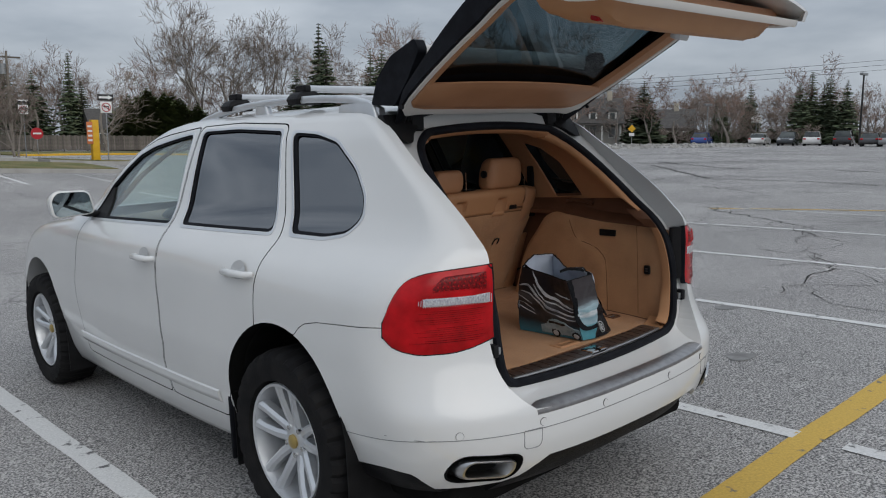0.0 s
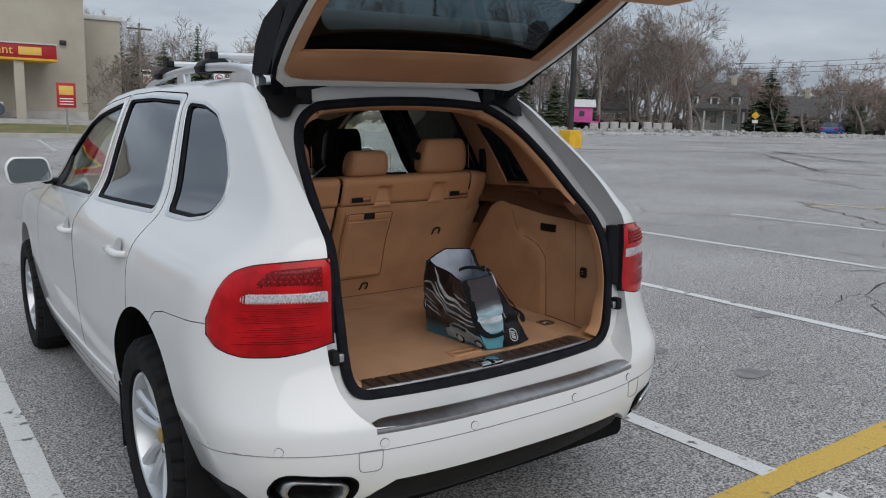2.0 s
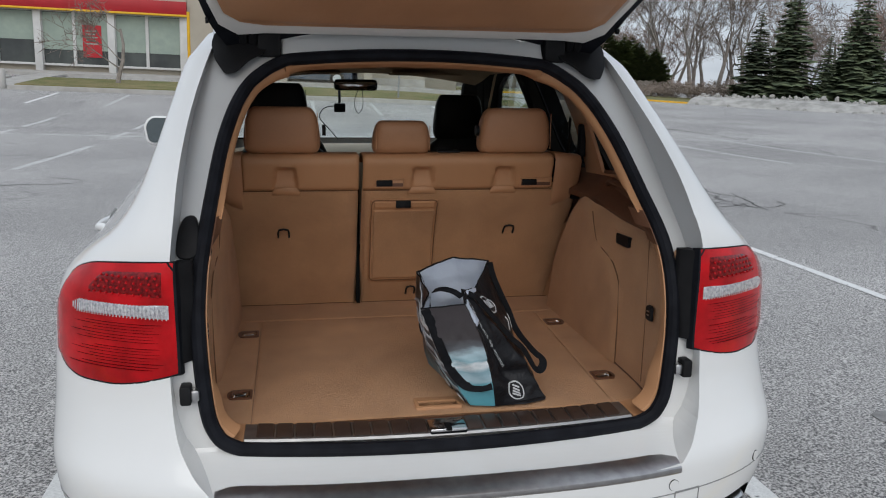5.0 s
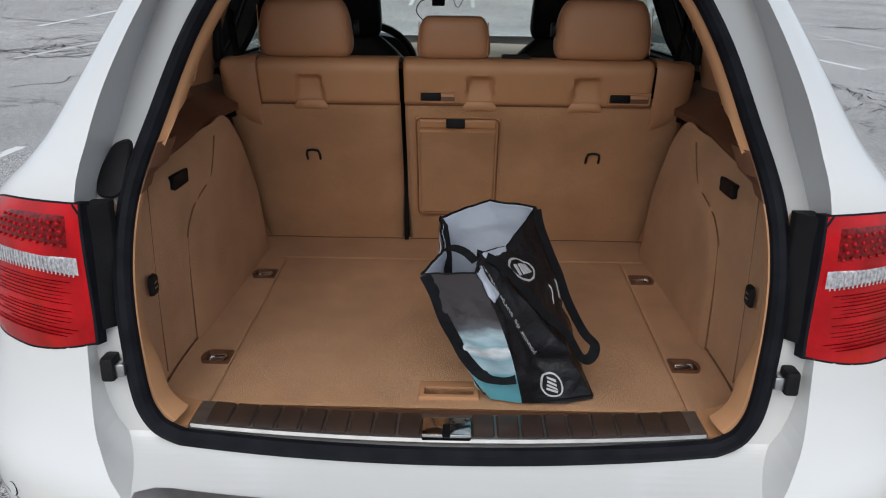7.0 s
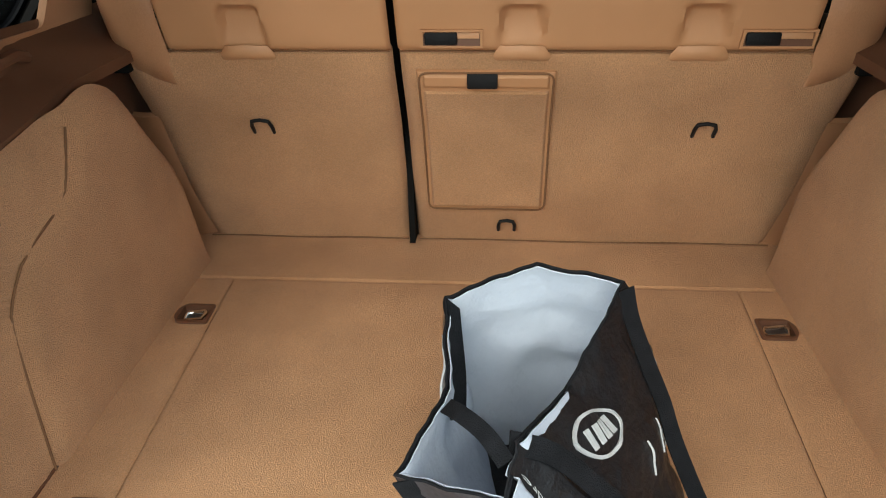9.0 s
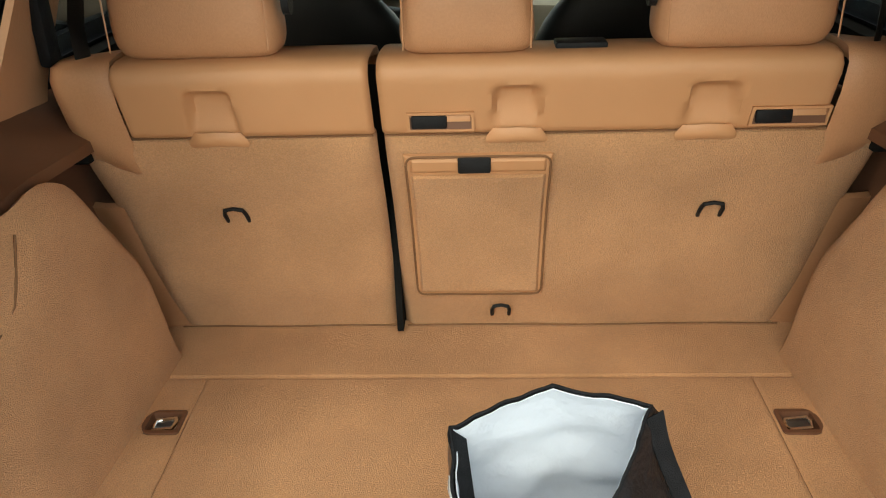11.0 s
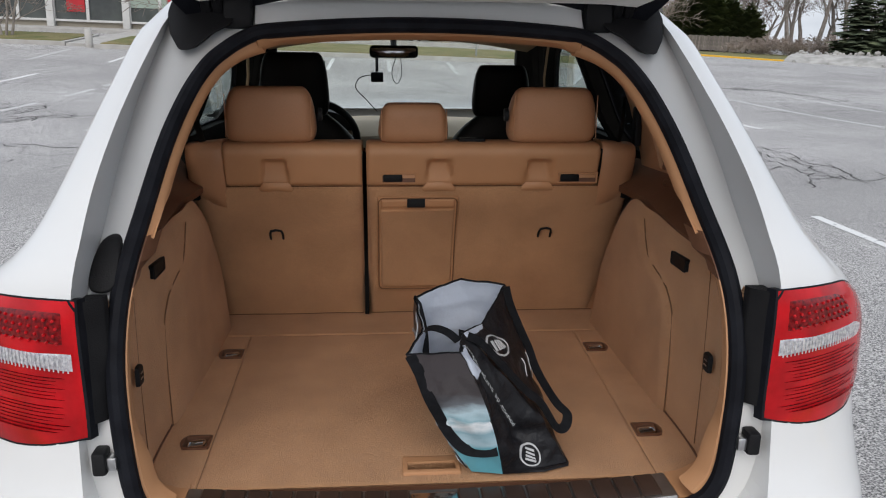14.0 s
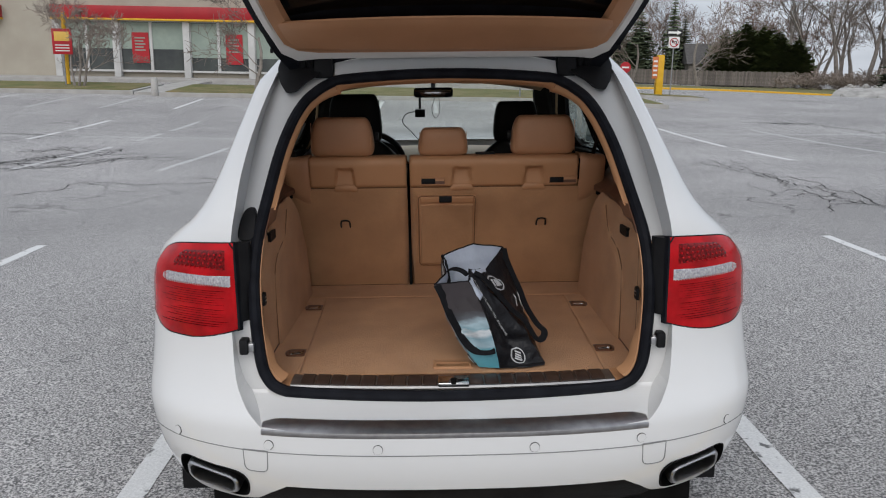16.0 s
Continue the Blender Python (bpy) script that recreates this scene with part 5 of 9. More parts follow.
# release handles
for x0, x1, xk in ((-0.091, 0.003, -0.062), (0.380, 0.486, 0.412)):
    tray_pts = [(x0, 1.131), (x1, 1.131), (x1, 1.161), (x0, 1.161)]
    m_ = cut(prism(tray_pts, 1, 0.5, 1.5), prism([(x0 + 0.004, 1.135), (x1 - 0.004, 1.135), (x1 - 0.004, 1.157), (x0 + 0.004, 1.157)], 1, 0.4, 1.6))
    m_ = cut(m_, loft([[(x0 - 0.1, seat_y(z) - 0.0115, z), (x1 + 0.1, seat_y(z) - 0.0115, z), (x1 + 0.1, seat_y(z), z), (x0 - 0.1, seat_y(z), z)] for z in (1.11, 1.13, 1.146, 1.165, 1.18)]), "INTERSECT")
    tray = part("release_tray", m_, M_tanplastic, cover_r, "tan release handle tray")
    # brown on the tan tray's floor puts the recess's shade into the colour
    part("tray_floor", box((x0 + 0.004, seat_y(1.146) - 0.0085, 1.135), (x1 - 0.004, seat_y(1.146) - 0.006, 1.157)), M_brownplastic, tray, "shaded tray floor")
    part("tray_bar", box((x0 + 0.05, seat_y(1.146) - 0.0105, 1.146), (x1 - 0.005, seat_y(1.146) - 0.008, 1.1555), 0.001), M_tanplastic, tray)
    part("release_button", box((x0 + 0.006, seat_y(1.146) - 0.014, 1.1365), (x0 + 0.056, seat_y(1.146) - 0.008, 1.156), 0.003), M_blackplastic, tray, "black release button")
# hatch in the wide backrest
def hatch_rows(x0, x1, z0, z1, off, r=0.006):
    zs = [z0, z0 + 0.002, z0 + r] + [z0 + r + (z1 - z0 - 2 * r) * k / 10 for k in range(1, 10)] + [z1 - r, z1 - 0.002, z1]
    xs = [x0, x0 + 0.002, x0 + r] + [x0 + r + (x1 - x0 - 2 * r) * k / 6 for k in range(1, 6)] + [x1 - r, x1 - 0.002, x1]
    out = []
    for z in zs:
        row = []
        for x in xs:
            d = min(x - x0, x1 - x, z - z0, z1 - z)
            row.append(on_seat(x, z, off * (0.2 if d < 0.001 else 0.75 if d < 0.004 else 1)))
        out.append(row)
    return out


part("hatch_frame", slab(hatch_rows(-0.102, 0.117, 0.797, 1.092, 0.0125), 0.012), M_tanplastic, seat_r, "tan ski hatch frame")
hatch = part("hatch_door", slab(hatch_rows(-0.094, 0.109, 0.806, 1.057, 0.0185), 0.012), M_carpet, seat_r, "tan carpeted ski hatch door")
part("hatch_strip", slab(hatch_rows(-0.094, 0.109, 1.059, 1.087, 0.0175), 0.012), M_tanplastic, hatch, "tan upper edge of the hatch")
part("hatch_latch", box((-0.022, seat_y(1.075) - 0.024, 1.064), (0.026, seat_y(1.075) - 0.01, 1.089), 0.003), M_blackplastic, hatch, "black hatch latch")


hg = [(x, seat_y(z) - 0.0135, z) for x, z in rounded([(-0.098, 0.801), (0.113, 0.801), (0.113, 0.93), (0.113, 1.0), (0.113, 1.089), (-0.098, 1.089), (-0.098, 1.0), (-0.098, 0.93)], 0.016)]
part("hatch_gap", tube(hg, 0.0018, 6, True), M_seam, hatch, "dark gap round the hatch")
for ob_, xa, xb in ((seat_l, -0.57, -0.142), (seat_r, -0.126, 0.57)):
    part("cover_seam", tube([(xa + (xb - xa) * k / 12, seat_y(1.121) + 0.0045, 1.1215) for k in range(13)], 0.0018, 6), M_seam, ob_, "dark seam below the backrest cover")


for ob_, xa, xb in ((seat_l, -0.54, -0.145), (seat_r, -0.123, 0.54)):
    part("seat_foot_gap", tube([(xa + (xb - xa) * k / 10, 1.149 + 0.002 * math.sin(k), 0.7150) for k in range(11)], 0.0016, 6), M_seam, ob_, "dark gap at the foot of the seat back")
for s in (-1, 1):
    part("floor_gap", tube([(s * (panel_x(0.30 + 0.7 * k / 14, 0.68) - 0.001), 0.30 + 0.7 * k / 14, floor_z(0.30 + 0.7 * k / 14) + 0.001) for k in range(15)], 0.0026, 6), M_brownplastic, car, "dark joint between boot floor and side panel")


def headrest(x0, x1, z0, z1, y, name, material, label, parent, depth=0.10):
    rows = []
    cx, hw = (x0 + x1) / 2, (x1 - x0) / 2
    for k in range(23):
        v = 0.5 - 0.5 * math.cos(math.pi * k / 22)
        z = z0 + (z1 - z0) * v
        f = (1 - abs(2 * v - 1) ** (3.4 if v < 0.5 else 2.7)) ** (0.36 if v < 0.5 else 0.42) if 0 < v < 1 else 0.0
        w = hw * (0.74 + 0.26 * f) * (1.01 - 0.13 * v ** 1.4)
        d = depth / 2 * (0.35 + 0.65 * f)
        ring_ = []
        for j in range(36):
            a = 2 * math.pi * j / 36
            c, sn = math.cos(a), math.sin(a)
            ring_.append((cx + w * math.copysign(abs(c) ** 0.38, c), y + 0.02 * (1 - v) + d * math.copysign(abs(sn) ** 0.6, sn), z))
        rows.append(ring_)
    ob = part(name, loft(rows), material, parent, label, smooth=60)
    for sx in (-0.45, 0.45):
        part("post", tube([(cx + sx * hw, y + 0.02, z0 - 0.03), (cx + sx * hw, y + 0.02, z0 + 0.02)], 0.006, 8), M_chrome, ob, "metal headrest post")
    pts = [(x0 + hw * 2 * 0.03 + hw * 0.02, y - depth * 0.40, z0 + (z1 - z0) * q) for q in (0.12, 0.3, 0.5, 0.7, 0.88)]
    for sx in (-1, 1):
        part("seam", tube([(cx + sx * (hw * 0.90), p[1] - 0.0035, p[2]) for p in pts], 0.0012, 5), material, ob, "stitched seam")
    return ob


hl = headrest(-0.489, -0.254, 1.238, 1.380, 0.985, "headrest", M_leather, "tan leather rear headrest", seat_l)
hc = headrest(-0.098, 0.087, 1.238, 1.340, 0.985, "headrest", M_leather, "low tan leather centre headrest", seat_r)
hr = headrest(0.240, 0.479, 1.238, 1.381, 0.985, "headrest", M_leather, "tan leather rear headrest", seat_r)
part("tilt_button", tube([(-0.25, 0.985, 1.31), (-0.240, 0.985, 1.31)], 0.017, 14), M_blackplastic, hl, "black tilt button")
part("tilt_button", tube([(0.242, 0.985, 1.31), (0.232, 0.985, 1.31)], 0.017, 14), M_blackplastic, hr, "black tilt button")
part("belt_latch", box((0.115, 0.99, 1.236), (0.185, 1.03, 1.247), 0.003), M_blackplastic, cover_r, "black belt guide")

# ---- front of the cabin ----
for s in (-1, 1):
    cx = s * 0.385
    rows = []
    for k in range(21):
        v = math.sin(math.pi / 2 * k / 20)
        z = 0.62 + (1.24 - 0.62) * v
        w = 0.245 * (1 - 0.06 * v) * (1 - (max(0, v - 0.62) / 0.38) ** 2.4 * 0.62)
        d = 0.075 * (1 - (max(0, v - 0.7) / 0.3) ** 2 * 0.7)
        rows.append([(cx + w * math.copysign(abs(math.cos(a)) ** 0.55, math.cos(a)), 1.95 - 0.16 * (v - 0.5) + 0.06 + d * math.copysign(abs(math.sin(a)) ** 0.7, math.sin(a)), z) for a in [2 * math.pi * j / 32 for j in range(32)]])
    fs = part("front_seat", loft(rows), M_blackleather, car, "black leather front seat back", smooth=60)
    headrest(cx - 0.145 if s < 0 else cx - 0.130, cx + 0.113 if s < 0 else cx + 0.088, 1.225, 1.455 if s < 0 else 1.415, 1.90, "headrest", M_blackleather, "black leather front headrest", fs, 0.09)
rows = [[(x, y, z - 0.03 * (abs(x) / 0.7) ** 2) for x in [-0.74 + 1.48 * k / 20 for k in range(21)]] for y, z in ((2.62, 0.80), (2.60, 0.98), (2.64, 1.07), (2.72, 1.115), (2.85, 1.13), (3.05, 1.13), (3.22, 1.115))]
dash = part("dashboard", slab(rows, 0.03, (0, 0.6, -1)), mat("beige_dashboard", (0.42, 0.33, 0.235), 0.6, col2=(0.36, 0.28, 0.20), scale=6, bump=0.1, bscale=500), car, "beige leather dashboard")
part("instrument_hood", loft([[(-0.37 + 0.17 * c * w, y, 1.10 + 0.09 * max(0, sn) * h) for c, sn in [(math.cos(math.pi * k / 12), math.sin(math.pi * k / 12)) for k in range(13)]] for y, w, h in ((2.60, 1.0, 1.0), (2.64, 1.05, 1.1), (2.80, 0.9, 0.7))]), M_blackleather, dash, "black instrument hood")
wc = Matrix.Translation((-0.375, 2.44, 1.075)) @ Matrix.Rotation(radians(-65), 4, "X")
sw = part("steering_wheel", tube([wc @ Vector((0.188 * math.cos(a), 0.188 * math.sin(a), 0)) for a in [2 * math.pi * k / 36 for k in range(36)]], 0.016, 10, True), M_blackleather, car, "black leather steering wheel")
part("spoke", tube([wc @ Vector((-0.18, 0, 0)), wc @ Vector((-0.06, 0, 0.03)), wc @ Vector((0.06, 0, 0.03)), wc @ Vector((0.18, 0, 0))], 0.022, 8, squash=0.4), M_blackleather, sw)
part("spoke", tube([wc @ Vector((0, 0, 0.03)), wc @ Vector((0, -0.18, 0))], 0.022, 8, squash=0.4), M_blackleather, sw)
mir = part("rear_view_mirror", loft([[(-0.02 + f * px, y, 1.453 + f * pz) for px, pz in rr(0, 0, 0.222, 0.056, 0.022)] for y, f in ((2.655, 0.9), (2.652, 1.0), (2.68, 0.98), (2.69, 0.7))]), M_blackplastic, car, "black interior rear-view mirror")
part("mirror_stalk", tube([(-0.02, 2.68, 1.46), (-0.02, 2.72, 1.50), (-0.02, 2.70, 1.535)], 0.014, 8), M_blackplastic, mir, "black mirror stalk")
part("mirror_glass", box((-0.122, 2.6495, 1.43), (0.082, 2.6525, 1.476), 0.001), M_chrome, mir, "mirror glass")
dc = part("dash_camera", box((-0.127, 2.74, 1.312), (-0.068, 2.775, 1.358), 0.006), M_blackplastic, car, "small black dash camera on the windscreen")
part("camera_mount", tube([(-0.098, 2.755, 1.36), (-0.098, 2.76, 1.40), (-0.098, 2.79, 1.45)], 0.007, 8), M_blackplastic, dc, "black camera mount")
part("camera_cable", tube(bez([(-0.12, 2.76, 1.345), (-0.18, 2.78, 1.33), (-0.20, 2.83, 1.28), (-0.15, 2.88, 1.22), (-0.10, 2.95, 1.16)], 20), 0.0025, 5), M_blackplastic, dc, "thin black camera cable")
part("mirror_cord", tube(bez([(-0.01, 2.64, 1.43), (-0.03, 2.64, 1.36), (-0.01, 2.64, 1.31), (0.015, 2.64, 1.35), (0.01, 2.64, 1.43)], 18), 0.0016, 5), M_blackplastic, mir, "dark cord hanging from the mirror")
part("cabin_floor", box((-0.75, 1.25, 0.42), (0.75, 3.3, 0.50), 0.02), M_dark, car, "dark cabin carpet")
for s in (-1, 1):
    part("sun_visor", box((s * 0.32 - 0.2, 2.26, 1.50), (s * 0.32 + 0.2, 2.42, 1.515), 0.006), M_headliner, car, "beige sun visor")
    rows = [[(s * (side_w(y, z) - 0.085 - 0.01 * q), y - 0.05 * q, z) for q in (0, 0.5, 1)] for y, z in ((2.98, 1.12), (2.85, 1.22), (2.68, 1.34), (2.48, 1.43), (2.30, 1.50), (2.15, 1.54))]
    part("front_pillar_trim", slab(rows, 0.01, (s, 0, 0)), M_headliner, car, "beige front pillar trim")

# ---- tailgate, swung up about its hinges ----
HINGE = Vector((0, 0.723, 1.592))
SWING = Matrix.Translation(HINGE) @ Matrix.Rotation(radians(-70.7), 4, "X") @ Matrix.Translation(-HINGE)


def gate_w(z): return half_frame(min(z, 1.59)) - 0.008 - 0.03 * smooth01(1.50, 1.60, z) - 0.05 * (1 - smooth01(0.65, 0.72, z))


def gate_rows(z0, z1, w0, w1, depth, nz=24, nx=24, out=None):
    """A grid over the tailgate: between two shares of its half width, at a depth behind its outer skin."""
    rows = []
    for i in range(nz + 1):
        z = z0 + (z1 - z0) * i / nz
        row = []
        for j in range(nx + 1):
            x = gate_w(z) * (w0 + (w1 - w0) * j / nx)
            row.append((x, rear_y(x, z) + (depth(x, z) if callable(depth) else depth), z))
        rows.append(row)
    return rows


def gate_part(name, bm, material, parent, label="", smooth=45):
    bmesh.ops.transform(bm, matrix=SWING, verts=bm.verts)
    return part(name, bm, material, parent, label, smooth)


def solid_between(rows_a, rows_b):
    """A closed block between two grids of the same size."""
    bm = bmesh.new()
    A = [[bm.verts.new(p) for p in r] for r in rows_a]
    B = [[bm.verts.new(p) for p in r] for r in rows_b]
    h, w = len(A), len(A[0])
    for i in range(h - 1):
        for j in range(w - 1):
            bm.faces.new((A[i][j], A[i][j + 1], A[i + 1][j + 1], A[i + 1][j]))
            bm.faces.new((B[i][j], B[i + 1][j], B[i + 1][j + 1], B[i][j + 1]))
    rim = [(i, 0) for i in range(h)] + [(h - 1, j) for j in range(1, w)] + [(i, w - 1) for i in range(h - 2, -1, -1)] + [(0, j) for j in range(w - 2, 0, -1)]
    for (a, b), (c, d) in zip(rim, rim[1:] + rim[:1]):
        bm.faces.new((A[a][b], A[c][d], B[c][d], B[a][b]))
    return bm


def gate_deep(x, z): return max(0.03, seal_y(z) - 0.030 - rear_y(x, z))


# outer skin below the glass
tailgate = gate_part("tailgate", slab(gate_rows(0.685, 1.115, -1, 1, 0.0), 0.012, (0, 1, 0)), M_paint, car, "white tailgate swung open above the boot")
# black window frame, with the glass in it
frame_bm = solid_between(gate_rows(1.10, 1.595, -1, 1, 0.002), gate_rows(1.10, 1.595, -1, 1, 0.011))
gl_out = [(x * gate_w(z), z) for x, z in ((-0.86, 1.145), (0.86, 1.145), (0.85, 1.30), (0.82, 1.37), (0.74, 1.425), (-0.74, 1.425), (-0.82, 1.37), (-0.85, 1.30))]
frame_bm = cut(frame_bm, prism(rounded(gl_out, 0.05), 1, -0.5, 1.5))
gate_part("window_surround", frame_bm, M_rubber, tailgate, "black tailgate window surround")
tg = gate_part("tailgate_glass", slab(gate_rows(1.115, 1.45, -0.93, 0.93, 0.006), 0.004, (0, 1, 0)), glass("tailgate_privacy_glass", (0.30, 0.36, 0.38), gloss=0.04), tailgate, "dark tinted tailgate glass")
tg.visible_shadow = False
# inner side: loops round the tailgate, each a way in from its edge
def gate_in(x, z): return max(seal_y(z) - 0.030, rear_y(x, z) + 0.03)


def gate_loop(d, dy):
    z0, z1 = 0.672 + d, 1.577 - d
    zs = [z0 + (z1 - z0) * k / 22 for k in range(23)]
    right = [(gate_w(z) - d, z) for z in zs]
    wb, wt = right[0][0], right[-1][0]
    base = [(-wb + 2 * wb * k / 12, z0) for k in range(1, 12)]
    top = [(wt - 2 * wt * k / 12, z1) for k in range(1, 12)]
    poly = right + top + [(-x, z) for x, z in right[::-1]] + base
    r = [0.0] * len(poly)
    for k in (0, 22, 34, 56):
        r[k] = 0.034
    for k in (0, 22, 34, 56):
        x, z = poly[k]
        poly[k] = (x * 0.99, z)
    out = []
    for k, (x, z) in enumerate(poly):
        if r[k]:
            a, b = Vector(poly[k - 1]), Vector(poly[(k + 1) % len(poly)])
            x, z = Vector((x, z)).lerp((a + b) / 2, 0.5)
        out.append((x, max(gate_in(x, z) + dy, rear_y(x, z) + 0.014), z))
    return out + out[:1]


gate_part("inner_frame", slab([gate_loop(d, dy) for d, dy in ((0.012, -0.022), (0.012, -0.004), (0.016, 0.003), (0.034, 0.003), (0.040, -0.010))], 0.005, (0, -1, 0)), mat("pale_gate_frame_paint", (0.72, 0.70, 0.67), 0.42, col2=(0.67, 0.65, 0.62), scale=4, coat=0.3), tailgate, "pale painted inner tailgate frame")
gate_part("glass_trim", slab([gate_loop(d, dy) for d, dy in ((0.038, -0.008), (0.041, 0.001), (0.060, -0.004), (0.080, -0.014), (0.086, -0.040))], 0.004, (0, -1, 0)), M_leather, tailgate, "tan trim round the tailgate glass")
# black flanks between outer skin and inner frame
for s in (-1, 1):
    rows_a = gate_rows(1.09, 1.585, s * 0.945, s * 1.008, -0.035, 20, 2)
    rows_b = gate_rows(1.09, 1.585, s * 0.945, s * 1.008, lambda x, z: gate_deep(x, z) - 0.003, 20, 2)
    fl = gate_part("gate_flank", solid_between(rows_a, rows_b), M_rubber, tailgate, "black tailgate edge")
    for z in (1.17, 1.28, 1.39, 1.50):
        x = s * (gate_w(z) + 0.001)
        p = Vector((x, rear_y(x, z) + 0.04, z))
        gate_part("flank_bolt", tube([p - Vector((s * 0.004, 0, 0)), p + Vector((s * 0.003, 0, 0))], 0.008, 10), M_blackplastic, fl)
    rows_a = gate_rows(0.675, 1.09, s * 0.955, s * 1.0, 0.012, 14, 2)
    rows_b = gate_rows(0.675, 1.09, s * 0.955, s * 1.0, lambda x, z: gate_deep(x, z) - 0.02, 14, 2)
    gate_part("gate_edge", solid_between(rows_a, rows_b), M_paint, tailgate, "white lower tailgate edge")
# roof spoiler on the outer side, above the glass, with black ends
SPOILER = [(0.700, 1.590), (0.719, 1.664), (0.62, 1.660), (0.53, 1.615), (0.462, 1.55), (0.50, 1.535), (0.60, 1.545)]
sp = gate_part("spoiler", prism(rounded(SPOILER, 0.012, 4), 0, -0.498, 0.498), M_paint, tailgate, "white roof spoiler on the tailgate")
for s in (-1, 1):
    gate_part("spoiler_end", prism(rounded(grow([(0.690, 1.545), (0.7225, 1.672), (0.62, 1.662), (0.53, 1.612), (0.44, 1.50), (0.47, 1.47), (0.58, 1.50)], 0.002), 0.014, 4), 0, *sorted((s * 0.499, s * 0.541))), M_rubber, sp, "black end of the spoiler")
# tan trims: a band by the hinges, and the large lower panel with grips and latch
def tan_panel(outline_top, outline_bot, w, nx=28, nz=12, swell=0.012):
    rows = []
    for i in range(nz + 1):
        v = i / nz
        row = []
        for j in range(nx + 1):
            q = -1 + 2 * j / nx
            z0, z1 = outline_bot(q), outline_top(q)
            z = z0 + (z1 - z0) * v
            x = q * w(z)
            e = min(1, 8 * min(v, 1 - v, (1 - abs(q)) / 2)) ** 0.5
            row.append((x, rear_y(x, z) + gate_deep(x, z) - 0.006 + swell * e, z))
        rows.append(row)
    return slab(rows, 0.008, (0, -1, 0))


gate_part("upper_trim", tan_panel(lambda q: 1.538 - 0.010 * q * q, lambda q: 1.425 - 0.018 * (1 - q * q), lambda z: gate_w(z) - 0.040), M_leather, tailgate, "tan trim above the tailgate glass")
low_trim = gate_part("lower_trim", tan_panel(lambda q: 1.075 - 0.075 * (1 - q * q) ** 0.7, lambda q: 0.735 + 0.03 * abs(q) ** 3, lambda z: gate_w(z) * 0.86, swell=0.085), M_tanplastic, tailgate, "tan lower tailgate trim panel")
def on_gate(x, z, off):
    return Vector((x, rear_y(x, z) + gate_deep(x, z) + 0.070 + off, z))


def gate_box(name, x, z, w, h, d, material, parent, label):
    p = on_gate(x, z, 0)
    return gate_part(name, box(p - Vector((w / 2, 0.02, h / 2)), p + Vector((w / 2, d, h / 2)), min(w, h, 0.02) * 0.25), material, parent, label)


gate_box("latch_recess", 0.0, 0.83, 0.15, 0.055, 0.004, M_dark, low_trim, "dark latch recess")
gate_box("gate_latch", 0.0, 0.825, 0.055, 0.04, 0.030, M_alu, low_trim, "metal tailgate latch")
for s in (-1, 1):
    gate_box("pull_recess", s * 0.24, 0.837, 0.13, 0.05, 0.003, M_dark, low_trim, "dark pull handle recess")
    gate_box("warning_reflector", s * 0.41, 0.855, 0.05, 0.03, 0.004, M_red, low_trim, "small red warning reflector")
gate_box("tailgate_lamp", 0.345, 0.825, 0.05, 0.028, 0.004, M_brownplastic, low_trim, "small brown tailgate lamp")
# hinges and gas struts' pockets on the body
for s in (-1, 1):
    part("hinge_pocket", box((min(s * 0.365, s * 0.425), 0.705, 1.515), (max(s * 0.365, s * 0.425), 0.775, 1.582), 0.006), M_blackplastic, car, "black hinge pocket")
    corner_ = rounded([(0.536, 1.578), (0.543, 1.545), (0.532, 1.505), (0.505, 1.468), (0.478, 1.474), (0.445, 1.506), (0.405, 1.526), (0.405, 1.560), (0.440, 1.580)], 0.010, 3)
    part("strut_cover", loft([[(s * x, seal_y(z) + dy, z) for x, z in corner_] for dy in (0.004, -0.022, -0.026)]), M_blackplastic, car, "black strut and hinge cover in the frame's corner")
    for x in (0.437, 0.462):
        part("hinge_arm", tube([(s * x, 0.755, 1.535), (s * x, 0.715, 1.56), (s * x, 0.70, 1.59), (s * x, 0.715, 1.615), (s * x, 0.74, 1.622)], 0.013, 8), M_blackplastic, car, "black tailgate hinge arm")
# inner white header between the hinges
rows = [[(x, 0.728 + dy, z) for x in [-0.36 + 0.72 * k / 12 for k in range(13)]] for z, dy in ((1.525, -0.012), (1.55, 0.0), (1.575, 0.012), (1.592, 0.018))]
part("header_panel", slab(rows, 0.01, (0, 1, 0)), M_paint, car, "white panel between the hinges")

# ---- roof rails, bars, mirrors, handles ----
for s in (-1, 1):
    line = bez([(s * 0.520, 2.26, 1.585), (s * 0.526, 2.14, 1.618), (s * 0.530, 1.75, 1.660), (s * 0.530, 1.30, 1.664), (s * 0.528, 1.00, 1.650), (s * 0.522, 0.84, 1.622), (s * 0.516, 0.77, 1.592)], 36)
    rows = [[(p.x + s * px * 0.9, p.y, p.z + pz) for px, pz in rr(0, 0, 0.030, 0.030, 0.011, 4)] for p in line]
    rail = part("roof_rail", loft(rows), M_silver, car, "silver roof rail", smooth=60)
    for y, length, top in ((2.08, 0.16, 1.625), (1.60, 0.10, 1.652), (0.90, 0.20, 1.628)):
        rows = [[(s * 0.527 + s * px, y + f * py, z) for px, py in rr(0, 0, 0.034, length, 0.012, 4)] for z, f in ((1.57, 1.25), (1.62, 1.08), (top, 0.9))]
        part("rail_foot", loft(rows), M_silver, rail, "silver rail foot")
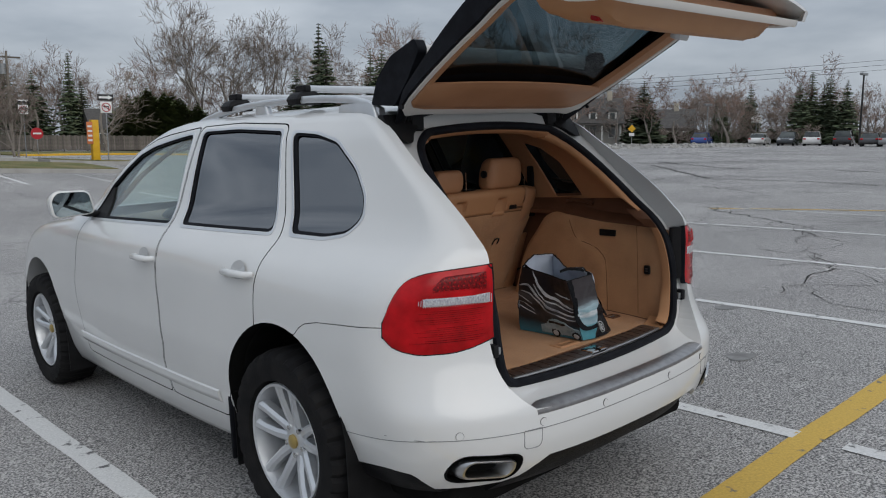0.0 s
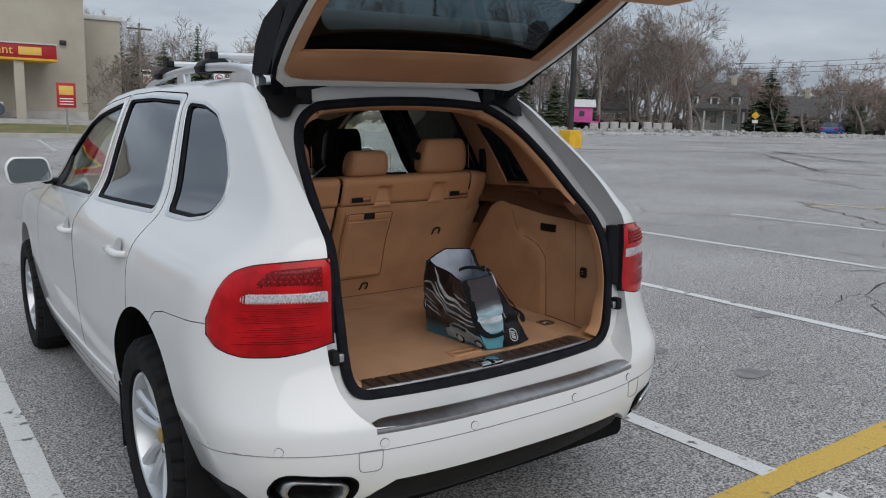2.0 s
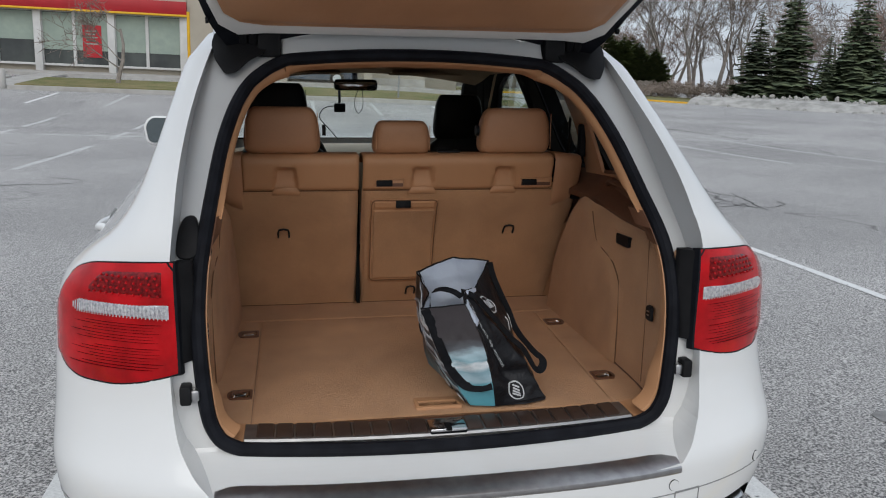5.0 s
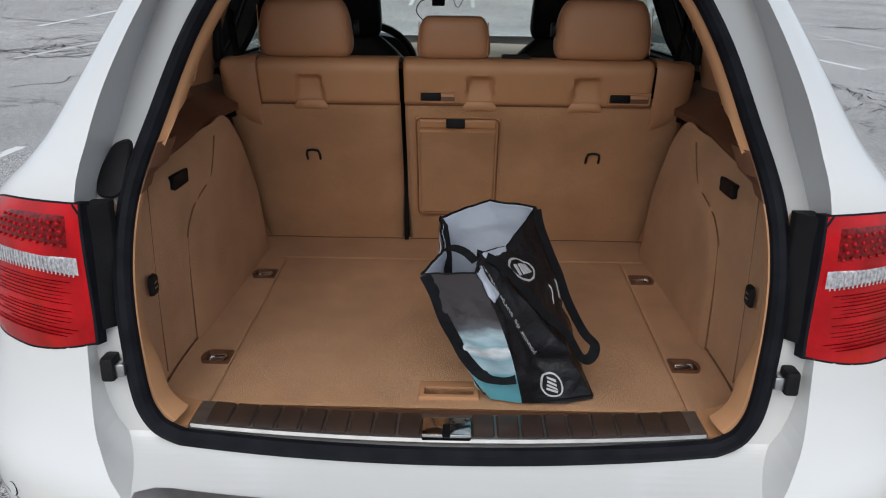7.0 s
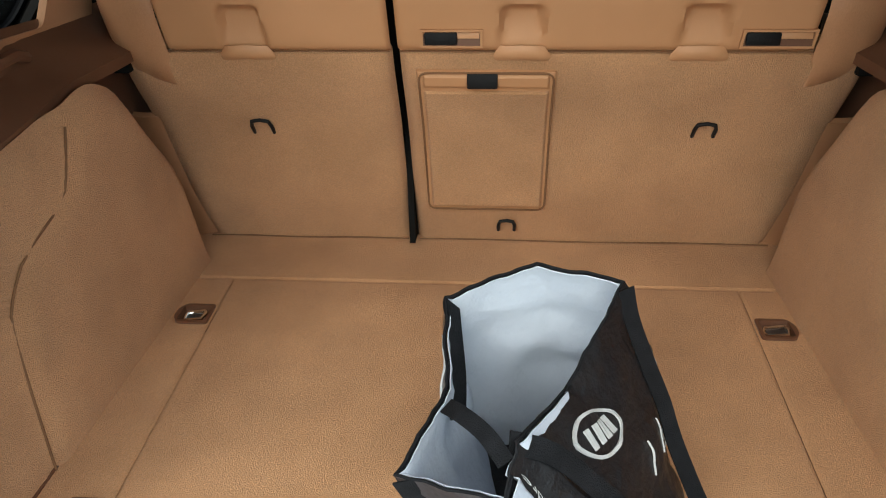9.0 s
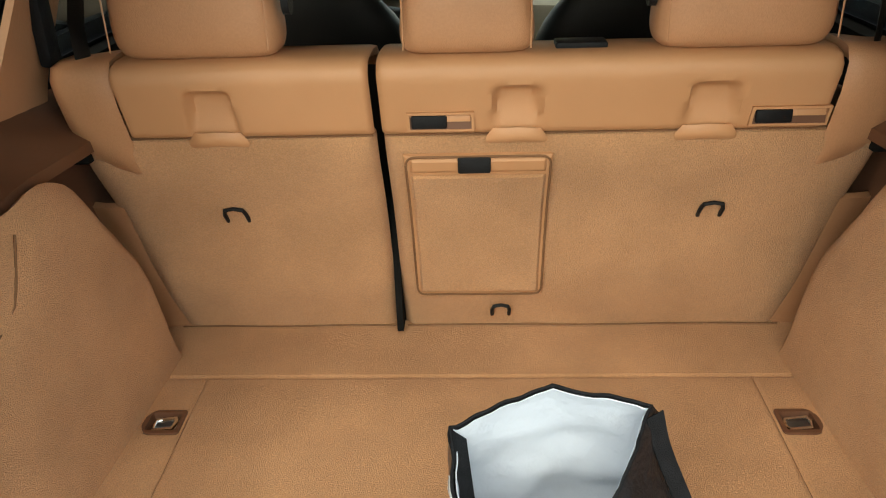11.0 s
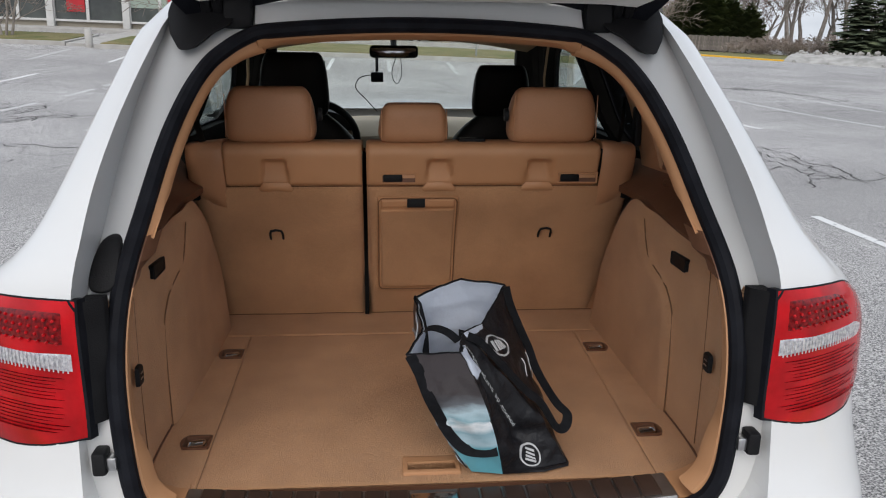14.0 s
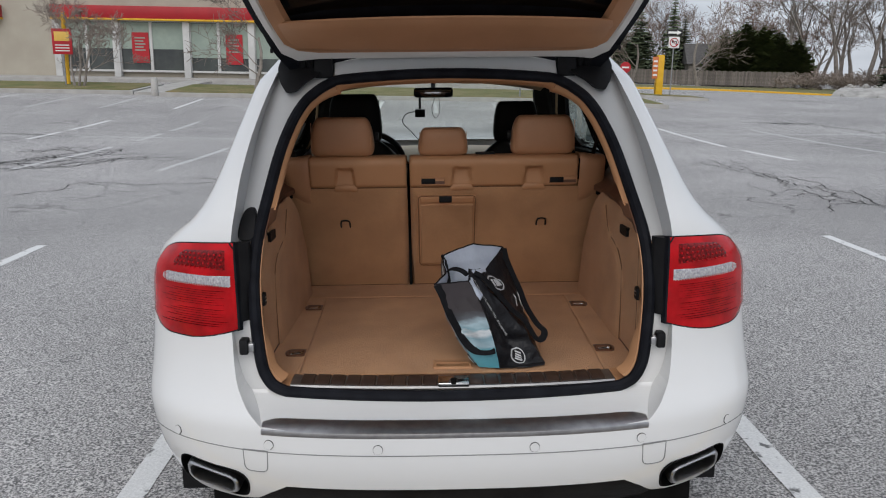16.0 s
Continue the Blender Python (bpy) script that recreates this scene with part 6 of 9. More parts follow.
for y in (1.895, 1.315):
    bar = part("cross_bar", loft([[(x, y + py, 1.711 + pz) for py, pz in rr(0, 0, 0.078, 0.027, 0.012)] for x in (-0.49, 0.49)]), M_silver, car, "silver aluminium cross bar")
    for s in (-1, 1):
        part("bar_end", loft([[(s * x, y + f * py, 1.711 + f * pz) for py, pz in rr(0, 0, 0.081, 0.030, 0.012)] for x, f in ((0.488, 1), (0.512, 1), (0.518, 0.8))]), M_blackplastic, bar, "black bar end cap")
        rows = [[(s * x + s * 0.5 * tilt_, y + py, z) for x, py in rounded([(0.56 - f, -w), (0.56 - f, w), (0.43 + f, w), (0.43 + f, -w)], 0.012, 3)] for z, w, f, tilt_ in ((1.645, 0.034, 0.0, 0.0), (1.668, 0.048, 0.0, 0.0), (1.685, 0.044, 0.012, 0.0), (1.699, 0.036, 0.03, -0.01))]
        part("bar_foot", loft(rows), M_blackplastic, bar, "black clamp foot on the rail")
for s in (-1, 1):
    rows = []
    for dy, f in ((0.085, 0.55), (0.075, 0.78), (0.045, 0.95), (0.0, 1.02), (-0.022, 1.0), (-0.026, 0.94)):
        rows.append([(s * 0.985 + f * px, 2.86 + dy + 0.05 * s * px, 1.208 + f * pz) for px, pz in rounded([(-0.115, -0.055), (0.10, -0.07), (0.115, 0.03), (0.08, 0.075), (-0.09, 0.07)] if s > 0 else [(0.115, -0.055), (-0.10, -0.07), (-0.115, 0.03), (-0.08, 0.075), (0.09, 0.07)], 0.035)])
    wing = part("wing_mirror", loft(rows), M_paint, car, "white wing mirror", smooth=50)
    # low mirror colour stands in for a dark reflection
    part("mirror_glass", loft([[(s * 0.985 + f * px, 2.86 + dy + 0.05 * s * px, 1.208 + f * pz) for px, pz in rounded([(-0.115, -0.055), (0.10, -0.07), (0.115, 0.03), (0.08, 0.075), (-0.09, 0.07)] if s > 0 else [(0.115, -0.055), (-0.10, -0.07), (-0.115, 0.03), (-0.08, 0.075), (0.09, 0.07)], 0.035)] for dy, f in ((-0.02, 0.9), (-0.0285, 0.9))]), mat("mirror_glass", (0.20, 0.235, 0.25), 0.03, 1.0), wing, "bluish mirror glass darkened for its dim reflection")
    part("mirror_arm", box((min(s * 0.80, s * 0.92), 2.84, 1.135), (max(s * 0.80, s * 0.92), 2.93, 1.165), 0.012), M_blackplastic, wing, "black mirror arm")
    for y, z in ((1.20, 0.998), (2.02, 0.992)):
        w = side_w(y, z)
        h = part("door_handle", tube([(s * (w - 0.005), y - 0.105, z + 0.002), (s * (w + 0.022), y - 0.085, z + 0.002), (s * (w + 0.028), y, z + 0.002), (s * (w + 0.022), y + 0.085, z), (s * (w - 0.005), y + 0.105, z)], [0.012, 0.014, 0.015, 0.014, 0.012], 10, squash=0.9), M_paint, car, "white door handle", smooth=60)
        bm = loft([[(s * (side_w(y, z + pz) + off), y + f * py, z + f * pz + 0.012) for py, pz in [(0.055 * math.cos(a), 0.036 * math.sin(a)) for a in [2 * math.pi * k / 24 for k in range(24)]]] for off, f in ((0.0012, 1.0), (0.0016, 0.9), (0.0016, 0.1))])
        # flat patch whose darker paint colour gives the cup its shade
        part("handle_cup", bm, M_shadedpaint, h, "shaded handle cup")
    # sill moulding along the doors
    rows = [[(s * (side_w(y, z) + o), y, z) for z, o in ((0.475, 0.001), (0.470, 0.010), (0.445, 0.013), (0.425, 0.010), (0.415, 0.001))] for y in [1.44 + 1.66 * k / 20 for k in range(21)]]
    part("sill_moulding", slab(rows, 0.01, (-s, 0, 0)), M_paint, car, "white sill moulding")
# bumper crease and towing caps
pts = []
for k in range(49):
    x = -0.895 + 1.79 * k / 48
    z = 0.541 + 0.006 * smooth01(0.45, 0.86, abs(x))
    pts.append((x, rear_y(x, z) - 0.0002, z))
part("bumper_joint", tube(pts, 0.0014, 6), M_joint, bump_ob, "dark joint line in the bumper")
for s in (-1, 1):
    run = []
    for k in range(21):
        y = 0.165 + 0.425 * k / 20
        z = 0.547 - 0.042 * smooth01(0.165, 0.62, y)
        run.append((s * (side_w(y, z) + 0.0002), y, z))
    # on the flank the grey line is drawn for the crease's shading
    part("bumper_joint", tube(run, 0.0014, 6), M_joint, bump_ob, "dark line drawn for the crease along the bumper's flank")
for s in (-1, 1):
    c = [(s * 0.534 + px, 0.510 + pz) for px, pz in rounded([(-0.032, -0.03), (0.032, -0.03), (0.034, 0.034), (-0.034, 0.034)], [0.02, 0.02, 0.002, 0.002])]
    part("towing_cap", tube([(x, rear_y(x, z) - 0.0004, z) for x, z in c], 0.0014, 5, True), M_joint, bump_ob, "outlined towing eye cap")

# ---- surroundings ----
M_stucco = mat("beige_stucco", (0.42, 0.385, 0.32), 0.9, col2=(0.37, 0.335, 0.275), scale=0.8, bump=0.3, bscale=90, fine=0.06, fscale=60)
M_cap = mat("pale_metal_capping", (0.55, 0.55, 0.54), 0.5, col2=(0.48, 0.48, 0.47), scale=2)
M_fascia = mat("red_fascia", (0.38, 0.012, 0.018), 0.45, col2=(0.33, 0.01, 0.015), scale=1.5)
M_yellow = mat("yellow_paint", (0.72, 0.42, 0.02), 0.5, col2=(0.62, 0.34, 0.015), scale=3, fine=0.05, fscale=40)
M_concrete = mat("grey_concrete", (0.42, 0.41, 0.39), 0.9, col2=(0.33, 0.32, 0.30), scale=2.5, bump=0.3, bscale=60, fine=0.08, fscale=90)
M_grass = mat("spring_grass", (0.10, 0.115, 0.03), 0.95, col2=(0.20, 0.165, 0.075), scale=1.1, bump=0.8, bscale=30, fine=0.35, fscale=25)
M_winglass = mat("dark_shop_window", (0.03, 0.035, 0.035), 0.08, col2=(0.07, 0.08, 0.075), scale=0.7, spec=0.9)
M_blind = mat("pale_green_blind", (0.30, 0.36, 0.31), 0.8, col2=(0.26, 0.32, 0.28), scale=3)
M_white = mat("white_paint", (0.75, 0.75, 0.73), 0.6, col2=(0.68, 0.68, 0.66), scale=2)
M_blackpaint = mat("black_paint", (0.015, 0.015, 0.016), 0.5, col2=(0.03, 0.028, 0.027), scale=4)
M_greypost = mat("galvanised_steel", (0.33, 0.34, 0.35), 0.5, 0.6, col2=(0.25, 0.26, 0.27), scale=12)
M_signred = mat("sign_red", (0.42, 0.012, 0.02), 0.5, col2=(0.38, 0.012, 0.02), scale=5)
M_wood = mat("weathered_grey_wood", (0.20, 0.175, 0.15), 0.9, col2=(0.13, 0.115, 0.10), scale=3, bump=0.4, bscale=40, vary=0.25)
M_bark = mat("grey_brown_bark", (0.235, 0.21, 0.188), 0.95, col2=(0.155, 0.136, 0.12), scale=3, bump=0.6, bscale=20, vary=0.25)
M_twig = mat("bare_twigs", (0.265, 0.22, 0.19), 0.95, col2=(0.185, 0.152, 0.13), scale=1.5, vary=0.25)
M_redtwig = mat("budding_reddish_twigs", (0.25, 0.168, 0.138), 0.95, col2=(0.18, 0.125, 0.102), scale=1.5, vary=0.2)
M_needle = mat("dark_spruce_needles", (0.066, 0.096, 0.058), 0.9, col2=(0.115, 0.135, 0.07), scale=2.2, vary=0.3)
M_cedar = mat("cedar_foliage", (0.06, 0.085, 0.03), 0.9, col2=(0.10, 0.115, 0.042), scale=2.0, vary=0.25)
M_rock = mat("grey_rubble_stone", (0.40, 0.39, 0.37), 0.95, col2=(0.24, 0.235, 0.22), scale=1.2, bump=0.5, bscale=15)
M_shingle = mat("dark_roof_shingles", (0.11, 0.105, 0.10), 0.9, col2=(0.075, 0.07, 0.068), scale=3, bump=0.3, bscale=20)
M_pink = mat("pink_painted_wood", (0.55, 0.09, 0.30), 0.7, col2=(0.48, 0.075, 0.26), scale=3)


def ground_at(x, y): return Vector((x, y, height(x, y)))


def slab_on_ground(name, outline, top, material, label, category, depth=0.3, kind="structure"):
    """A kerbed or grassed island: an outline in x, y that stands over the terrain."""
    bm = bmesh.new()
    n = len(outline)
    a = [bm.verts.new((x, y, height(x, y) + top)) for x, y in outline]
    b = [bm.verts.new((x, y, height(x, y) - depth)) for x, y in outline]
    for k in range(n):
        bm.faces.new((a[k], a[(k + 1) % n], b[(k + 1) % n], b[k]))
    bm.faces.new(a)
    bm.faces.new(b[::-1])
    bmesh.ops.triangulate(bm, faces=[f for f in bm.faces if len(f.verts) > 4])
    return thing(name, bm, material, Matrix(), label, category, kind=kind, smooth=30)


def outline_of(x0, y0, x1, y1, step=2.0):
    nx, ny = max(1, int(abs(x1 - x0) / step)), max(1, int(abs(y1 - y0) / step))
    return [(x0 + (x1 - x0) * k / nx, y0) for k in range(nx)] + [(x1, y0 + (y1 - y0) * k / ny) for k in range(ny)] + [(x1 + (x0 - x1) * k / nx, y1) for k in range(nx)] + [(x0, y1 + (y0 - y1) * k / ny) for k in range(ny)]


def island(x0, y0, x1, y1):
    slab_on_ground("kerb", outline_of(x0, y0, x1, y1), 0.15, M_concrete, "pale concrete kerb round a grass strip", "kerb")
    slab_on_ground("grass", outline_of(x0 + 0.18, y0 + 0.18, x1 - 0.18, y1 - 0.18), 0.18, M_grass, "thin spring grass strip", "grass", kind="stuff")


island(-34, 29.4, -11.3, 33.2)
island(-10.1, 28.8, 9.3, 33.0)
island(9.0, 36.6, 13.6, 39.2)
slab_on_ground("kerb", outline_of(14.5, 60.0, 34.0, 62.5), 0.12, M_yellow, "yellow painted kerb beyond the lot", "kerb")
slab_on_ground("grass", outline_of(14.8, 61, 46.0, 92), 0.10, M_grass, "thin grass before the fence", "grass", kind="stuff")
slab_on_ground("grass", outline_of(-40, 66, 14.0, 140, 6), 0.06, M_grass, "grass beyond the road", "grass", kind="stuff")
slab_on_ground("pavement", outline_of(-34, 36.6, 8.5, 41.0), 0.14, M_concrete, "concrete walk along the bank", "pavement")
slab_on_ground("pavement", outline_of(-11.25, 29.4, -10.15, 36.6, 1.0), 0.10, M_concrete, "concrete footpath between grass strips", "pavement")

# the bank: stucco walls, shop windows under a red fascia, drive-through canopy
BZ = 0.60
bank = root("bank_building", Matrix.Translation((0, 40.0, 0)), "beige stucco bank building with a red and yellow fascia", "building")
part("wall", box((-34, 0.35, -0.5), (-5.45, 12, 6.35)), M_stucco, bank, "beige stucco wall")
part("wall", box((-34, 0.0, 4.23), (-5.45, 0.36, 6.35)), M_stucco, bank, "beige stucco upper wall")
part("wall", box((-34, 0.0, -0.5), (-18.75, 0.36, 4.23)), M_stucco, bank, "beige stucco wall")
part("wall", box((-5.44, 0.05, -0.5), (6.32, 12.5, 6.40)), M_stucco, bank, "tall beige stucco wall")
part("roof_capping", box((-34.1, -0.12, 6.35), (-5.45, 12.2, 6.62), 0.03), M_cap, bank, "pale metal roof capping")
part("roof_capping", box((-5.6, -0.10, 6.40), (6.45, 12.6, 6.68), 0.03), M_cap, bank, "pale metal roof capping")
part("wall", box((6.33, 3.0, -0.5), (8.6, 12, 5.7)), M_stucco, bank, "lower beige rear wall")
part("roof_capping", box((6.33, 2.9, 5.7), (8.75, 12.2, 5.95), 0.03), M_cap, bank, "pale metal roof capping")
part("base_course", box((-5.43, 0.0, -0.4), (6.33, 0.06, 1.05), 0.01), M_concrete, bank, "grey concrete base course")
fas = part("fascia", box((-18.8, -0.30, 3.62), (-5.42, 0.02, 4.22), 0.01), M_fascia, bank, "red fascia band")
part("yellow_band", box((-18.82, -0.32, 3.53), (-5.41, 0.02, 3.62), 0.005), M_yellow, fas, "yellow band under the fascia")
fas2 = part("fascia", box((-34, -0.6, 3.55), (-21.3, -0.02, 4.15), 0.01), M_fascia, bank, "red fascia band over the entrance")
part("yellow_band", box((-34, -0.62, 3.46), (-21.28, -0.02, 3.55), 0.005), M_yellow, fas2, "yellow band under the fascia")
cols_x = [-18.7, -15.75, -12.2, -8.92, -5.6]
for x in cols_x:
    part("column", box((x - 0.17, -0.05, -0.3), (x + 0.17, 0.34, 3.6), 0.02), M_cap, bank, "pale window column")
for a, b in zip(cols_x, cols_x[1:]):
    m_ = (a + b) / 2 - 0.05
    for p, q in ((a + 0.17, m_ - 0.04), (m_ + 0.04, b - 0.17)):
        w = part("shop_window", box((p, 0.20, 1.08), (q, 0.24, 3.5)), M_winglass, bank, "dark shop window")
        part("blind", box((p + 0.03, 0.165, 2.15 if q < -12 else 1.75), (q - 0.03, 0.185, 3.45)), M_blind, w, "pale green roller blind")
        part("window_frame", cut(box((p - 0.04, 0.10, 1.0), (q + 0.04, 0.26, 3.58)), box((p + 0.03, 0.0, 1.10), (q - 0.03, 0.4, 3.48))), M_cap, w, "pale window frame")
for x0, z0 in ((-15.0, 1.46), (-10.25, 1.44)):
    po = part("window_poster", box((x0, 0.13, z0), (x0 + 0.85, 0.15, z0 + 1.5)), M_signred, bank, "red window poster")
    for k in range(5):
        part("poster_line", box((x0 + 0.15, 0.122, z0 + 1.2 - 0.15 * k), (x0 + 0.68 - 0.1 * (k % 2), 0.128, z0 + 1.26 - 0.15 * k)), M_blind, po)
# drive-through
can = part("drive_through_canopy", box((-2.28, -2.6, 3.33), (4.65, 0.05, 3.92), 0.01), M_fascia, bank, "red drive-through canopy")
part("yellow_band", box((-2.30, -2.62, 3.23), (4.67, 0.05, 3.33), 0.005), M_yellow, can, "yellow canopy edge")
part("canopy_top", box((-2.32, -2.64, 3.92), (4.69, 0.05, 3.98), 0.005), M_cap, can, "pale canopy capping")
for x in (-0.85, 3.15):
    part("canopy_column", box((x - 0.2, -2.5, -0.1), (x + 0.2, -2.1, 3.25), 0.02), M_stucco, bank, "beige canopy column")
part("teller_window", box((0.2, -0.02, 1.75), (2.1, 0.06, 2.65), 0.02), M_cap, bank, "pale framed drive-through window")
part("teller_glass", box((0.4, -0.03, 2.2), (1.9, 0.0, 2.5)), M_winglass, bank, "dark drive-through glass")
for x in (-3.86, 5.35):
    part("wall_lamp", box((x - 0.14, -0.12, 4.15), (x + 0.14, 0.06, 4.35), 0.02), M_blackpaint, bank, "small dark wall lamp")


def lettering(name, text, size, m, material, parent, label):
    cu = bpy.data.curves.new(name, "FONT")
    cu.body, cu.size, cu.extrude, cu.align_x = text, size, 0.006 * size / 0.3, "LEFT"
    tmp = new(name, cu)
    me = bpy.data.meshes.new_from_object(tmp.evaluated_get(bpy.context.evaluated_depsgraph_get()))
    bpy.data.objects.remove(tmp)
    bpy.data.curves.remove(cu)
    ob = new(name, me)
    ob.data.materials.clear()
    ob.data.materials.append(material)
    ob.parent = parent
    ob.matrix_local = m
    ob["label"] = label
    return ob


M_letter = mat("yellow_letters", (0.75, 0.48, 0.10), 0.5, col2=(0.7, 0.44, 0.09), scale=5)
for word, wx in (("Service", -0.85), ("au", 0.98), ("volant", 1.66)):
    lettering("canopy_word", word, 0.52, pose(wx, -2.615, 3.48, 90), M_letter, can, "yellow lettering on the canopy")
part("logo_bar", box((3.15, -2.618, 3.46), (4.05, -2.60, 3.80), 0.01), M_letter, can, "plain yellow logo shape")


def sign_panel(x, y, z0, z1, w, group=""):
    g = ground_at(x, y)
    r = root("bank_sign", Matrix.Translation(g), "red sign panel with a yellow emblem on a thin post", "sign", group)
    part("post", tube([(0, 0.03, -0.1), (0, 0.03, z1 - g.z)], 0.035, 8), M_greypost, r, "grey sign post")
    p = part("panel", box((-w / 2, -0.02, z0 - g.z), (w / 2, 0.02, z1 - g.z), 0.01), M_signred, r, "red sign panel")
    h = z1 - z0
    part("emblem", box((-w * 0.38, -0.026, z1 - g.z - 0.48 * h), (w * 0.38, -0.018, z1 - g.z - 0.12 * h), 0.004), M_letter, p, "plain yellow emblem")
    for k in range(3):
        part("writing_bar", box((-w * 0.36, -0.025, z0 - g.z + (0.12 + 0.11 * k) * h), (w * 0.36, -0.019, z0 - g.z + (0.16 + 0.11 * k) * h)), M_white, p)


sign_panel(3.6, 29.3, 1.30, 2.16, 0.62, "bank signs")
sign_panel(-14.6, 31.2, 1.75, 2.75, 0.78, "bank signs")
yp = ground_at(-14.75, 31.8)
thing("yellow_post", tube([(0, 0, -0.1), (0, 0, 3.0)], 0.09, 10), M_yellow, Matrix.Translation(yp), "tall yellow steel clearance post", "post")
thing("yellow_post", tube([(0, 0, -0.1), (0, 0, 3.1)], 0.07, 10), M_yellow, Matrix.Translation(ground_at(-5.2, 38.6)), "tall yellow steel clearance post", "post")
thing("bollard", tube([(0, 0, -0.1), (0, 0, 0.62), (0, 0, 0.68)], [0.13, 0.13, 0.09], 12), M_concrete, Matrix.Translation(ground_at(-10.35, 29.1)), "short grey concrete bollard", "bollard")

# entrance posts and traffic signs
def rounded_box_post(x, y):
    r = root("yellow_post", Matrix.Translation(ground_at(x, y)), "thick yellow post with a small red notice", "post")
    part("column", box((-0.17, -0.17, -0.1), (0.17, 0.17, 2.1), 0.03), M_yellow, r, "thick yellow column")
    part("foot", box((-0.32, -0.3, -0.1), (0.32, 0.3, 0.14), 0.03), M_yellow, r, "yellow footing")
    n = part("notice", box((-0.42, -0.19, 0.95), (-0.14, -0.17, 2.0), 0.005), mat("orange_notice", (0.55, 0.16, 0.05), 0.5), r, "orange notice panel")
    for k in range(4):
        part("writing_bar", box((-0.38, -0.20, 1.08 + 0.22 * k), (-0.18, -0.188, 1.17 + 0.22 * k)), M_white, n)


rounded_box_post(11.6, 38.3)


def traffic_sign(x, y, z_arrow, z_turn, s=1.0):
    g = ground_at(x, y)
    r = root("traffic_sign", Matrix.Translation(g), "one-way arrow over a no-left-turn sign on a steel post", "sign", "entrance signs")
    part("post", tube([(0, 0.03, -0.1), (0, 0.03, z_arrow - g.z + 0.12)], 0.03, 8), M_greypost, r, "thin steel post")
    a = z_arrow - g.z
    pl = part("arrow_plate", box((-0.38 * s, -0.012, a - 0.15 * s), (0.38 * s, 0.012, a + 0.15 * s), 0.01), M_blackpaint, r, "black one-way plate")
    arrow = [(-0.32, -0.05), (0.12, -0.05), (0.12, -0.11), (0.33, 0.0), (0.12, 0.11), (0.12, 0.05), (-0.32, 0.05)]
    part("arrow", prism([(x_ * s, a + z_ * s) for x_, z_ in arrow], 1, -0.018, -0.012), M_white, pl, "white arrow")
    b = z_turn - g.z
    pw = part("turn_plate", box((-0.27 * s, -0.012, b - 0.27 * s), (0.27 * s, 0.012, b + 0.27 * s), 0.01), M_white, r, "white no-left-turn plate")
    part("ring", tube([(0.20 * s * math.cos(t), -0.016, b + 0.20 * s * math.sin(t)) for t in [2 * math.pi * k / 24 for k in range(24)]], 0.02 * s, 6, True), M_signred, pw, "red ring")
    part("turn_arrow", prism([(px * s, b + pz * s) for px, pz in ((0.09, -0.13), (0.13, -0.13), (0.13, 0.06), (-0.04, 0.06), (-0.04, 0.12), (-0.14, 0.035), (-0.04, -0.05), (-0.04, 0.015), (0.09, 0.015))], 1, -0.018, -0.012), M_blackpaint, pw, "black left arrow")
    part("bar", tube([(-0.14 * s, -0.02, b + 0.14 * s), (0.14 * s, -0.02, b - 0.14 * s)], 0.018 * s, 6), M_signred, pw, "red bar")


traffic_sign(12.15, 38.1, 3.35, 2.88)
traffic_sign(12.0, 51.0, 3.65, 3.10)
g = ground_at(15.4, 60.5)
r = root("no_entry_sign", Matrix.Translation(g), "round red no-entry sign on a post", "sign")
part("post", tube([(0, 0.02, -0.1), (0, 0.02, 1.7)], 0.03, 6), M_greypost, r)
disc = part("disc", tube([(0, 0.0, 1.6), (0, -0.02, 1.6)], 0.42, 20), M_signred, r, "red disc")
part("bar", box((-0.28, -0.03, 1.54), (0.28, -0.018, 1.66)), M_white, disc, "white bar")

# lamp post on its yellow base, far poles, wires
g = ground_at(23.5, 24.6)
r = root("lamp_post", Matrix.Translation(g), "black steel lamp post on a square yellow concrete base", "lamp post")
part("base", loft([[(-w, -w, z), (w, -w, z), (w, w, z), (-w, w, z)] for w, z in ((0.40, -0.2), (0.37, 0.52), (0.34, 0.76), (0.30, 0.78))]), M_yellow, r, "scuffed yellow concrete base")
part("pole", tube([(0, 0, 0.8), (0, 0, 9.5)], [0.14, 0.10], 10), M_blackpaint, r, "black steel pole")
part("lamp_head", box((-0.9, -0.25, 9.4), (0.9, 0.25, 9.6), 0.03), M_blackpaint, r, "black lamp heads")


def pole(x, y, h, name, label, arm=True, material=None, rad=0.14):
    r = root(name, Matrix.Translation(ground_at(x, y)), label, "pole")
    part("shaft", tube([(0, 0, -0.2), (0, 0, h)], [rad, rad * 0.7], 8), material or M_wood, r, "tapered shaft")
    if arm:
        part("cross_arm", box((-1.1, -0.06, h - 0.6), (1.1, 0.06, h - 0.45)), M_wood, r, "wooden cross arm")
        part("transformer", tube([(-0.35, 0, h - 2.0), (-0.35, 0, h - 1.1)], 0.25, 12), M_greypost, r, "grey transformer")
    else:
        part("lamp_head", box((-0.8, -0.2, h - 0.3), (0.8, 0.2, h), 0.04), M_greypost, r, "grey lamp head")


pole(17.8, 75.9, 8.9, "utility_pole", "grey wooden utility pole with a transformer")
pole(58.5, 66.5, 6.6, "utility_pole", "thin pale wooden utility pole", arm=False)
pole(100.5, 35.1, 8.6, "flood_light_pole", "tall dark flood light pole", arm=False, material=M_blackpaint)
pole(92.0, 50.5, 5.2, "street_lamp", "grey street lamp beside the road", arm=False, material=M_greypost, rad=0.1)
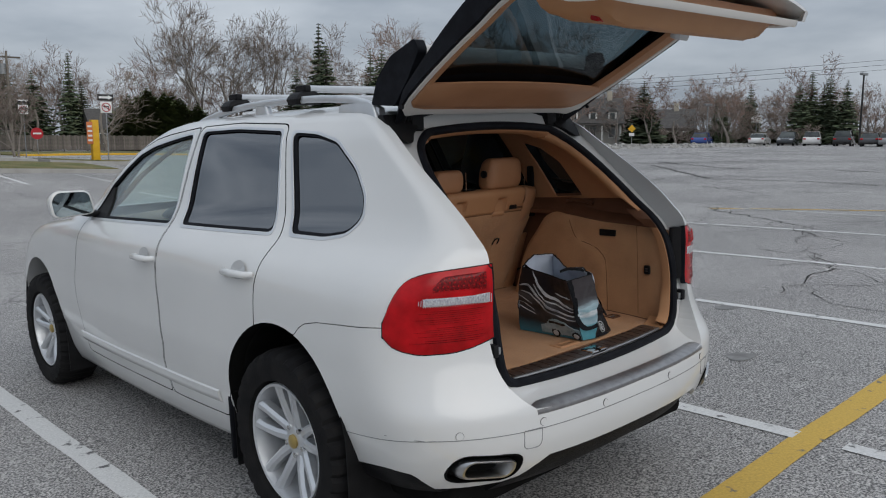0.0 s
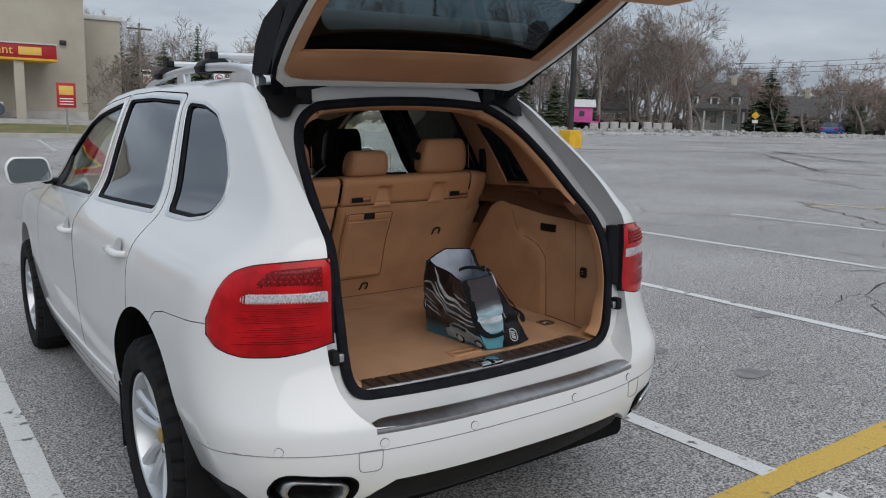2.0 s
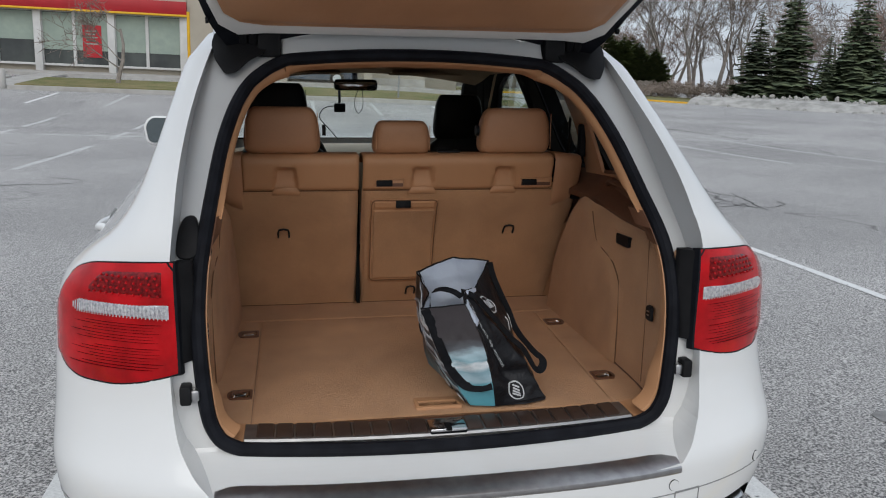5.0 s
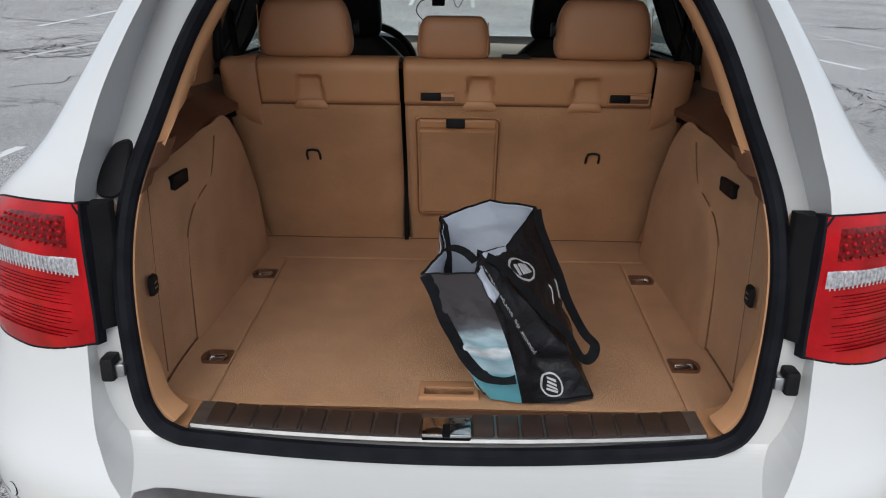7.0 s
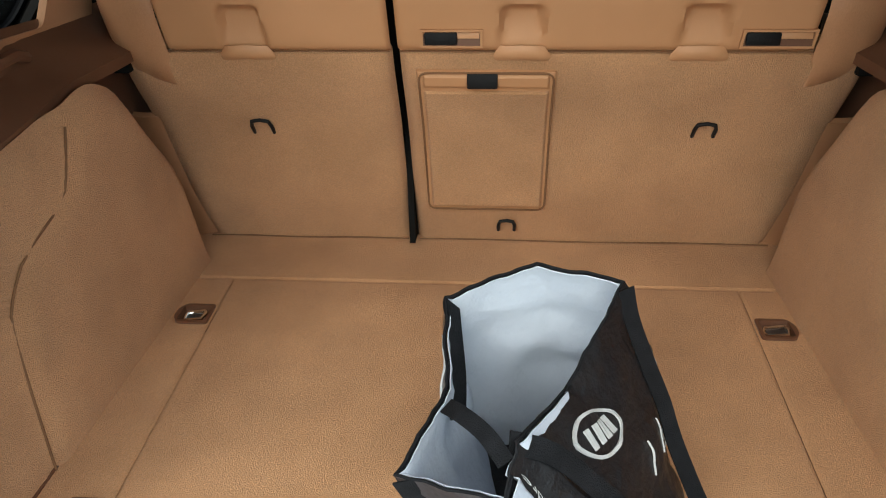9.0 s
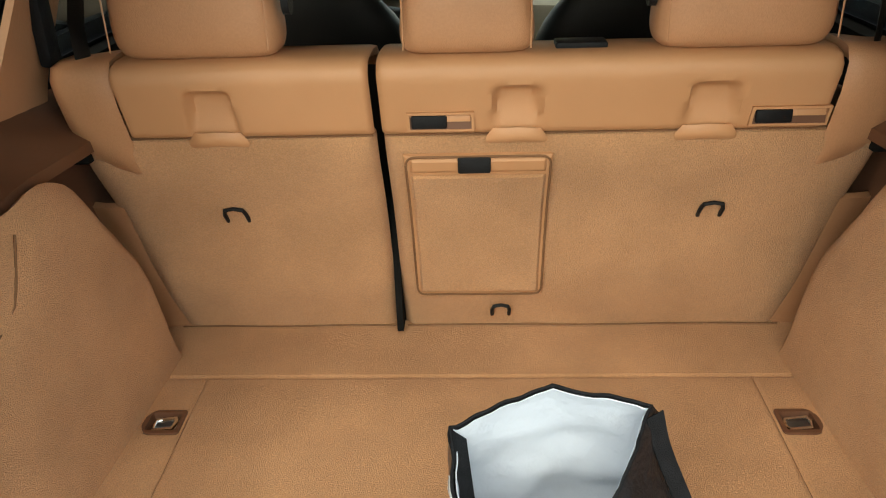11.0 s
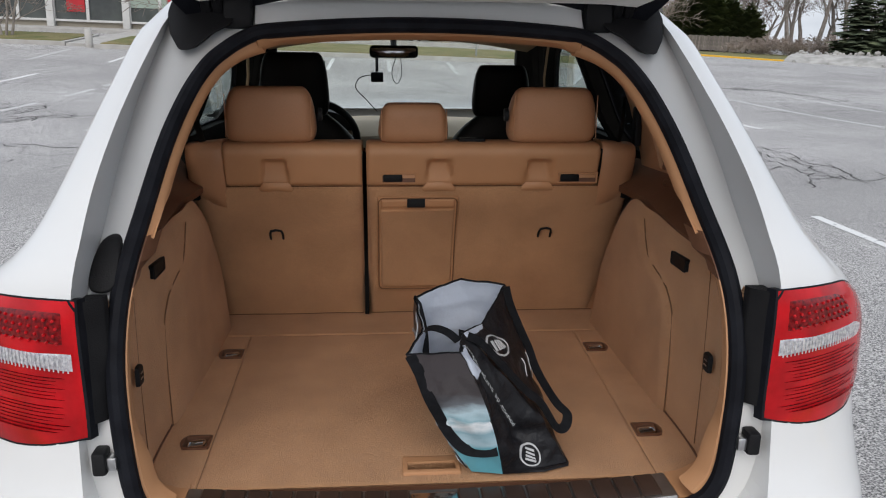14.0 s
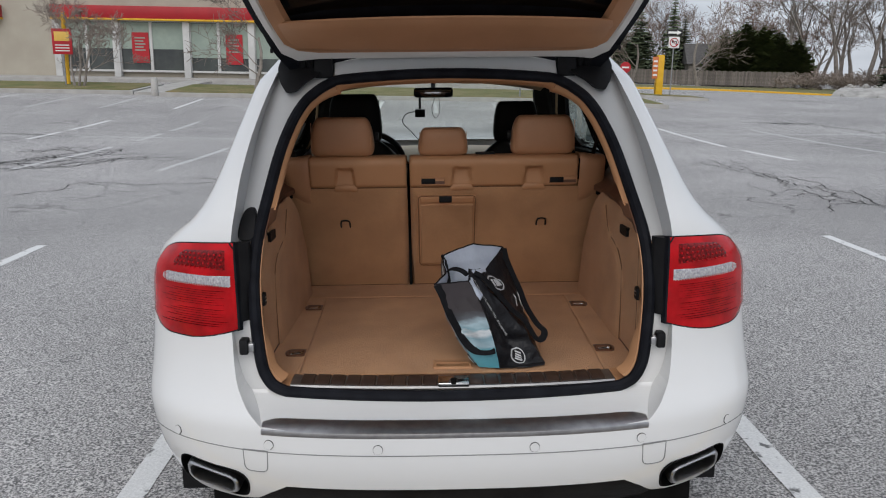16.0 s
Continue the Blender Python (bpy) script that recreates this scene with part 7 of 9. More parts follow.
for z in (10.2, 10.9, 11.6):
    thing("overhead_wire", tube(bez([(64.0, 92, z - 1.6), (95, 72, z - 2.0), (122.0, 46, z + 0.4), (150, 10, z + 4)], 24), 0.03, 4), M_blackpaint, Matrix(), "thin black overhead wire", "wire", "overhead wires")

# board fence
f0, f1 = Vector((17.5, 104.0)), Vector((44.0, 94.0))
fence = root("board_fence", Matrix(), "weathered grey wooden board fence", "fence")
bm0 = box((-0.085, -0.012, 0.0), (0.085, 0.012, 1.72), 0.004)
board_mesh = bpy.data.meshes.new("board")
bm0.to_mesh(board_mesh)
bm0.free()
board_mesh.materials.append(M_wood)
nb = 150
ang = math.degrees(math.atan2(f1.y - f0.y, f1.x - f0.x))
for k in range(nb):
    p = f0.lerp(f1, k / (nb - 1))
    o = new("board", board_mesh)
    o.parent = fence
    o.matrix_local = pose(p.x, p.y, height(p.x, p.y) + 0.18 + 0.05 * math.sin(k * 1.7), 0, 0, ang)
for k in range(12):
    p = f0.lerp(f1, k / 11)
    part("post", box((p.x - 0.06, p.y + 0.05, height(p.x, p.y) - 0.1), (p.x + 0.06, p.y + 0.17, height(p.x, p.y) + 1.95), 0.01), M_wood, fence)

# houses
def house(x, y, w, d, h, roof_h, turn, walls, label, dormers=0, porch=False, chimney=True):
    r = root("house", Matrix.Translation(ground_at(x, y)) @ pose(0, 0, 0, 0, 0, turn), label, "house")
    part("wall", box((-w / 2, -d / 2, -0.3), (w / 2, d / 2, h)), walls, r, "house wall")
    part("roof", prism([(-d / 2 - 0.4, h - 0.05), (d / 2 + 0.4, h - 0.05), (0, h + roof_h)], 0, -w / 2 - 0.3, w / 2 + 0.3), M_shingle, r, "dark shingle roof")
    n = max(2, int(w / 2.2))
    for k in range(n):
        cx = -w / 2 + w * (k + 0.5) / n
        wi = part("window", box((cx - 0.45, -d / 2 - 0.05, 0.9), (cx + 0.45, -d / 2 + 0.02, h - 0.5), 0.01), M_white, r, "white framed window")
        part("pane", box((cx - 0.36, -d / 2 - 0.07, 1.0), (cx + 0.36, -d / 2 - 0.04, h - 0.6)), M_winglass, wi, "dark pane")
    for k in range(dormers):
        cx = -w / 2 + w * (k + 0.5) / dormers
        dm = part("dormer", box((cx - 0.55, -d / 2 + 0.3, h + 0.2), (cx + 0.55, -d / 2 + 2.2, h + 1.5), 0.02), M_white, r, "white dormer")
        part("dormer_roof", prism([(cx - 0.75, h + 1.45), (cx + 0.75, h + 1.45), (cx, h + 2.05)], 1, -d / 2 + 0.15, -d / 2 + 2.6), M_shingle, dm, "dark dormer roof")
        part("pane", box((cx - 0.33, -d / 2 + 0.27, h + 0.45), (cx + 0.33, -d / 2 + 0.29, h + 1.3)), M_winglass, dm, "dark pane")
    if porch:
        part("porch_roof", box((-w / 2, -d / 2 - 1.8, h - 0.35), (w / 2, -d / 2, h - 0.15), 0.02), M_shingle, r, "dark porch roof")
        for k in range(4):
            cx = -w / 2 + 0.3 + (w - 0.6) * k / 3
            part("porch_post", box((cx - 0.09, -d / 2 - 1.7, 0), (cx + 0.09, -d / 2 - 1.5, h - 0.3)), M_white, r, "white porch post")
    if chimney:
        part("chimney", box((w * 0.25, -0.4, h + roof_h * 0.5), (w * 0.25 + 0.7, 0.4, h + roof_h + 0.9), 0.02), M_stucco, r, "pale chimney")
    return r


M_siding = mat("pale_siding", (0.45, 0.44, 0.41), 0.8, col2=(0.38, 0.37, 0.35), scale=2)
M_greysiding = mat("grey_brown_siding", (0.23, 0.21, 0.185), 0.85, col2=(0.19, 0.17, 0.15), scale=2)
house(88.0, 65.5, 7.6, 7.0, 2.9, 3.4, -52, M_siding, "pale house with three white dormers and a porch", 3, True)
house(101.0, 64.0, 11.0, 7.0, 2.3, 2.7, -58, M_greysiding, "low dark house with a gabled roof")
house(74.0, 73.0, 8.0, 6.0, 2.6, 2.4, -45, M_siding, "pale house half hidden by bare trees")
house(41.5, 108.0, 12.0, 8.0, 2.8, 2.7, -10, M_greysiding, "grey brown bungalow behind the board fence", chimney=False)
house(26.0, 112.0, 6.5, 6.0, 2.6, 2.0, -10, M_siding, "small pale house behind the board fence", chimney=False)
# pink playhouse on stilts
g = ground_at(55.6, 56.8)
r = root("playhouse", Matrix.Translation(g) @ pose(0, 0, 0, 0, 0, -40), "pink wooden playhouse on stilts with a grey roof", "playhouse")
for sx in (-0.85, 0.85):
    for sy in (-0.6, 0.6):
        part("stilt", box((sx - 0.06, sy - 0.06, -0.1), (sx + 0.06, sy + 0.06, 1.15)), M_wood, r)
part("cabin", box((-1.0, -0.8, 1.1), (1.0, 0.8, 2.55), 0.02), M_pink, r, "pink wooden cabin")
part("deck", box((-1.0, -0.8, 1.0), (1.75, 0.8, 1.12), 0.01), M_pink, r, "pink deck")
part("railing", box((1.68, -0.8, 1.1), (1.75, 0.8, 1.8), 0.01), M_pink, r, "pink railing")
part("roof", prism([(-1.0, 2.5), (1.0, 2.5), (0, 3.25)], 0, -1.2, 1.3), M_cap, r, "pale grey roof")
part("window", box((-0.3, -0.84, 1.6), (0.2, -0.79, 2.1)), M_winglass, r, "small dark window")
# concrete blocks
for k in range(8):
    t = k / 7
    x, y = 52.2 + 4.3 * t + (0.4 if k > 4 else 0), 51.6 - 4.6 * t
    bm = box((-0.36, -0.35, -0.1), (0.36, 0.35, 0.98 + 0.05 * (k % 3)), 0.03)
    thing("concrete_block", bm, M_concrete, Matrix.Translation(ground_at(x, y)) @ pose(0, 0, 0, 0, 0, -45 + 4 * (k % 3)), "pale weathered concrete block in a row", "concrete block", "row of concrete blocks")
# rubble bank along the lot's edge
rng = random.Random(5)
bm = bmesh.new()
prof = [((33.5, 62.0), 0.9), ((40.5, 57.0), 1.15), ((47.5, 50.0), 0.55), ((56.0, 43.5), 0.32), ((70.0, 42.0), 0.25), ((82, 40), 0.2), ((60, 36), 0.05)]
seg = prof[:6]
for k in range(1500):
    t = rng.random() ** 0.9 * (len(seg) - 1)
    i = min(int(t), len(seg) - 2)
    f = t - i
    (ax_, ay_), ah = seg[i]
    (bx_, by_), bh = seg[i + 1]
    d = Vector((bx_ - ax_, by_ - ay_)).normalized()
    off = rng.gauss(0, 1.3)
    x, y = ax_ + (bx_ - ax_) * f - d.y * off, ay_ + (by_ - ay_) * f + d.x * off
    hh = (ah + (bh - ah) * f) * math.exp(-(off / 1.6) ** 2) * rng.uniform(0.3, 1.0)
    sz = rng.uniform(0.10, 0.34)
    m_ = Matrix.Translation((x, y, height(x, y) + hh)) @ Euler((rng.random() * 6, rng.random() * 6, rng.random() * 6)).to_matrix().to_4x4() @ Matrix.Diagonal((sz, sz * rng.uniform(0.6, 1), sz * rng.uniform(0.4, 0.8), 1))
    bmesh.ops.create_icosphere(bm, subdivisions=1, radius=1, matrix=m_)
thing("rubble", bm, M_rock, Matrix(), "grey stone rubble heaped along the edge of the lot", "rubble", kind="stuff", smooth=0)
rows = []
for (x, y), h in seg:
    rows.append([(x + 2.4 * q, y + 2.4 * q, height(x + 2.4 * q, y + 2.4 * q) + (h * 0.75 * (1 - q * q) if abs(q) < 1 else -0.15)) for q in (-1, -0.6, -0.3, 0, 0.3, 0.6, 1)])
thing("rubble_bank", loft(rows, False, False), M_rock, Matrix(), "low grey gravel bank below the rubble", "bank", kind="structure")

# ---- trees ----
def grow_tree(seed, height_, spread, levels=5, stems=1, up=0.55):
    """A bare tree: trunk and limbs in one mesh, fine twigs in another."""
    rng = random.Random(seed)
    trunk, twigs = bmesh.new(), bmesh.new()

    def limb(p, d, length, rad, lev):
        n = 4 if lev < 2 else 3 if lev < 4 else 1
        pts, q, dd = [p], p.copy(), d.copy()
        for k in range(n):
            dd = (dd + Vector((rng.uniform(-1, 1), rng.uniform(-1, 1), rng.uniform(-0.3, 0.9) * up)) * 0.20).normalized()
            q = q + dd * length / n
            pts.append(q.copy())
        rs = [rad * (1 - 0.55 * k / n) for k in range(n + 1)]
        add_tube(trunk if lev < 2 else twigs, pts, rs, 6 if lev == 0 else 4 if lev < 3 else 3, cap=False)
        if lev >= levels:
            return
        kids = rng.randint(3, 4) if lev < levels - 1 else rng.randint(3, 4)
        for k in range(kids):
            t = rng.uniform(0.35, 1.0) if lev else rng.uniform(0.30, 1.0)
            i = min(int(t * n), n - 1)
            base = pts[i].lerp(pts[i + 1], t * n - i)
            a = rng.uniform(0, 2 * math.pi)
            side = dd.orthogonal().normalized()
            side = Matrix.Rotation(a, 3, dd) @ side
            nd = (dd * rng.uniform(0.5, 1.0) + side * rng.uniform(0.45, 0.85) * spread + Vector((0, 0, 0.25 * up))).normalized()
            limb(base, nd, length * rng.uniform(0.50, 0.74), max(rs[i] * rng.uniform(0.40, 0.6), 0.019), lev + 1)

    for s_ in range(stems):
        a = 2 * math.pi * s_ / stems + rng.random()
        lean = 0.0 if stems == 1 else rng.uniform(0.15, 0.35)
        limb(Vector((0.25 * math.cos(a) * (stems > 1), 0.25 * math.sin(a) * (stems > 1), -0.2)), Vector((lean * math.cos(a), lean * math.sin(a), 1)).normalized(), height_ * rng.uniform(0.42, 0.52), 0.018 * height_ / (1 + 0.25 * (stems - 1)), 0)
    return trunk, twigs


def bare_tree(seed, h, spread, stems, label, twig=None, levels=5):
    trunk, twigs = grow_tree(seed, h, spread, levels, stems)
    r = root("bare_tree", Matrix.Translation((0, 0, -500)), label, "tree", "bare trees round the lot")
    part("trunk", trunk, M_bark, r, "grey brown trunk and limbs", smooth=0)
    part("crown", twigs, twig or M_twig, r, "bare twigs", smooth=0)
    return r


def needle_tree(seed, h, w, label, material, kind="spruce"):
    rng = random.Random(seed)
    r = root(kind, Matrix.Translation((0, 0, -500)), label, "tree", "evergreens round the lot")
    part("trunk", tube([(0, 0, -0.2), (0, 0, h * 0.6), (0, 0, h * 0.97)], [0.02 * h, 0.012 * h, 0.003 * h], 6), M_bark, r, "straight trunk")
    bm = bmesh.new()
    tiers = 34
    for k in range(tiers):
        t = (k + rng.random() * 0.6) / tiers
        z = h * (0.08 + 0.91 * t)
        rad = w * (1 - t) ** 0.85 * rng.uniform(0.75, 1.1) + 0.12
        if kind == "cedar":
            rad = w * (1 - t ** 2.2) * rng.uniform(0.7, 1.05) + 0.1
        n = max(6, int(17 * (1 - t) + 5))
        for q in range(n):
            a = 2 * math.pi * (q + rng.random()) / n
            L = rad * rng.uniform(0.7, 1.15)
            droop = -0.22 * L if kind == "spruce" else 0.35 * L
            c, s_ = math.cos(a), math.sin(a)
            # a bough as three ragged fans of needles
            for e in range(4):
                f0_, f1_ = e / 4 * 0.9, min(1.0, (e + 1.6) / 4)
                wd = 0.36 * L * (1 - 0.55 * f0_) * rng.uniform(0.6, 1.2) + 0.05
                jit = rng.uniform(-0.12, 0.12) * L
                z0_, z1_ = z + droop * f0_ ** 1.4, z + droop * f1_ ** 1.4 + rng.uniform(-0.06, 0.05) * h * 0.1
                p0 = Vector((c * L * f0_, s_ * L * f0_, z0_))
                p1 = Vector((c * L * f1_ - s_ * jit, s_ * L * f1_ + c * jit, z1_))
                side = Vector((-s_, c, rng.uniform(-0.35, 0.35))) * wd
                vs = [bm.verts.new(p0), bm.verts.new(p0.lerp(p1, 0.55) + side + Vector((0, 0, -0.25 * wd))), bm.verts.new(p1), bm.verts.new(p0.lerp(p1, 0.55) - side + Vector((0, 0, -0.25 * wd)))]
                bm.faces.new(vs)
    part("crown", bm, material, r, "ragged needle boughs", smooth=0)
    return r


TALL = [bare_tree(10 + k, 14.5, 0.95, 1 + (k % 2) * 2, "tall bare deciduous tree in early spring") for k in range(4)]
SMALL = [bare_tree(30 + k, 9.0, 1.2, 1 + 2 * (k == 1), "bare spreading deciduous tree in early spring", M_twig) for k in range(2)]
RED = [bare_tree(50 + k, 11.0, 1.15, 1, "bare tree with reddish spring buds", M_redtwig) for k in range(2)]
SPRUCE = [needle_tree(70 + k, 10.0, 2.0 + 0.4 * k, "dark green spruce with drooping boughs", M_needle) for k in range(3)]
CEDAR = [needle_tree(80 + k, 6.0, 1.9, "dense dark green cedar tree", M_cedar, "cedar") for k in range(2)]


def plant(proto, x, y, h, native, turn, wide=1.0):
    k = h / native
    copy_thing(proto, Matrix.Translation(ground_at(x, y)) @ pose(0, 0, 0, 0, 0, turn) @ Matrix.Diagonal((k * wide, k * wide, k, 1)))


rng = random.Random(11)
# the wood along the right and far edge, nearest rows first
for i in range(46):
    t = i / 45
    az = 37.5 + 36 * t + rng.uniform(-0.5, 0.5)
    d = rng.uniform(112, 142) if az > 50 else rng.uniform(92, 118)
    top = (13.5 if az < 50 else 12.5 if az < 56 else 9.5) * rng.uniform(0.85, 1.18)
    proto = rng.choice(TALL + RED if az < 56 else RED + SMALL)
    nat = 14.5 if proto in TALL else 11.0 if proto in RED else 9.0
    plant(proto, d * math.sin(radians(az)), d * math.cos(radians(az)), top, nat, rng.uniform(0, 360), rng.uniform(0.9, 1.2))
for x, y, h in ((61, 60, 13.5), (64.5, 63, 14.5), (69, 62, 13), (74, 66, 15), (79, 63, 13.5), (66, 55, 12), (71, 55.5, 12.5), (83, 72, 15), (93, 75, 15)):
    plant(rng.choice(TALL), x, y, h, 14.5, rng.uniform(0, 360))
plant(RED[0], 88, 60.5, 11.0, 11.0, 40)
plant(RED[1], 93, 68, 12.0, 11.0, 140)
# tall group ahead
for x, y, h in ((45.5, 100, 18.5), (48.5, 98.5, 20), (51, 97, 19.3), (54, 96, 18.8), (57, 95, 18.5), (60.5, 92, 17), (64, 91, 15.5), (49.5, 103, 19), (53, 101, 18.5), (58, 99, 18)):
    plant(rng.choice(TALL), x, y, h, 14.5, rng.uniform(0, 360))
for x, y, h in ((30.5, 88, 11.8), (24, 92, 11), (19, 96, 13), (15, 100, 13), (9.5, 92, 13.5), (70, 88, 13)):
    plant(SMALL[0] if h < 12 else rng.choice(TALL), x, y, h, 9.0 if h < 12 else 14.5, rng.uniform(0, 360))
plant(SMALL[1], -14.0, 31.0, 5.0, 9.0, 20)
plant(SMALL[0], -7.0, 31.2, 5.2, 9.0, 200)
plant(SMALL[1], 8.6, 40.5, 5.0, 9.0, 100)
plant(SMALL[0], 7.6, 43.5, 4.6, 9.0, 10)
# deeper rows that close the gaps
for i in range(64):
    az = 10 + 66 * (i / 63) + rng.uniform(-0.4, 0.4)
    d = rng.uniform(126, 160) if az > 40 else rng.uniform(112, 135)
    proto = rng.choice(TALL + RED)
    plant(proto, d * math.sin(radians(az)), d * math.cos(radians(az)), (12.5 if az < 50 else 9.5) * rng.uniform(0.8, 1.15), 14.5 if proto in TALL else 11.0, rng.uniform(0, 360), rng.uniform(1.0, 1.35))
# trees before the far house
for x, y, h in ((72, 56.5, 8.5), (76, 58, 9.5), (80, 56, 8.0), (84, 53.5, 7.5), (89, 53, 8.0), (95, 49, 8.5), (98, 47, 7.5)):
    plant(rng.choice(RED + SMALL[:1]), x, y, h, 10.0, rng.uniform(0, 360), 1.25)
# evergreens
for i, (x, y, h, w) in enumerate(((53.8, 81.1, 15.8, 0.85), (65.0, 85.4, 13.8, 0.8), (85.6, 55.8, 8.2, 1.35), (103.2, 55.4, 6.9, 1.1), (100.0, 52.5, 5.6, 1.1), (105.3, 51.4, 8.4, 0.9), (103.8, 42.5, 9.6, 1.25), (101.5, 43.0, 8.0, 1.2), (104.6, 40.5, 9.2, 1.0), (106, 41.8, 8.0, 1.0), (102.5, 37.6, 8.2, 1.15),
                                  (51.3, 65.8, 11.0, 1.2), (46.5, 69.1, 11.5, 1.3), (44.0, 71.0, 9.0, 1.3), (54.5, 64.5, 6.0, 1.2), (48.5, 66.5, 7.0, 1.3), (57.3, 62.8, 6.2, 1.4), (59.8, 61.0, 5.6, 1.4),
                                  (34.0, 110.0, 13.0, 0.85), (22.5, 110, 11.2, 1.4), (26.5, 112, 11.6, 1.4), (18.0, 110, 12.5, 1.5), (30.0, 112, 10.5, 1.4), (13, 110, 14, 1.4), (24.5, 115, 12.0, 1.4), (9, 112, 13, 1.5), (28.5, 108.5, 8.4, 1.4), (20.5, 113, 12.6, 1.4), (15.5, 114, 14, 1.5), (5, 112, 12, 1.5), (36.5, 113, 9.5, 1.4))):
    plant(SPRUCE[i % 3], x, y, h, 10.0, 47 * i, w)
for i, (x, y, h) in enumerate(((38.0, 100.5, 7.2), (40.0, 99.8, 8.0), (42.0, 99.0, 7.6), (43.8, 98.2, 6.8), (45.8, 97.6, 6.2), (41.2, 102.5, 8.2), (44.0, 101.5, 7.8), (61.5, 57.5, 1.3), (63, 56.5, 1.3), (60, 58.5, 1.3), (58.5, 59.5, 1.3), (104, 47.8, 2.2), (95, 57, 2.0), (98, 56, 2.0), (88, 58.5, 1.8))):
    plant(CEDAR[i % 2], x, y, h, 6.0, 61 * i, 1.25 if h > 3 else 2.4)
for o in TALL + SMALL + RED + SPRUCE + CEDAR:
    for c in list(o.children_recursive):
        bpy.data.objects.remove(c)
    bpy.data.objects.remove(o)
# low brush under the wood
brush, _unused = grow_tree(99, 2.6, 1.6, 4, 4)
_unused_mesh = bpy.data.meshes.new("brush_twigs")
_unused.to_mesh(_unused_mesh)
_unused.free()
brush.free()
_unused_mesh.materials.append(M_twig)
for i in range(110):
    az = 25 + 50 * (i / 109) + rng.uniform(-0.4, 0.4)
    d = rng.uniform(108, 122) if az > 52 else rng.uniform(92, 104)
    o = tagged(new("bare_shrub", _unused_mesh), "bare brown shrub at the edge of the wood", "shrub", "shrubs at the wood's edge")
    o.matrix_world = Matrix.Translation(ground_at(d * math.sin(radians(az)), d * math.cos(radians(az)))) @ pose(0, 0, 0, 0, 0, rng.uniform(0, 360)) @ Matrix.Diagonal((1.5, 1.5, rng.uniform(0.9, 1.5), 1))

# ---- parked cars ----
def small_car(x, y, turn, col, tall, label):
    paint = mat("car_paint", col, 0.25, coat=0.8, col2=tuple(c * 0.9 for c in col), scale=2)
    r = root("car", Matrix.Translation(ground_at(x, y)) @ pose(0, 0, 0, 0, 0, turn), label, "car", "parked cars")
    L_, W_, H_ = 4.5, 1.82, tall
    b = 0.92 + (tall - 1.45) * 0.5
    prof_low = [(-L_ / 2, 0.45), (-L_ / 2 + 0.03, 0.75), (-L_ / 2 + 0.25, b), (0.75, b + 0.02), (1.55, b - 0.10), (2.05, b - 0.22), (L_ / 2, 0.62), (L_ / 2, 0.35), (L_ / 2 - 0.25, 0.22), (-L_ / 2 + 0.2, 0.24)]
    rows = [[(px, W_ / 2 * k, pz) for px, pz in rounded(prof_low, 0.1, 3)] for k in (-1, -0.97, 0.97, 1)]
    rows[0] = [(px * 0.985, py, 0.55 + (pz - 0.55) * 0.92) for px, py, pz in rows[0]]
    rows[3] = [(px * 0.985, py, 0.55 + (pz - 0.55) * 0.92) for px, py, pz in rows[3]]
    bm = loft(rows)
    for cx in (-1.38, 1.38):
        for s in (-1, 1):
            bm = cut(bm, prism([(cx + 0.37 * math.cos(t), 0.34 + 0.37 * math.sin(t)) for t in [2 * math.pi * k / 20 for k in range(20)]], 1, *sorted((s * 0.66, s * 1.2))))
    part("body", bm, paint, r, "painted car body")
    cab = [(-L_ / 2 + 0.32, b - 0.02), (-L_ / 2 + (0.75 if tall < 1.6 else 0.5), H_ - 0.05), (-0.2, H_), (0.35, H_ - 0.04), (1.10, b - 0.02)]
    def crow(f, k): return [(px, W_ / 2 * k * (1 - 0.22 * (pz - b) / (H_ - b) if pz > b else 1), pz) for px, pz in rounded(cab, 0.06, 3)]
    part("cabin_glass", loft([crow(1, -0.93), crow(1, 0.93)]), M_winglass, r, "dark window band")
    part("roof", loft([[(-L_ / 2 + (0.72 if tall < 1.6 else 0.48), yy, H_ - 0.05), (-0.2, yy, H_ + 0.015), (0.40, yy, H_ - 0.045), (0.40, yy, H_ - 0.07), (-L_ / 2 + 0.72, yy, H_ - 0.09)] for yy in (-0.70, 0.70)]), paint, r, "painted roof")
    for px in (-0.35, 0.38):
        for s in (-1, 1):
            part("pillar", tube([(px + 0.2, s * W_ / 2 * 0.935, b - 0.03), (px, s * W_ / 2 * 0.75, H_ - 0.04)], 0.045, 4), paint, r)
    for cx in (-1.38, 1.38):
        for s in (-1, 1):
            w = new("wheel")
            w.parent = r
            w.matrix_local = pose(cx, s * 0.80, 0.33)
            part("tyre", tube([(0, -0.10, 0), (0, 0.10, 0)], 0.33, 20), M_tyre, w)
            part("rim", tube([(0, s * 0.09, 0), (0, s * 0.108, 0)], 0.21, 12), M_silver, w)
    for s in (-1, 1):
        part("tail_lamp", box((-L_ / 2 - 0.02, s * 0.72 - 0.14, 0.72), (-L_ / 2 + 0.12, s * 0.72 + 0.14, 0.88), 0.02), M_red, r, "red tail lamp")
        part("headlamp", box((L_ / 2 - 0.16, s * 0.66 - 0.18, 0.66), (L_ / 2 - 0.02, s * 0.66 + 0.18, 0.80), 0.02), M_clear, r, "clear headlamp")
    return r


small_car(84.9, 47.2, 20, (0.03, 0.07, 0.26), 1.55, "blue crossover parked at the far edge of the lot")
small_car(91.4, 43.2, 15, (0.70, 0.70, 0.69), 1.45, "white compact car parked at the far edge of the lot")
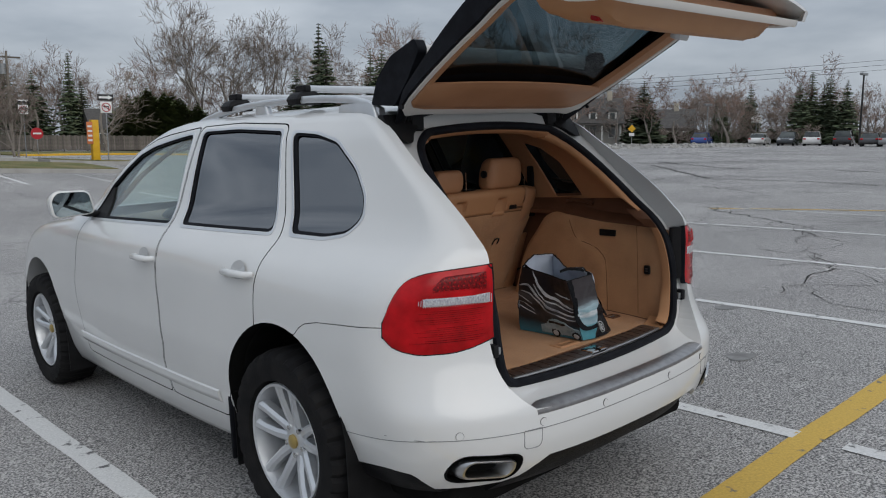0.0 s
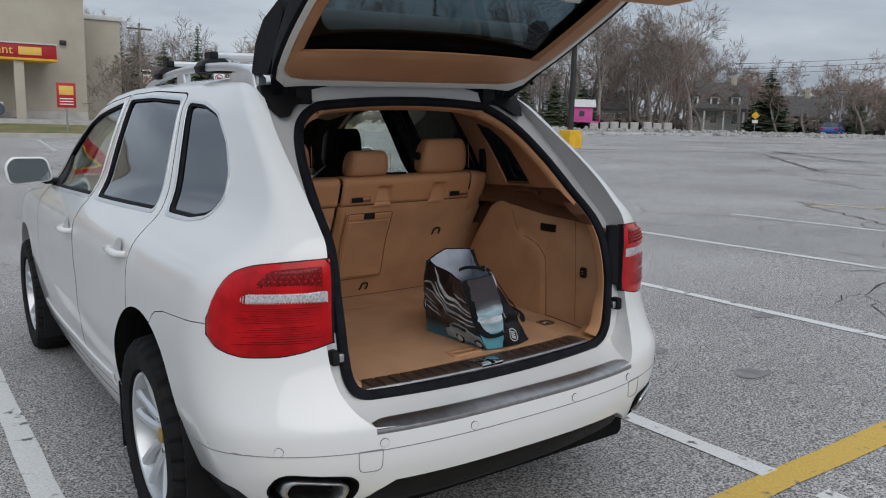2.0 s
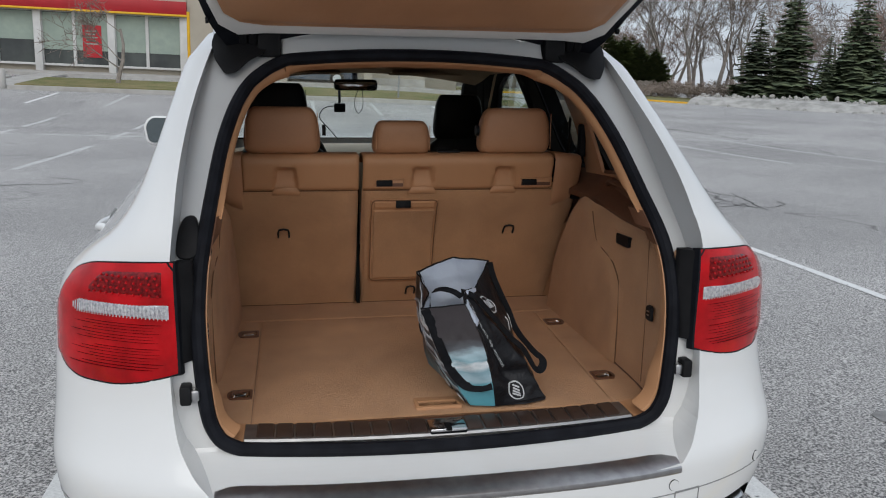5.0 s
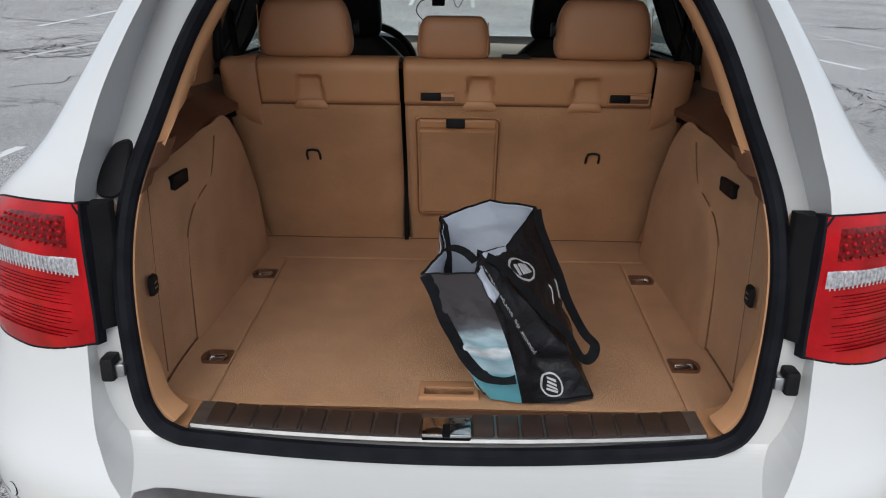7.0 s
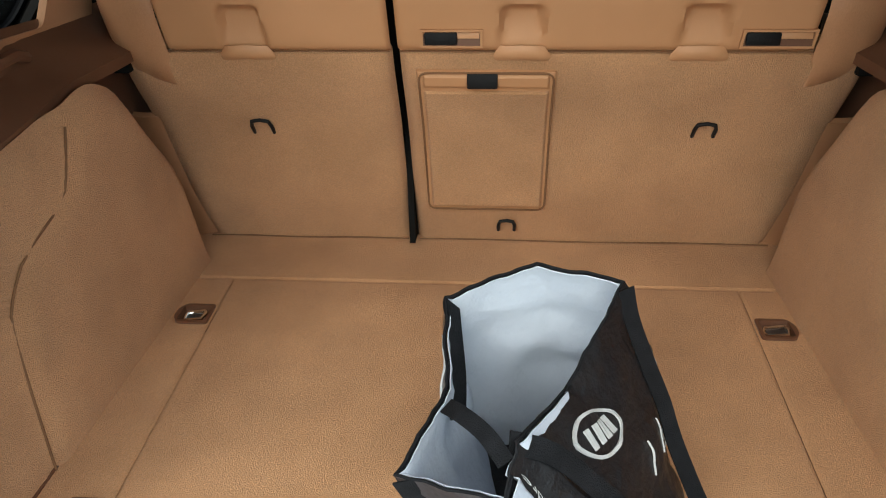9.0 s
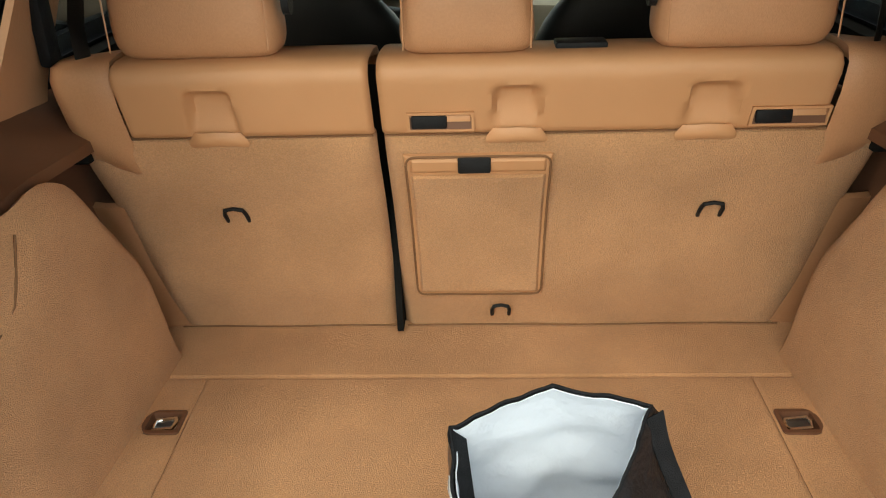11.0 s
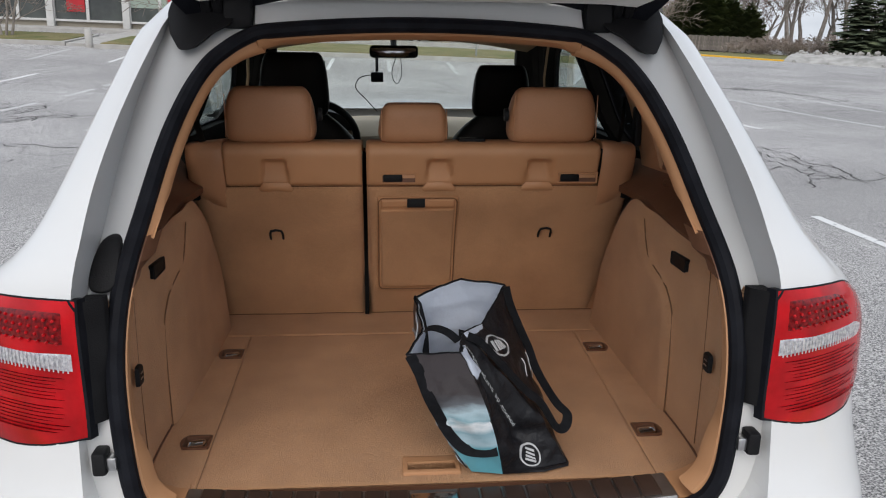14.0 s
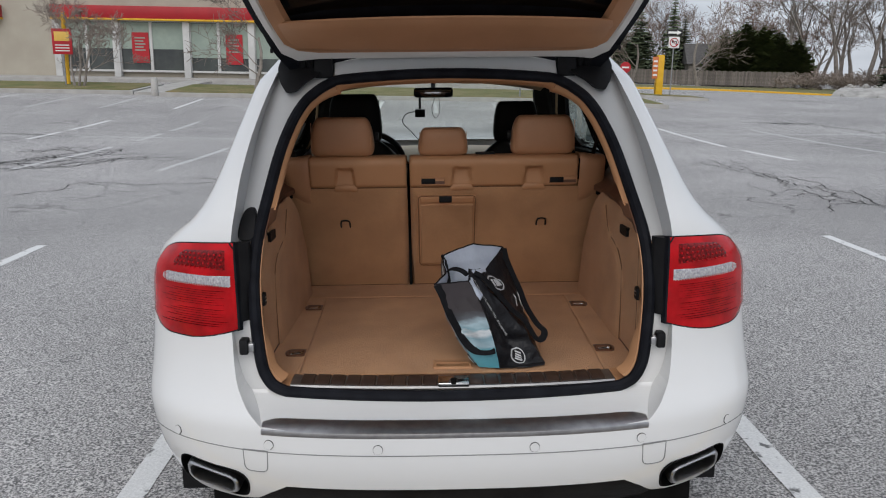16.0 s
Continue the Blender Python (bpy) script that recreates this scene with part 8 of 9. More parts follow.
small_car(91.0, 39.6, 195, (0.03, 0.035, 0.04), 1.65, "dark sport utility vehicle parked at the far edge of the lot")
small_car(91.0, 36.8, 20, (0.66, 0.66, 0.65), 1.62, "white crossover parked at the far edge of the lot")
small_car(90.4, 33.1, 15, (0.015, 0.016, 0.018), 1.75, "black sport utility vehicle parked at the far edge of the lot")
small_car(89.4, 30.0, 15, (0.05, 0.05, 0.055), 1.45, "dark grey saloon parked at the far edge of the lot")
small_car(89.0, 28.0, 15, (0.25, 0.26, 0.27), 1.45, "silver saloon parked at the far edge of the lot")
small_car(0.35, 39.2, 0, (0.055, 0.075, 0.11), 1.66, "dark blue grey crossover under the drive-through canopy")
for x, y, h in ((103.0, 49.3, 3.3), (106.5, 42.1, 3.0)):
    r = root("basketball_hoop", Matrix.Translation(ground_at(x, y)) @ pose(0, 0, 0, 0, 0, -62), "basketball hoop with a white backboard on a curved post", "hoop")
    part("post", tube(bez([(0, 0.6, -0.1), (0, 0.6, h - 0.9), (0, 0.3, h - 0.2), (0, 0.0, h)], 10), 0.06, 8), M_greypost, r, "grey curved post")
    part("backboard", loft([[(px, yy, h + pz) for px, pz in [(0.75 * math.cos(t), -0.1 + 0.75 * math.sin(t)) for t in [math.pi * k / 10 for k in range(11)]] + [(-0.75, -0.35), (0.75, -0.35)]] for yy in (-0.03, 0.03)]), M_white, r, "white fan-shaped backboard")
    part("ring", tube([(0.22 * math.cos(t), -0.3 + 0.22 * math.sin(t), h - 0.25) for t in [2 * math.pi * k / 14 for k in range(14)]], 0.015, 5, True), M_signred, r, "orange ring")
g = ground_at(77.3, 51.9)
r = root("warning_sign", Matrix.Translation(g) @ pose(0, 0, 0, 0, 0, -55), "yellow diamond warning sign on a post", "sign")
part("post", tube([(0, 0.03, -0.1), (0, 0.03, 2.6)], 0.035, 6), M_greypost, r)
part("diamond", prism([(0, 1.55), (0.45, 2.0), (0, 2.45), (-0.45, 2.0)], 1, -0.02, 0.02), M_yellow, r, "yellow diamond plate")
part("lower_plate", box((-0.3, -0.02, 1.15), (0.3, 0.02, 1.5), 0.01), M_white, r, "small white plate")

# ---- shopping bag standing on the boot floor ----
# columns round the bag: base, middle, rim
BAG = [((0.020, 0.590, 0.682), (-0.012, 0.565, 0.83), (-0.026, 0.530, 0.962)),
       ((0.052, 0.450, 0.674), (-0.010, 0.430, 0.81), (-0.012, 0.400, 0.938)),
       ((0.080, 0.310, 0.668), (0.004, 0.290, 0.80), (-0.052, 0.285, 0.929)),
       ((0.140, 0.296, 0.668), (0.102, 0.258, 0.82), (0.046, 0.240, 0.949)),
       ((0.225, 0.300, 0.668), (0.150, 0.312, 0.77), (0.049, 0.262, 0.955)),
       ((0.278, 0.320, 0.668), (0.205, 0.318, 0.79), (0.054, 0.290, 0.970)),
       ((0.266, 0.460, 0.676), (0.216, 0.440, 0.82), (0.105, 0.400, 0.944)),
       ((0.245, 0.600, 0.682), (0.222, 0.570, 0.85), (0.172, 0.530, 0.988)),
       ((0.130, 0.606, 0.682), (0.112, 0.590, 0.85), (0.078, 0.555, 0.994))]
def bag_at(u, v):
    """A point of the bag's skin: u counts its columns, v goes from base to rim."""
    n = len(BAG)
    k = int(u) % n
    f = u - int(u)
    w = ((1 - v) * (1 - 2 * v), 4 * v * (1 - v), v * (2 * v - 1))
    return [sum(w[j] * (BAG[k][j][i] * (1 - f) + BAG[(k + 1) % n][j][i] * f) for j in range(3)) for i in range(3)]


def bag_point(u, v, out=0.0):
    """The crumpled skin, pushed out along its normal."""
    p = Vector(bag_at(u, v))
    a, b = Vector(bag_at(u + 0.02, v)) - Vector(bag_at(u - 0.02 if u > 0.02 else u, v)), Vector(bag_at(u, min(1, v + 0.02))) - Vector(bag_at(u, max(0, v - 0.02)))
    n = b.cross(a)
    n = n.normalized() if n.length > 1e-9 else Vector((0, 0, 1))
    if n.dot(p - Vector((0.11, 0.43, p.z))) < 0:
        n = -n
    calm = smooth01(0.0, 0.12, v)
    crease = 0.0045 * noise.noise(p * 22) + 0.0030 * noise.noise(p * 55 + Vector((3, 1, 7)))
    fold = 0.005 * math.sin(3.2 * u + 9 * v + 4 * noise.noise(p * 9)) * math.sin(math.pi * v)
    return p + n * (out + calm * (crease + fold))


def bag_sheet(u0, u1, out, nu, nv=26, v0=0.0, v1=1.0):
    return [[bag_point(u0 + (u1 - u0) * j / nu, v0 + (v1 - v0) * i / nv, out) for j in range(nu + 1)] for i in range(nv + 1)]


def print_mat(name, stops, warp, su, sv, rough=0.32, crisp=False):
    """Printed film: bands of colour up the panel, torn into streaks."""
    m = bpy.data.materials.new(name)
    m.use_nodes = True
    n, l = m.node_tree.nodes, m.node_tree.links
    b = n["Principled BSDF"]
    b.inputs["Roughness"].default_value = rough
    uvn, mp, nz, sep, add, sub, r = (n.new(k) for k in ("ShaderNodeUVMap", "ShaderNodeMapping", "ShaderNodeTexNoise", "ShaderNodeSeparateXYZ", "ShaderNodeMath", "ShaderNodeMath", "ShaderNodeValToRGB"))
    uvn.uv_map = "print"
    mp.inputs["Scale"].default_value = (su, sv, 1)
    mp.inputs["Rotation"].default_value = (0, 0, 0.25)
    nz.inputs["Scale"].default_value, nz.inputs["Detail"].default_value = 1.0, 5
    l.new(uvn.outputs["UV"], mp.inputs["Vector"])
    l.new(mp.outputs["Vector"], nz.inputs["Vector"])
    l.new(uvn.outputs["UV"], sep.inputs["Vector"])
    sub.operation, add.operation = "MULTIPLY_ADD", "ADD"
    l.new(nz.outputs["Fac"], sub.inputs[0])
    sub.inputs[1].default_value, sub.inputs[2].default_value = warp, -0.5 * warp
    l.new(sep.outputs["Y"], add.inputs[0])
    l.new(sub.outputs["Value"], add.inputs[1])
    l.new(add.outputs["Value"], r.inputs["Fac"])
    if crisp:
        r.color_ramp.interpolation = "CONSTANT"
    while len(r.color_ramp.elements) < len(stops):
        r.color_ramp.elements.new(0.5)
    for e, (p, c) in zip(r.color_ramp.elements, stops):
        e.position, e.color = p, (*c, 1)
    l.new(r.outputs["Color"], b.inputs["Base Color"])
    bp, bn = n.new("ShaderNodeBump"), n.new("ShaderNodeTexNoise")
    co = n.new("ShaderNodeTexCoord")
    bn.inputs["Scale"].default_value = 60
    l.new(co.outputs["Object"], bn.inputs["Vector"])
    l.new(bn.outputs["Fac"], bp.inputs["Height"])
    bp.inputs["Strength"].default_value, bp.inputs["Distance"].default_value = 0.25, 0.006
    l.new(bp.outputs["Normal"], b.inputs["Normal"])
    return m


INK, ASH, TEAL, PALE, WHITE = (0.010, 0.010, 0.013), (0.11, 0.12, 0.135), (0.10, 0.36, 0.44), (0.42, 0.56, 0.62), (0.72, 0.75, 0.77)
M_print_side = print_mat("printed_bag_side", [(0.0, (0.05, 0.20, 0.28)), (0.10, (0.03, 0.12, 0.17)), (0.22, (0.010, 0.014, 0.02)), (0.36, (0.035, 0.04, 0.05)), (0.44, INK), (0.55, (0.07, 0.075, 0.085)), (0.62, INK), (0.95, INK)], 0.22, 1.6, 4, 0.3)
M_print_front = print_mat("printed_bag_front", [(0.0, TEAL), (0.20, (0.16, 0.42, 0.50)), (0.25, PALE), (0.33, (0.22, 0.36, 0.42)), (0.40, WHITE), (0.44, (0.25, 0.42, 0.48)), (0.50, PALE), (0.57, ASH), (0.66, (0.05, 0.043, 0.046)), (1.0, (0.042, 0.035, 0.038))], 0.20, 1.3, 10)
M_bagblack = mat("black_laminated_film", (0.008, 0.008, 0.010), 0.40, col2=(0.013, 0.013, 0.015), scale=14, bump=0.5, bscale=45, spec=0.3)
M_baglining = mat("pale_bag_lining", (0.56, 0.61, 0.70), 0.6, col2=(0.49, 0.54, 0.63), scale=9, bump=0.25, bscale=70)
M_webbing = mat("black_webbing", (0.007, 0.0075, 0.009), 0.8, col2=(0.012, 0.0125, 0.015), scale=60, bump=0.3, bscale=700, spec=0.15)
M_bagprint = mat("light_grey_print", (0.55, 0.56, 0.57), 0.45, col2=(0.46, 0.47, 0.48), scale=40)
M_skyprint = mat("pale_car_print", (0.40, 0.50, 0.55), 0.4, col2=(0.22, 0.32, 0.37), scale=25)

bag = root("shopping_bag", LEVEL, "glossy black printed shopping bag slumped open on the boot floor", "bag")


def bag_panel(name, u0, u1, material, label):
    nu, nv = int(14 * (u1 - u0)), 30
    ob = part(name, slab(bag_sheet(u0, u1, 0.0, nu, nv), 0.0016, tuple(Vector((0.11, 0.43, 0.8)) - Vector(bag_at((u0 + u1) / 2, 0.5)))), material, bag, label, smooth=80)
    lay = ob.data.uv_layers.new(name="print")
    per = (nu + 1) * (nv + 1)
    for lp in ob.data.loops:
        k = lp.vertex_index % per
        lay.data[lp.index].uv = ((k % (nu + 1)) / nu, (k // (nu + 1)) / nv)
    return ob


side_l = bag_panel("printed_side", 0, 2, M_print_side, "side printed with black, white and grey streaks")
front = bag_panel("printed_front", 2, 3, M_print_front, "front printed brown above pale teal streaks")
gusset = bag_panel("gusset", 3, 5, M_bagblack, "black crumpled gusset")
side_r = bag_panel("black_side", 5, 7, M_bagblack, "black sagging side")
back = bag_panel("back", 7, 9 - 1e-4, M_bagblack, "black back")
lining = part("lining", slab(bag_sheet(0, 9 - 1e-4, -0.0055, 108, 26, 0.05, 0.992), 0.0012, (0, 0, 0.001)), M_baglining, bag, "pale grey lining", smooth=80)
bm = bmesh.new()
bm.faces.new([bm.verts.new(Vector(bag_at(k * 9 / 90 if k < 90 else 8.999, 0.0)) + Vector((0, 0, 0.004))) for k in range(90)])
g = bmesh.ops.extrude_face_region(bm, geom=bm.faces[:])
bmesh.ops.translate(bm, vec=(0, 0, 0.004), verts=[e for e in g["geom"] if isinstance(e, bmesh.types.BMVert)])
part("base", bm, M_bagblack, bag, "black base")
part("rim_binding", tube([bag_point(k * 9 / 126 if k < 126 else 8.999, 0.997, -0.001) for k in range(126)], 0.0017, 6, True), M_webbing, bag, "dark bound rim")


def ribbon(name, pts, width, facing, label, parent=bag):
    """A flat strap along points, its face towards a direction."""
    fine = []
    P_ = [Vector(p) for p in pts]
    for i in range(len(P_) - 1):
        p0, p1, p2, p3 = P_[max(i - 1, 0)], P_[i], P_[i + 1], P_[min(i + 2, len(P_) - 1)]
        for k in range(6):
            t = k / 6
            fine.append(0.5 * (2 * p1 + (p2 - p0) * t + (2 * p0 - 5 * p1 + 4 * p2 - p3) * t * t + (3 * p1 - p0 - 3 * p2 + p3) * t ** 3))
    fine.append(P_[-1])
    rows = []
    for i, p in enumerate(fine):
        d = (fine[min(i + 1, len(fine) - 1)] - fine[max(i - 1, 0)]).normalized()
        sd = d.cross(Vector(facing)).normalized()
        rows.append([p + sd * width * q for q in (-0.5, -0.25, 0.0, 0.25, 0.5)])
    return part(name, slab(rows, 0.0018, tuple(-Vector(facing))), M_webbing, parent, label, smooth=50)


# handle that runs down the black side, loops out over the floor and comes back along the fold
ribbon("handle", [bag_point(6.93, 0.99, 0.006), bag_point(6.8, 0.88, 0.007), bag_point(6.62, 0.72, 0.008), bag_point(6.42, 0.56, 0.010), bag_point(6.2, 0.42, 0.016), (0.262, 0.39, 0.776), (0.282, 0.368, 0.758), (0.272, 0.345, 0.742), (0.252, 0.335, 0.748), bag_point(5.12, 0.50, 0.013), bag_point(5.10, 0.62, 0.009), bag_point(5.08, 0.78, 0.009), bag_point(5.05, 0.93, 0.008), bag_point(5.0, 1.0, 0.006)], 0.021, (0.25, -0.5, 0.8), "dark webbing handle")
# sewn strap of the other handle
ribbon("sewn_strap", [bag_point(2.10, 0.99, 0.003), bag_point(2.12, 0.85, 0.003), bag_point(2.10, 0.66, 0.003), bag_point(2.06, 0.48, 0.003), bag_point(2.06, 0.34, 0.003), bag_point(2.22, 0.22, 0.003), bag_point(2.6, 0.19, 0.003), bag_point(2.98, 0.21, 0.003)], 0.022, (-0.35, -0.9, 0.3), "dark sewn strap")
ribbon("handle", [bag_point(0.06, 0.985, -0.010), bag_point(0.35, 0.93, -0.014), bag_point(0.65, 0.84, -0.016), bag_point(0.9, 0.72, -0.018)], 0.034, (0.9, -0.3, 0.3), "dark webbing handle inside the bag")
ribbon("handle", [(0.046, 0.275, 0.958), (0.028, 0.30, 0.966), (0.006, 0.325, 0.966), (-0.010, 0.35, 0.955)], 0.016, (0, -0.6, 0.8), "dark webbing handle across the rim")


def printed(name, shapes, fn, material, parent, label=""):
    """Flat printed shapes, laid on the bag's skin a hair proud of it."""
    bm = bmesh.new()
    for shape in shapes:
        lo = [bm.verts.new(fn(a, b, 0.0008)) for a, b in shape]
        hi = [bm.verts.new(fn(a, b, 0.0026)) for a, b in shape]
        k = len(lo)
        for i in range(k):
            bm.faces.new((lo[i], lo[(i + 1) % k], hi[(i + 1) % k], hi[i]))
        bm.faces.new(hi)
        bm.faces.new(lo[::-1])
    return part(name, bm, material, parent, label, smooth=0)


def oval_logo(c, right, up, parent):
    """An oval ring with slanting bars in it; right and up are steps on the skin."""
    def fn(a, b, out):
        return bag_point(c[0] + a * right[0] + b * up[0], min(1, c[1] + a * right[1] + b * up[1]), out)
    ringq = []
    for k in range(28):
        a0, a1 = 2 * math.pi * k / 28, 2 * math.pi * (k + 1) / 28
        ringq.append([(math.cos(a0), math.sin(a0)), (math.cos(a1), math.sin(a1)), (0.88 * math.cos(a1), 0.86 * math.sin(a1)), (0.88 * math.cos(a0), 0.86 * math.sin(a0))])
    bars = [[(x - 0.09, -0.42), (x + 0.09, -0.42), (x + 0.17, 0.42), (x - 0.01, 0.42)] for x in (-0.50, -0.16, 0.14, 0.44)]
    printed("oval_mark", ringq + bars, fn, M_bagprint, parent, "light grey oval mark")


oval_logo((3.95, 0.195), (-0.22, -0.125), (0.30, -0.02), gusset)
oval_logo((5.66, 0.84), (0.30, -0.035), (0.06, 0.075), side_r)
# slogan along the gusset
cu = bpy.data.curves.new("slogan", "FONT")
cu.body, cu.size = "pouvoir de surprendre", 1.0
tmp = new("slogan_tool", cu)
me = bpy.data.meshes.new_from_object(tmp.evaluated_get(bpy.context.evaluated_depsgraph_get()))
wid = max(v.co.x for v in me.vertices)
bm = bmesh.new()
bm.from_mesh(me)
bpy.data.objects.remove(tmp)
bmesh.ops.subdivide_edges(bm, edges=[e for e in bm.edges if e.calc_length() > 0.3], cuts=2)
bmesh.ops.triangulate(bm, faces=bm.faces)
for v in bm.verts:
    t = v.co.x / wid
    v.co = bag_point(4.16 + 0.10 * t - 0.19 * v.co.y, 0.48 + 0.50 * t - 0.025 * v.co.y, 0.0045)
part("slogan", bm, M_bagprint, gusset, "small light grey slogan", smooth=0)
# pale car printed low on the side and the front
def on_side(a, b, out): return bag_point(a, b, out)


strips = []
for k in range(24):
    a, b = 0.76 + 1.21 * k / 24, 0.76 + 1.21 * (k + 1) / 24
    top = lambda q: spl(q, [0.75, 0.95, 1.10, 1.30, 1.55, 1.75, 1.98], [0.15, 0.19, 0.28, 0.31, 0.29, 0.22, 0.18])
    strips.append([(a, 0.05), (b, 0.05), (b, top(b)), (a, top(a))])
printed("printed_car", strips, on_side, M_skyprint, side_l, "pale printed picture of a small car")
for u in (1.22, 1.85):
    printed("printed_wheel", [[(u + 0.13 * math.cos(a), 0.075 + 0.07 * math.sin(a)) for a in [2 * math.pi * k / 16 for k in range(16)]]], lambda a, b, o: bag_point(a, b, o + 0.002), M_bagblack, side_l, "printed dark wheel")
    printed("printed_rim", [[(u + 0.08 * math.cos(a), 0.075 + 0.043 * math.sin(a)) for a in [2 * math.pi * k / 16 for k in range(16)]]], lambda a, b, o: bag_point(a, b, o + 0.004), M_bagprint, side_l, "printed pale rim")
printed("printed_window", [[(1.08 + 0.05 * k, 0.225), (1.13 + 0.05 * k, 0.225), (1.13 + 0.05 * k, 0.27), (1.08 + 0.05 * k, 0.265)] for k in range(10)], lambda a, b, o: bag_point(a, b, o + 0.002), M_bagblack, side_l, "printed dark windows")
# long light streaks swept over the printed side
M_streak = mat("pale_streak_print", (0.62, 0.65, 0.68), 0.35, col2=(0.16, 0.17, 0.19), scale=16, lo=0.38, hi=0.66)
for line, wide in (((((0.42, 0.97), (0.62, 0.84), (0.88, 0.73), (1.2, 0.66), (1.55, 0.60), (1.96, 0.50))), 0.050), ((((0.03, 0.70), (0.30, 0.74), (0.62, 0.66), (0.9, 0.55), (1.3, 0.47), (1.96, 0.40))), 0.040),
                   ((((0.10, 0.62), (0.45, 0.62), (0.75, 0.52), (1.1, 0.43), (1.6, 0.36), (1.97, 0.33))), 0.024), ((((0.55, 0.78), (0.72, 0.70), (0.98, 0.60), (1.4, 0.545), (1.95, 0.455))), 0.020),
                   ((((0.02, 0.54), (0.25, 0.52), (0.52, 0.46))), 0.010), ((((0.02, 0.45), (0.30, 0.42), (0.60, 0.36))), 0.009), ((((0.02, 0.37), (0.35, 0.34), (0.62, 0.30))), 0.008), ((((1.35, 0.74), (1.6, 0.72), (1.95, 0.70))), 0.014)):
    fine_ = bez([(a, b, 0) for a, b in line], 26)
    quads = []
    for k in range(26):
        w0, w1 = (wide * math.sin(math.pi * (0.06 + 0.9 * q / 26)) ** 0.7 for q in (k, k + 1))
        p, q = fine_[k], fine_[k + 1]
        quads.append([(p.x, p.y - w0 / 2), (q.x, q.y - w1 / 2), (q.x, q.y + w1 / 2), (p.x, p.y + w0 / 2)])
    printed("printed_streak", quads, on_side, M_streak, side_l, "pale printed light streak")
# thin white lines on the black side
for u, v in ((6.45, 0.30), (6.35, 0.40), (6.60, 0.47), (6.70, 0.58), (6.05, 0.50), (5.75, 0.55)):
    printed("printed_line", [[(u + 0.02 * j, v + 0.010 * j), (u + 0.02 * (j + 1), v + 0.010 * (j + 1)), (u + 0.02 * (j + 1), v + 0.010 * (j + 1) + 0.008), (u + 0.02 * j, v + 0.010 * j + 0.008)] for j in range(9)], on_side, M_bagprint, side_r, "thin white printed line")

# ---- cracks and stains in the tarmac ----
M_crack = mat("open_tarmac_crack", (0.035, 0.034, 0.033), 0.95, col2=(0.06, 0.058, 0.055), scale=9)
M_stain = mat("dark_oil_stain", (0.16, 0.158, 0.155), 0.85, col2=(0.24, 0.237, 0.233), scale=14, bump=0.4, bscale=110)


def crack_mesh(bm, pts, width, rng, rough=0.10, forks=2):
    """A jagged open joint along a line on the ground, with short forks."""
    line = []
    for (x0, y0), (x1, y1) in zip(pts, pts[1:]):
        d = math.hypot(x1 - x0, y1 - y0)
        n = max(2, int(d / 0.16))
        for k in range(n):
            t = k / n
            j = rough * min(1.0, d) * (1 if k else 0.3)
            line.append((x0 + (x1 - x0) * t + rng.uniform(-j, j), y0 + (y1 - y0) * t + rng.uniform(-j, j)))
    line.append(pts[-1])
    rows = []
    for i, (x, y) in enumerate(line):
        a, b = line[max(i - 1, 0)], line[min(i + 1, len(line) - 1)]
        dx, dy = b[0] - a[0], b[1] - a[1]
        L = math.hypot(dx, dy) or 1.0
        w = 0.5 * width * rng.uniform(0.3, 1.2) * (0.2 if i in (0, len(line) - 1) else 1)
        rows.append([bm.verts.new((x - dy / L * w * q, y + dx / L * w * q, height(x - dy / L * w * q, y + dx / L * w * q) + 0.004)) for q in (-1, 1)])
    for a, b in zip(rows, rows[1:]):
        bm.faces.new((a[0], a[1], b[1], b[0]))
    for f in range(forks):
        i = rng.randrange(len(line))
        ang, ln = rng.uniform(0, 6.28), rng.uniform(0.4, 1.3)
        x, y = line[i]
        crack_mesh(bm, [(x, y), (x + 0.5 * ln * math.cos(ang), y + 0.5 * ln * math.sin(ang)), (x + ln * math.cos(ang + 0.4), y + ln * math.sin(ang + 0.4))], width * 0.7, rng, rough, 0)


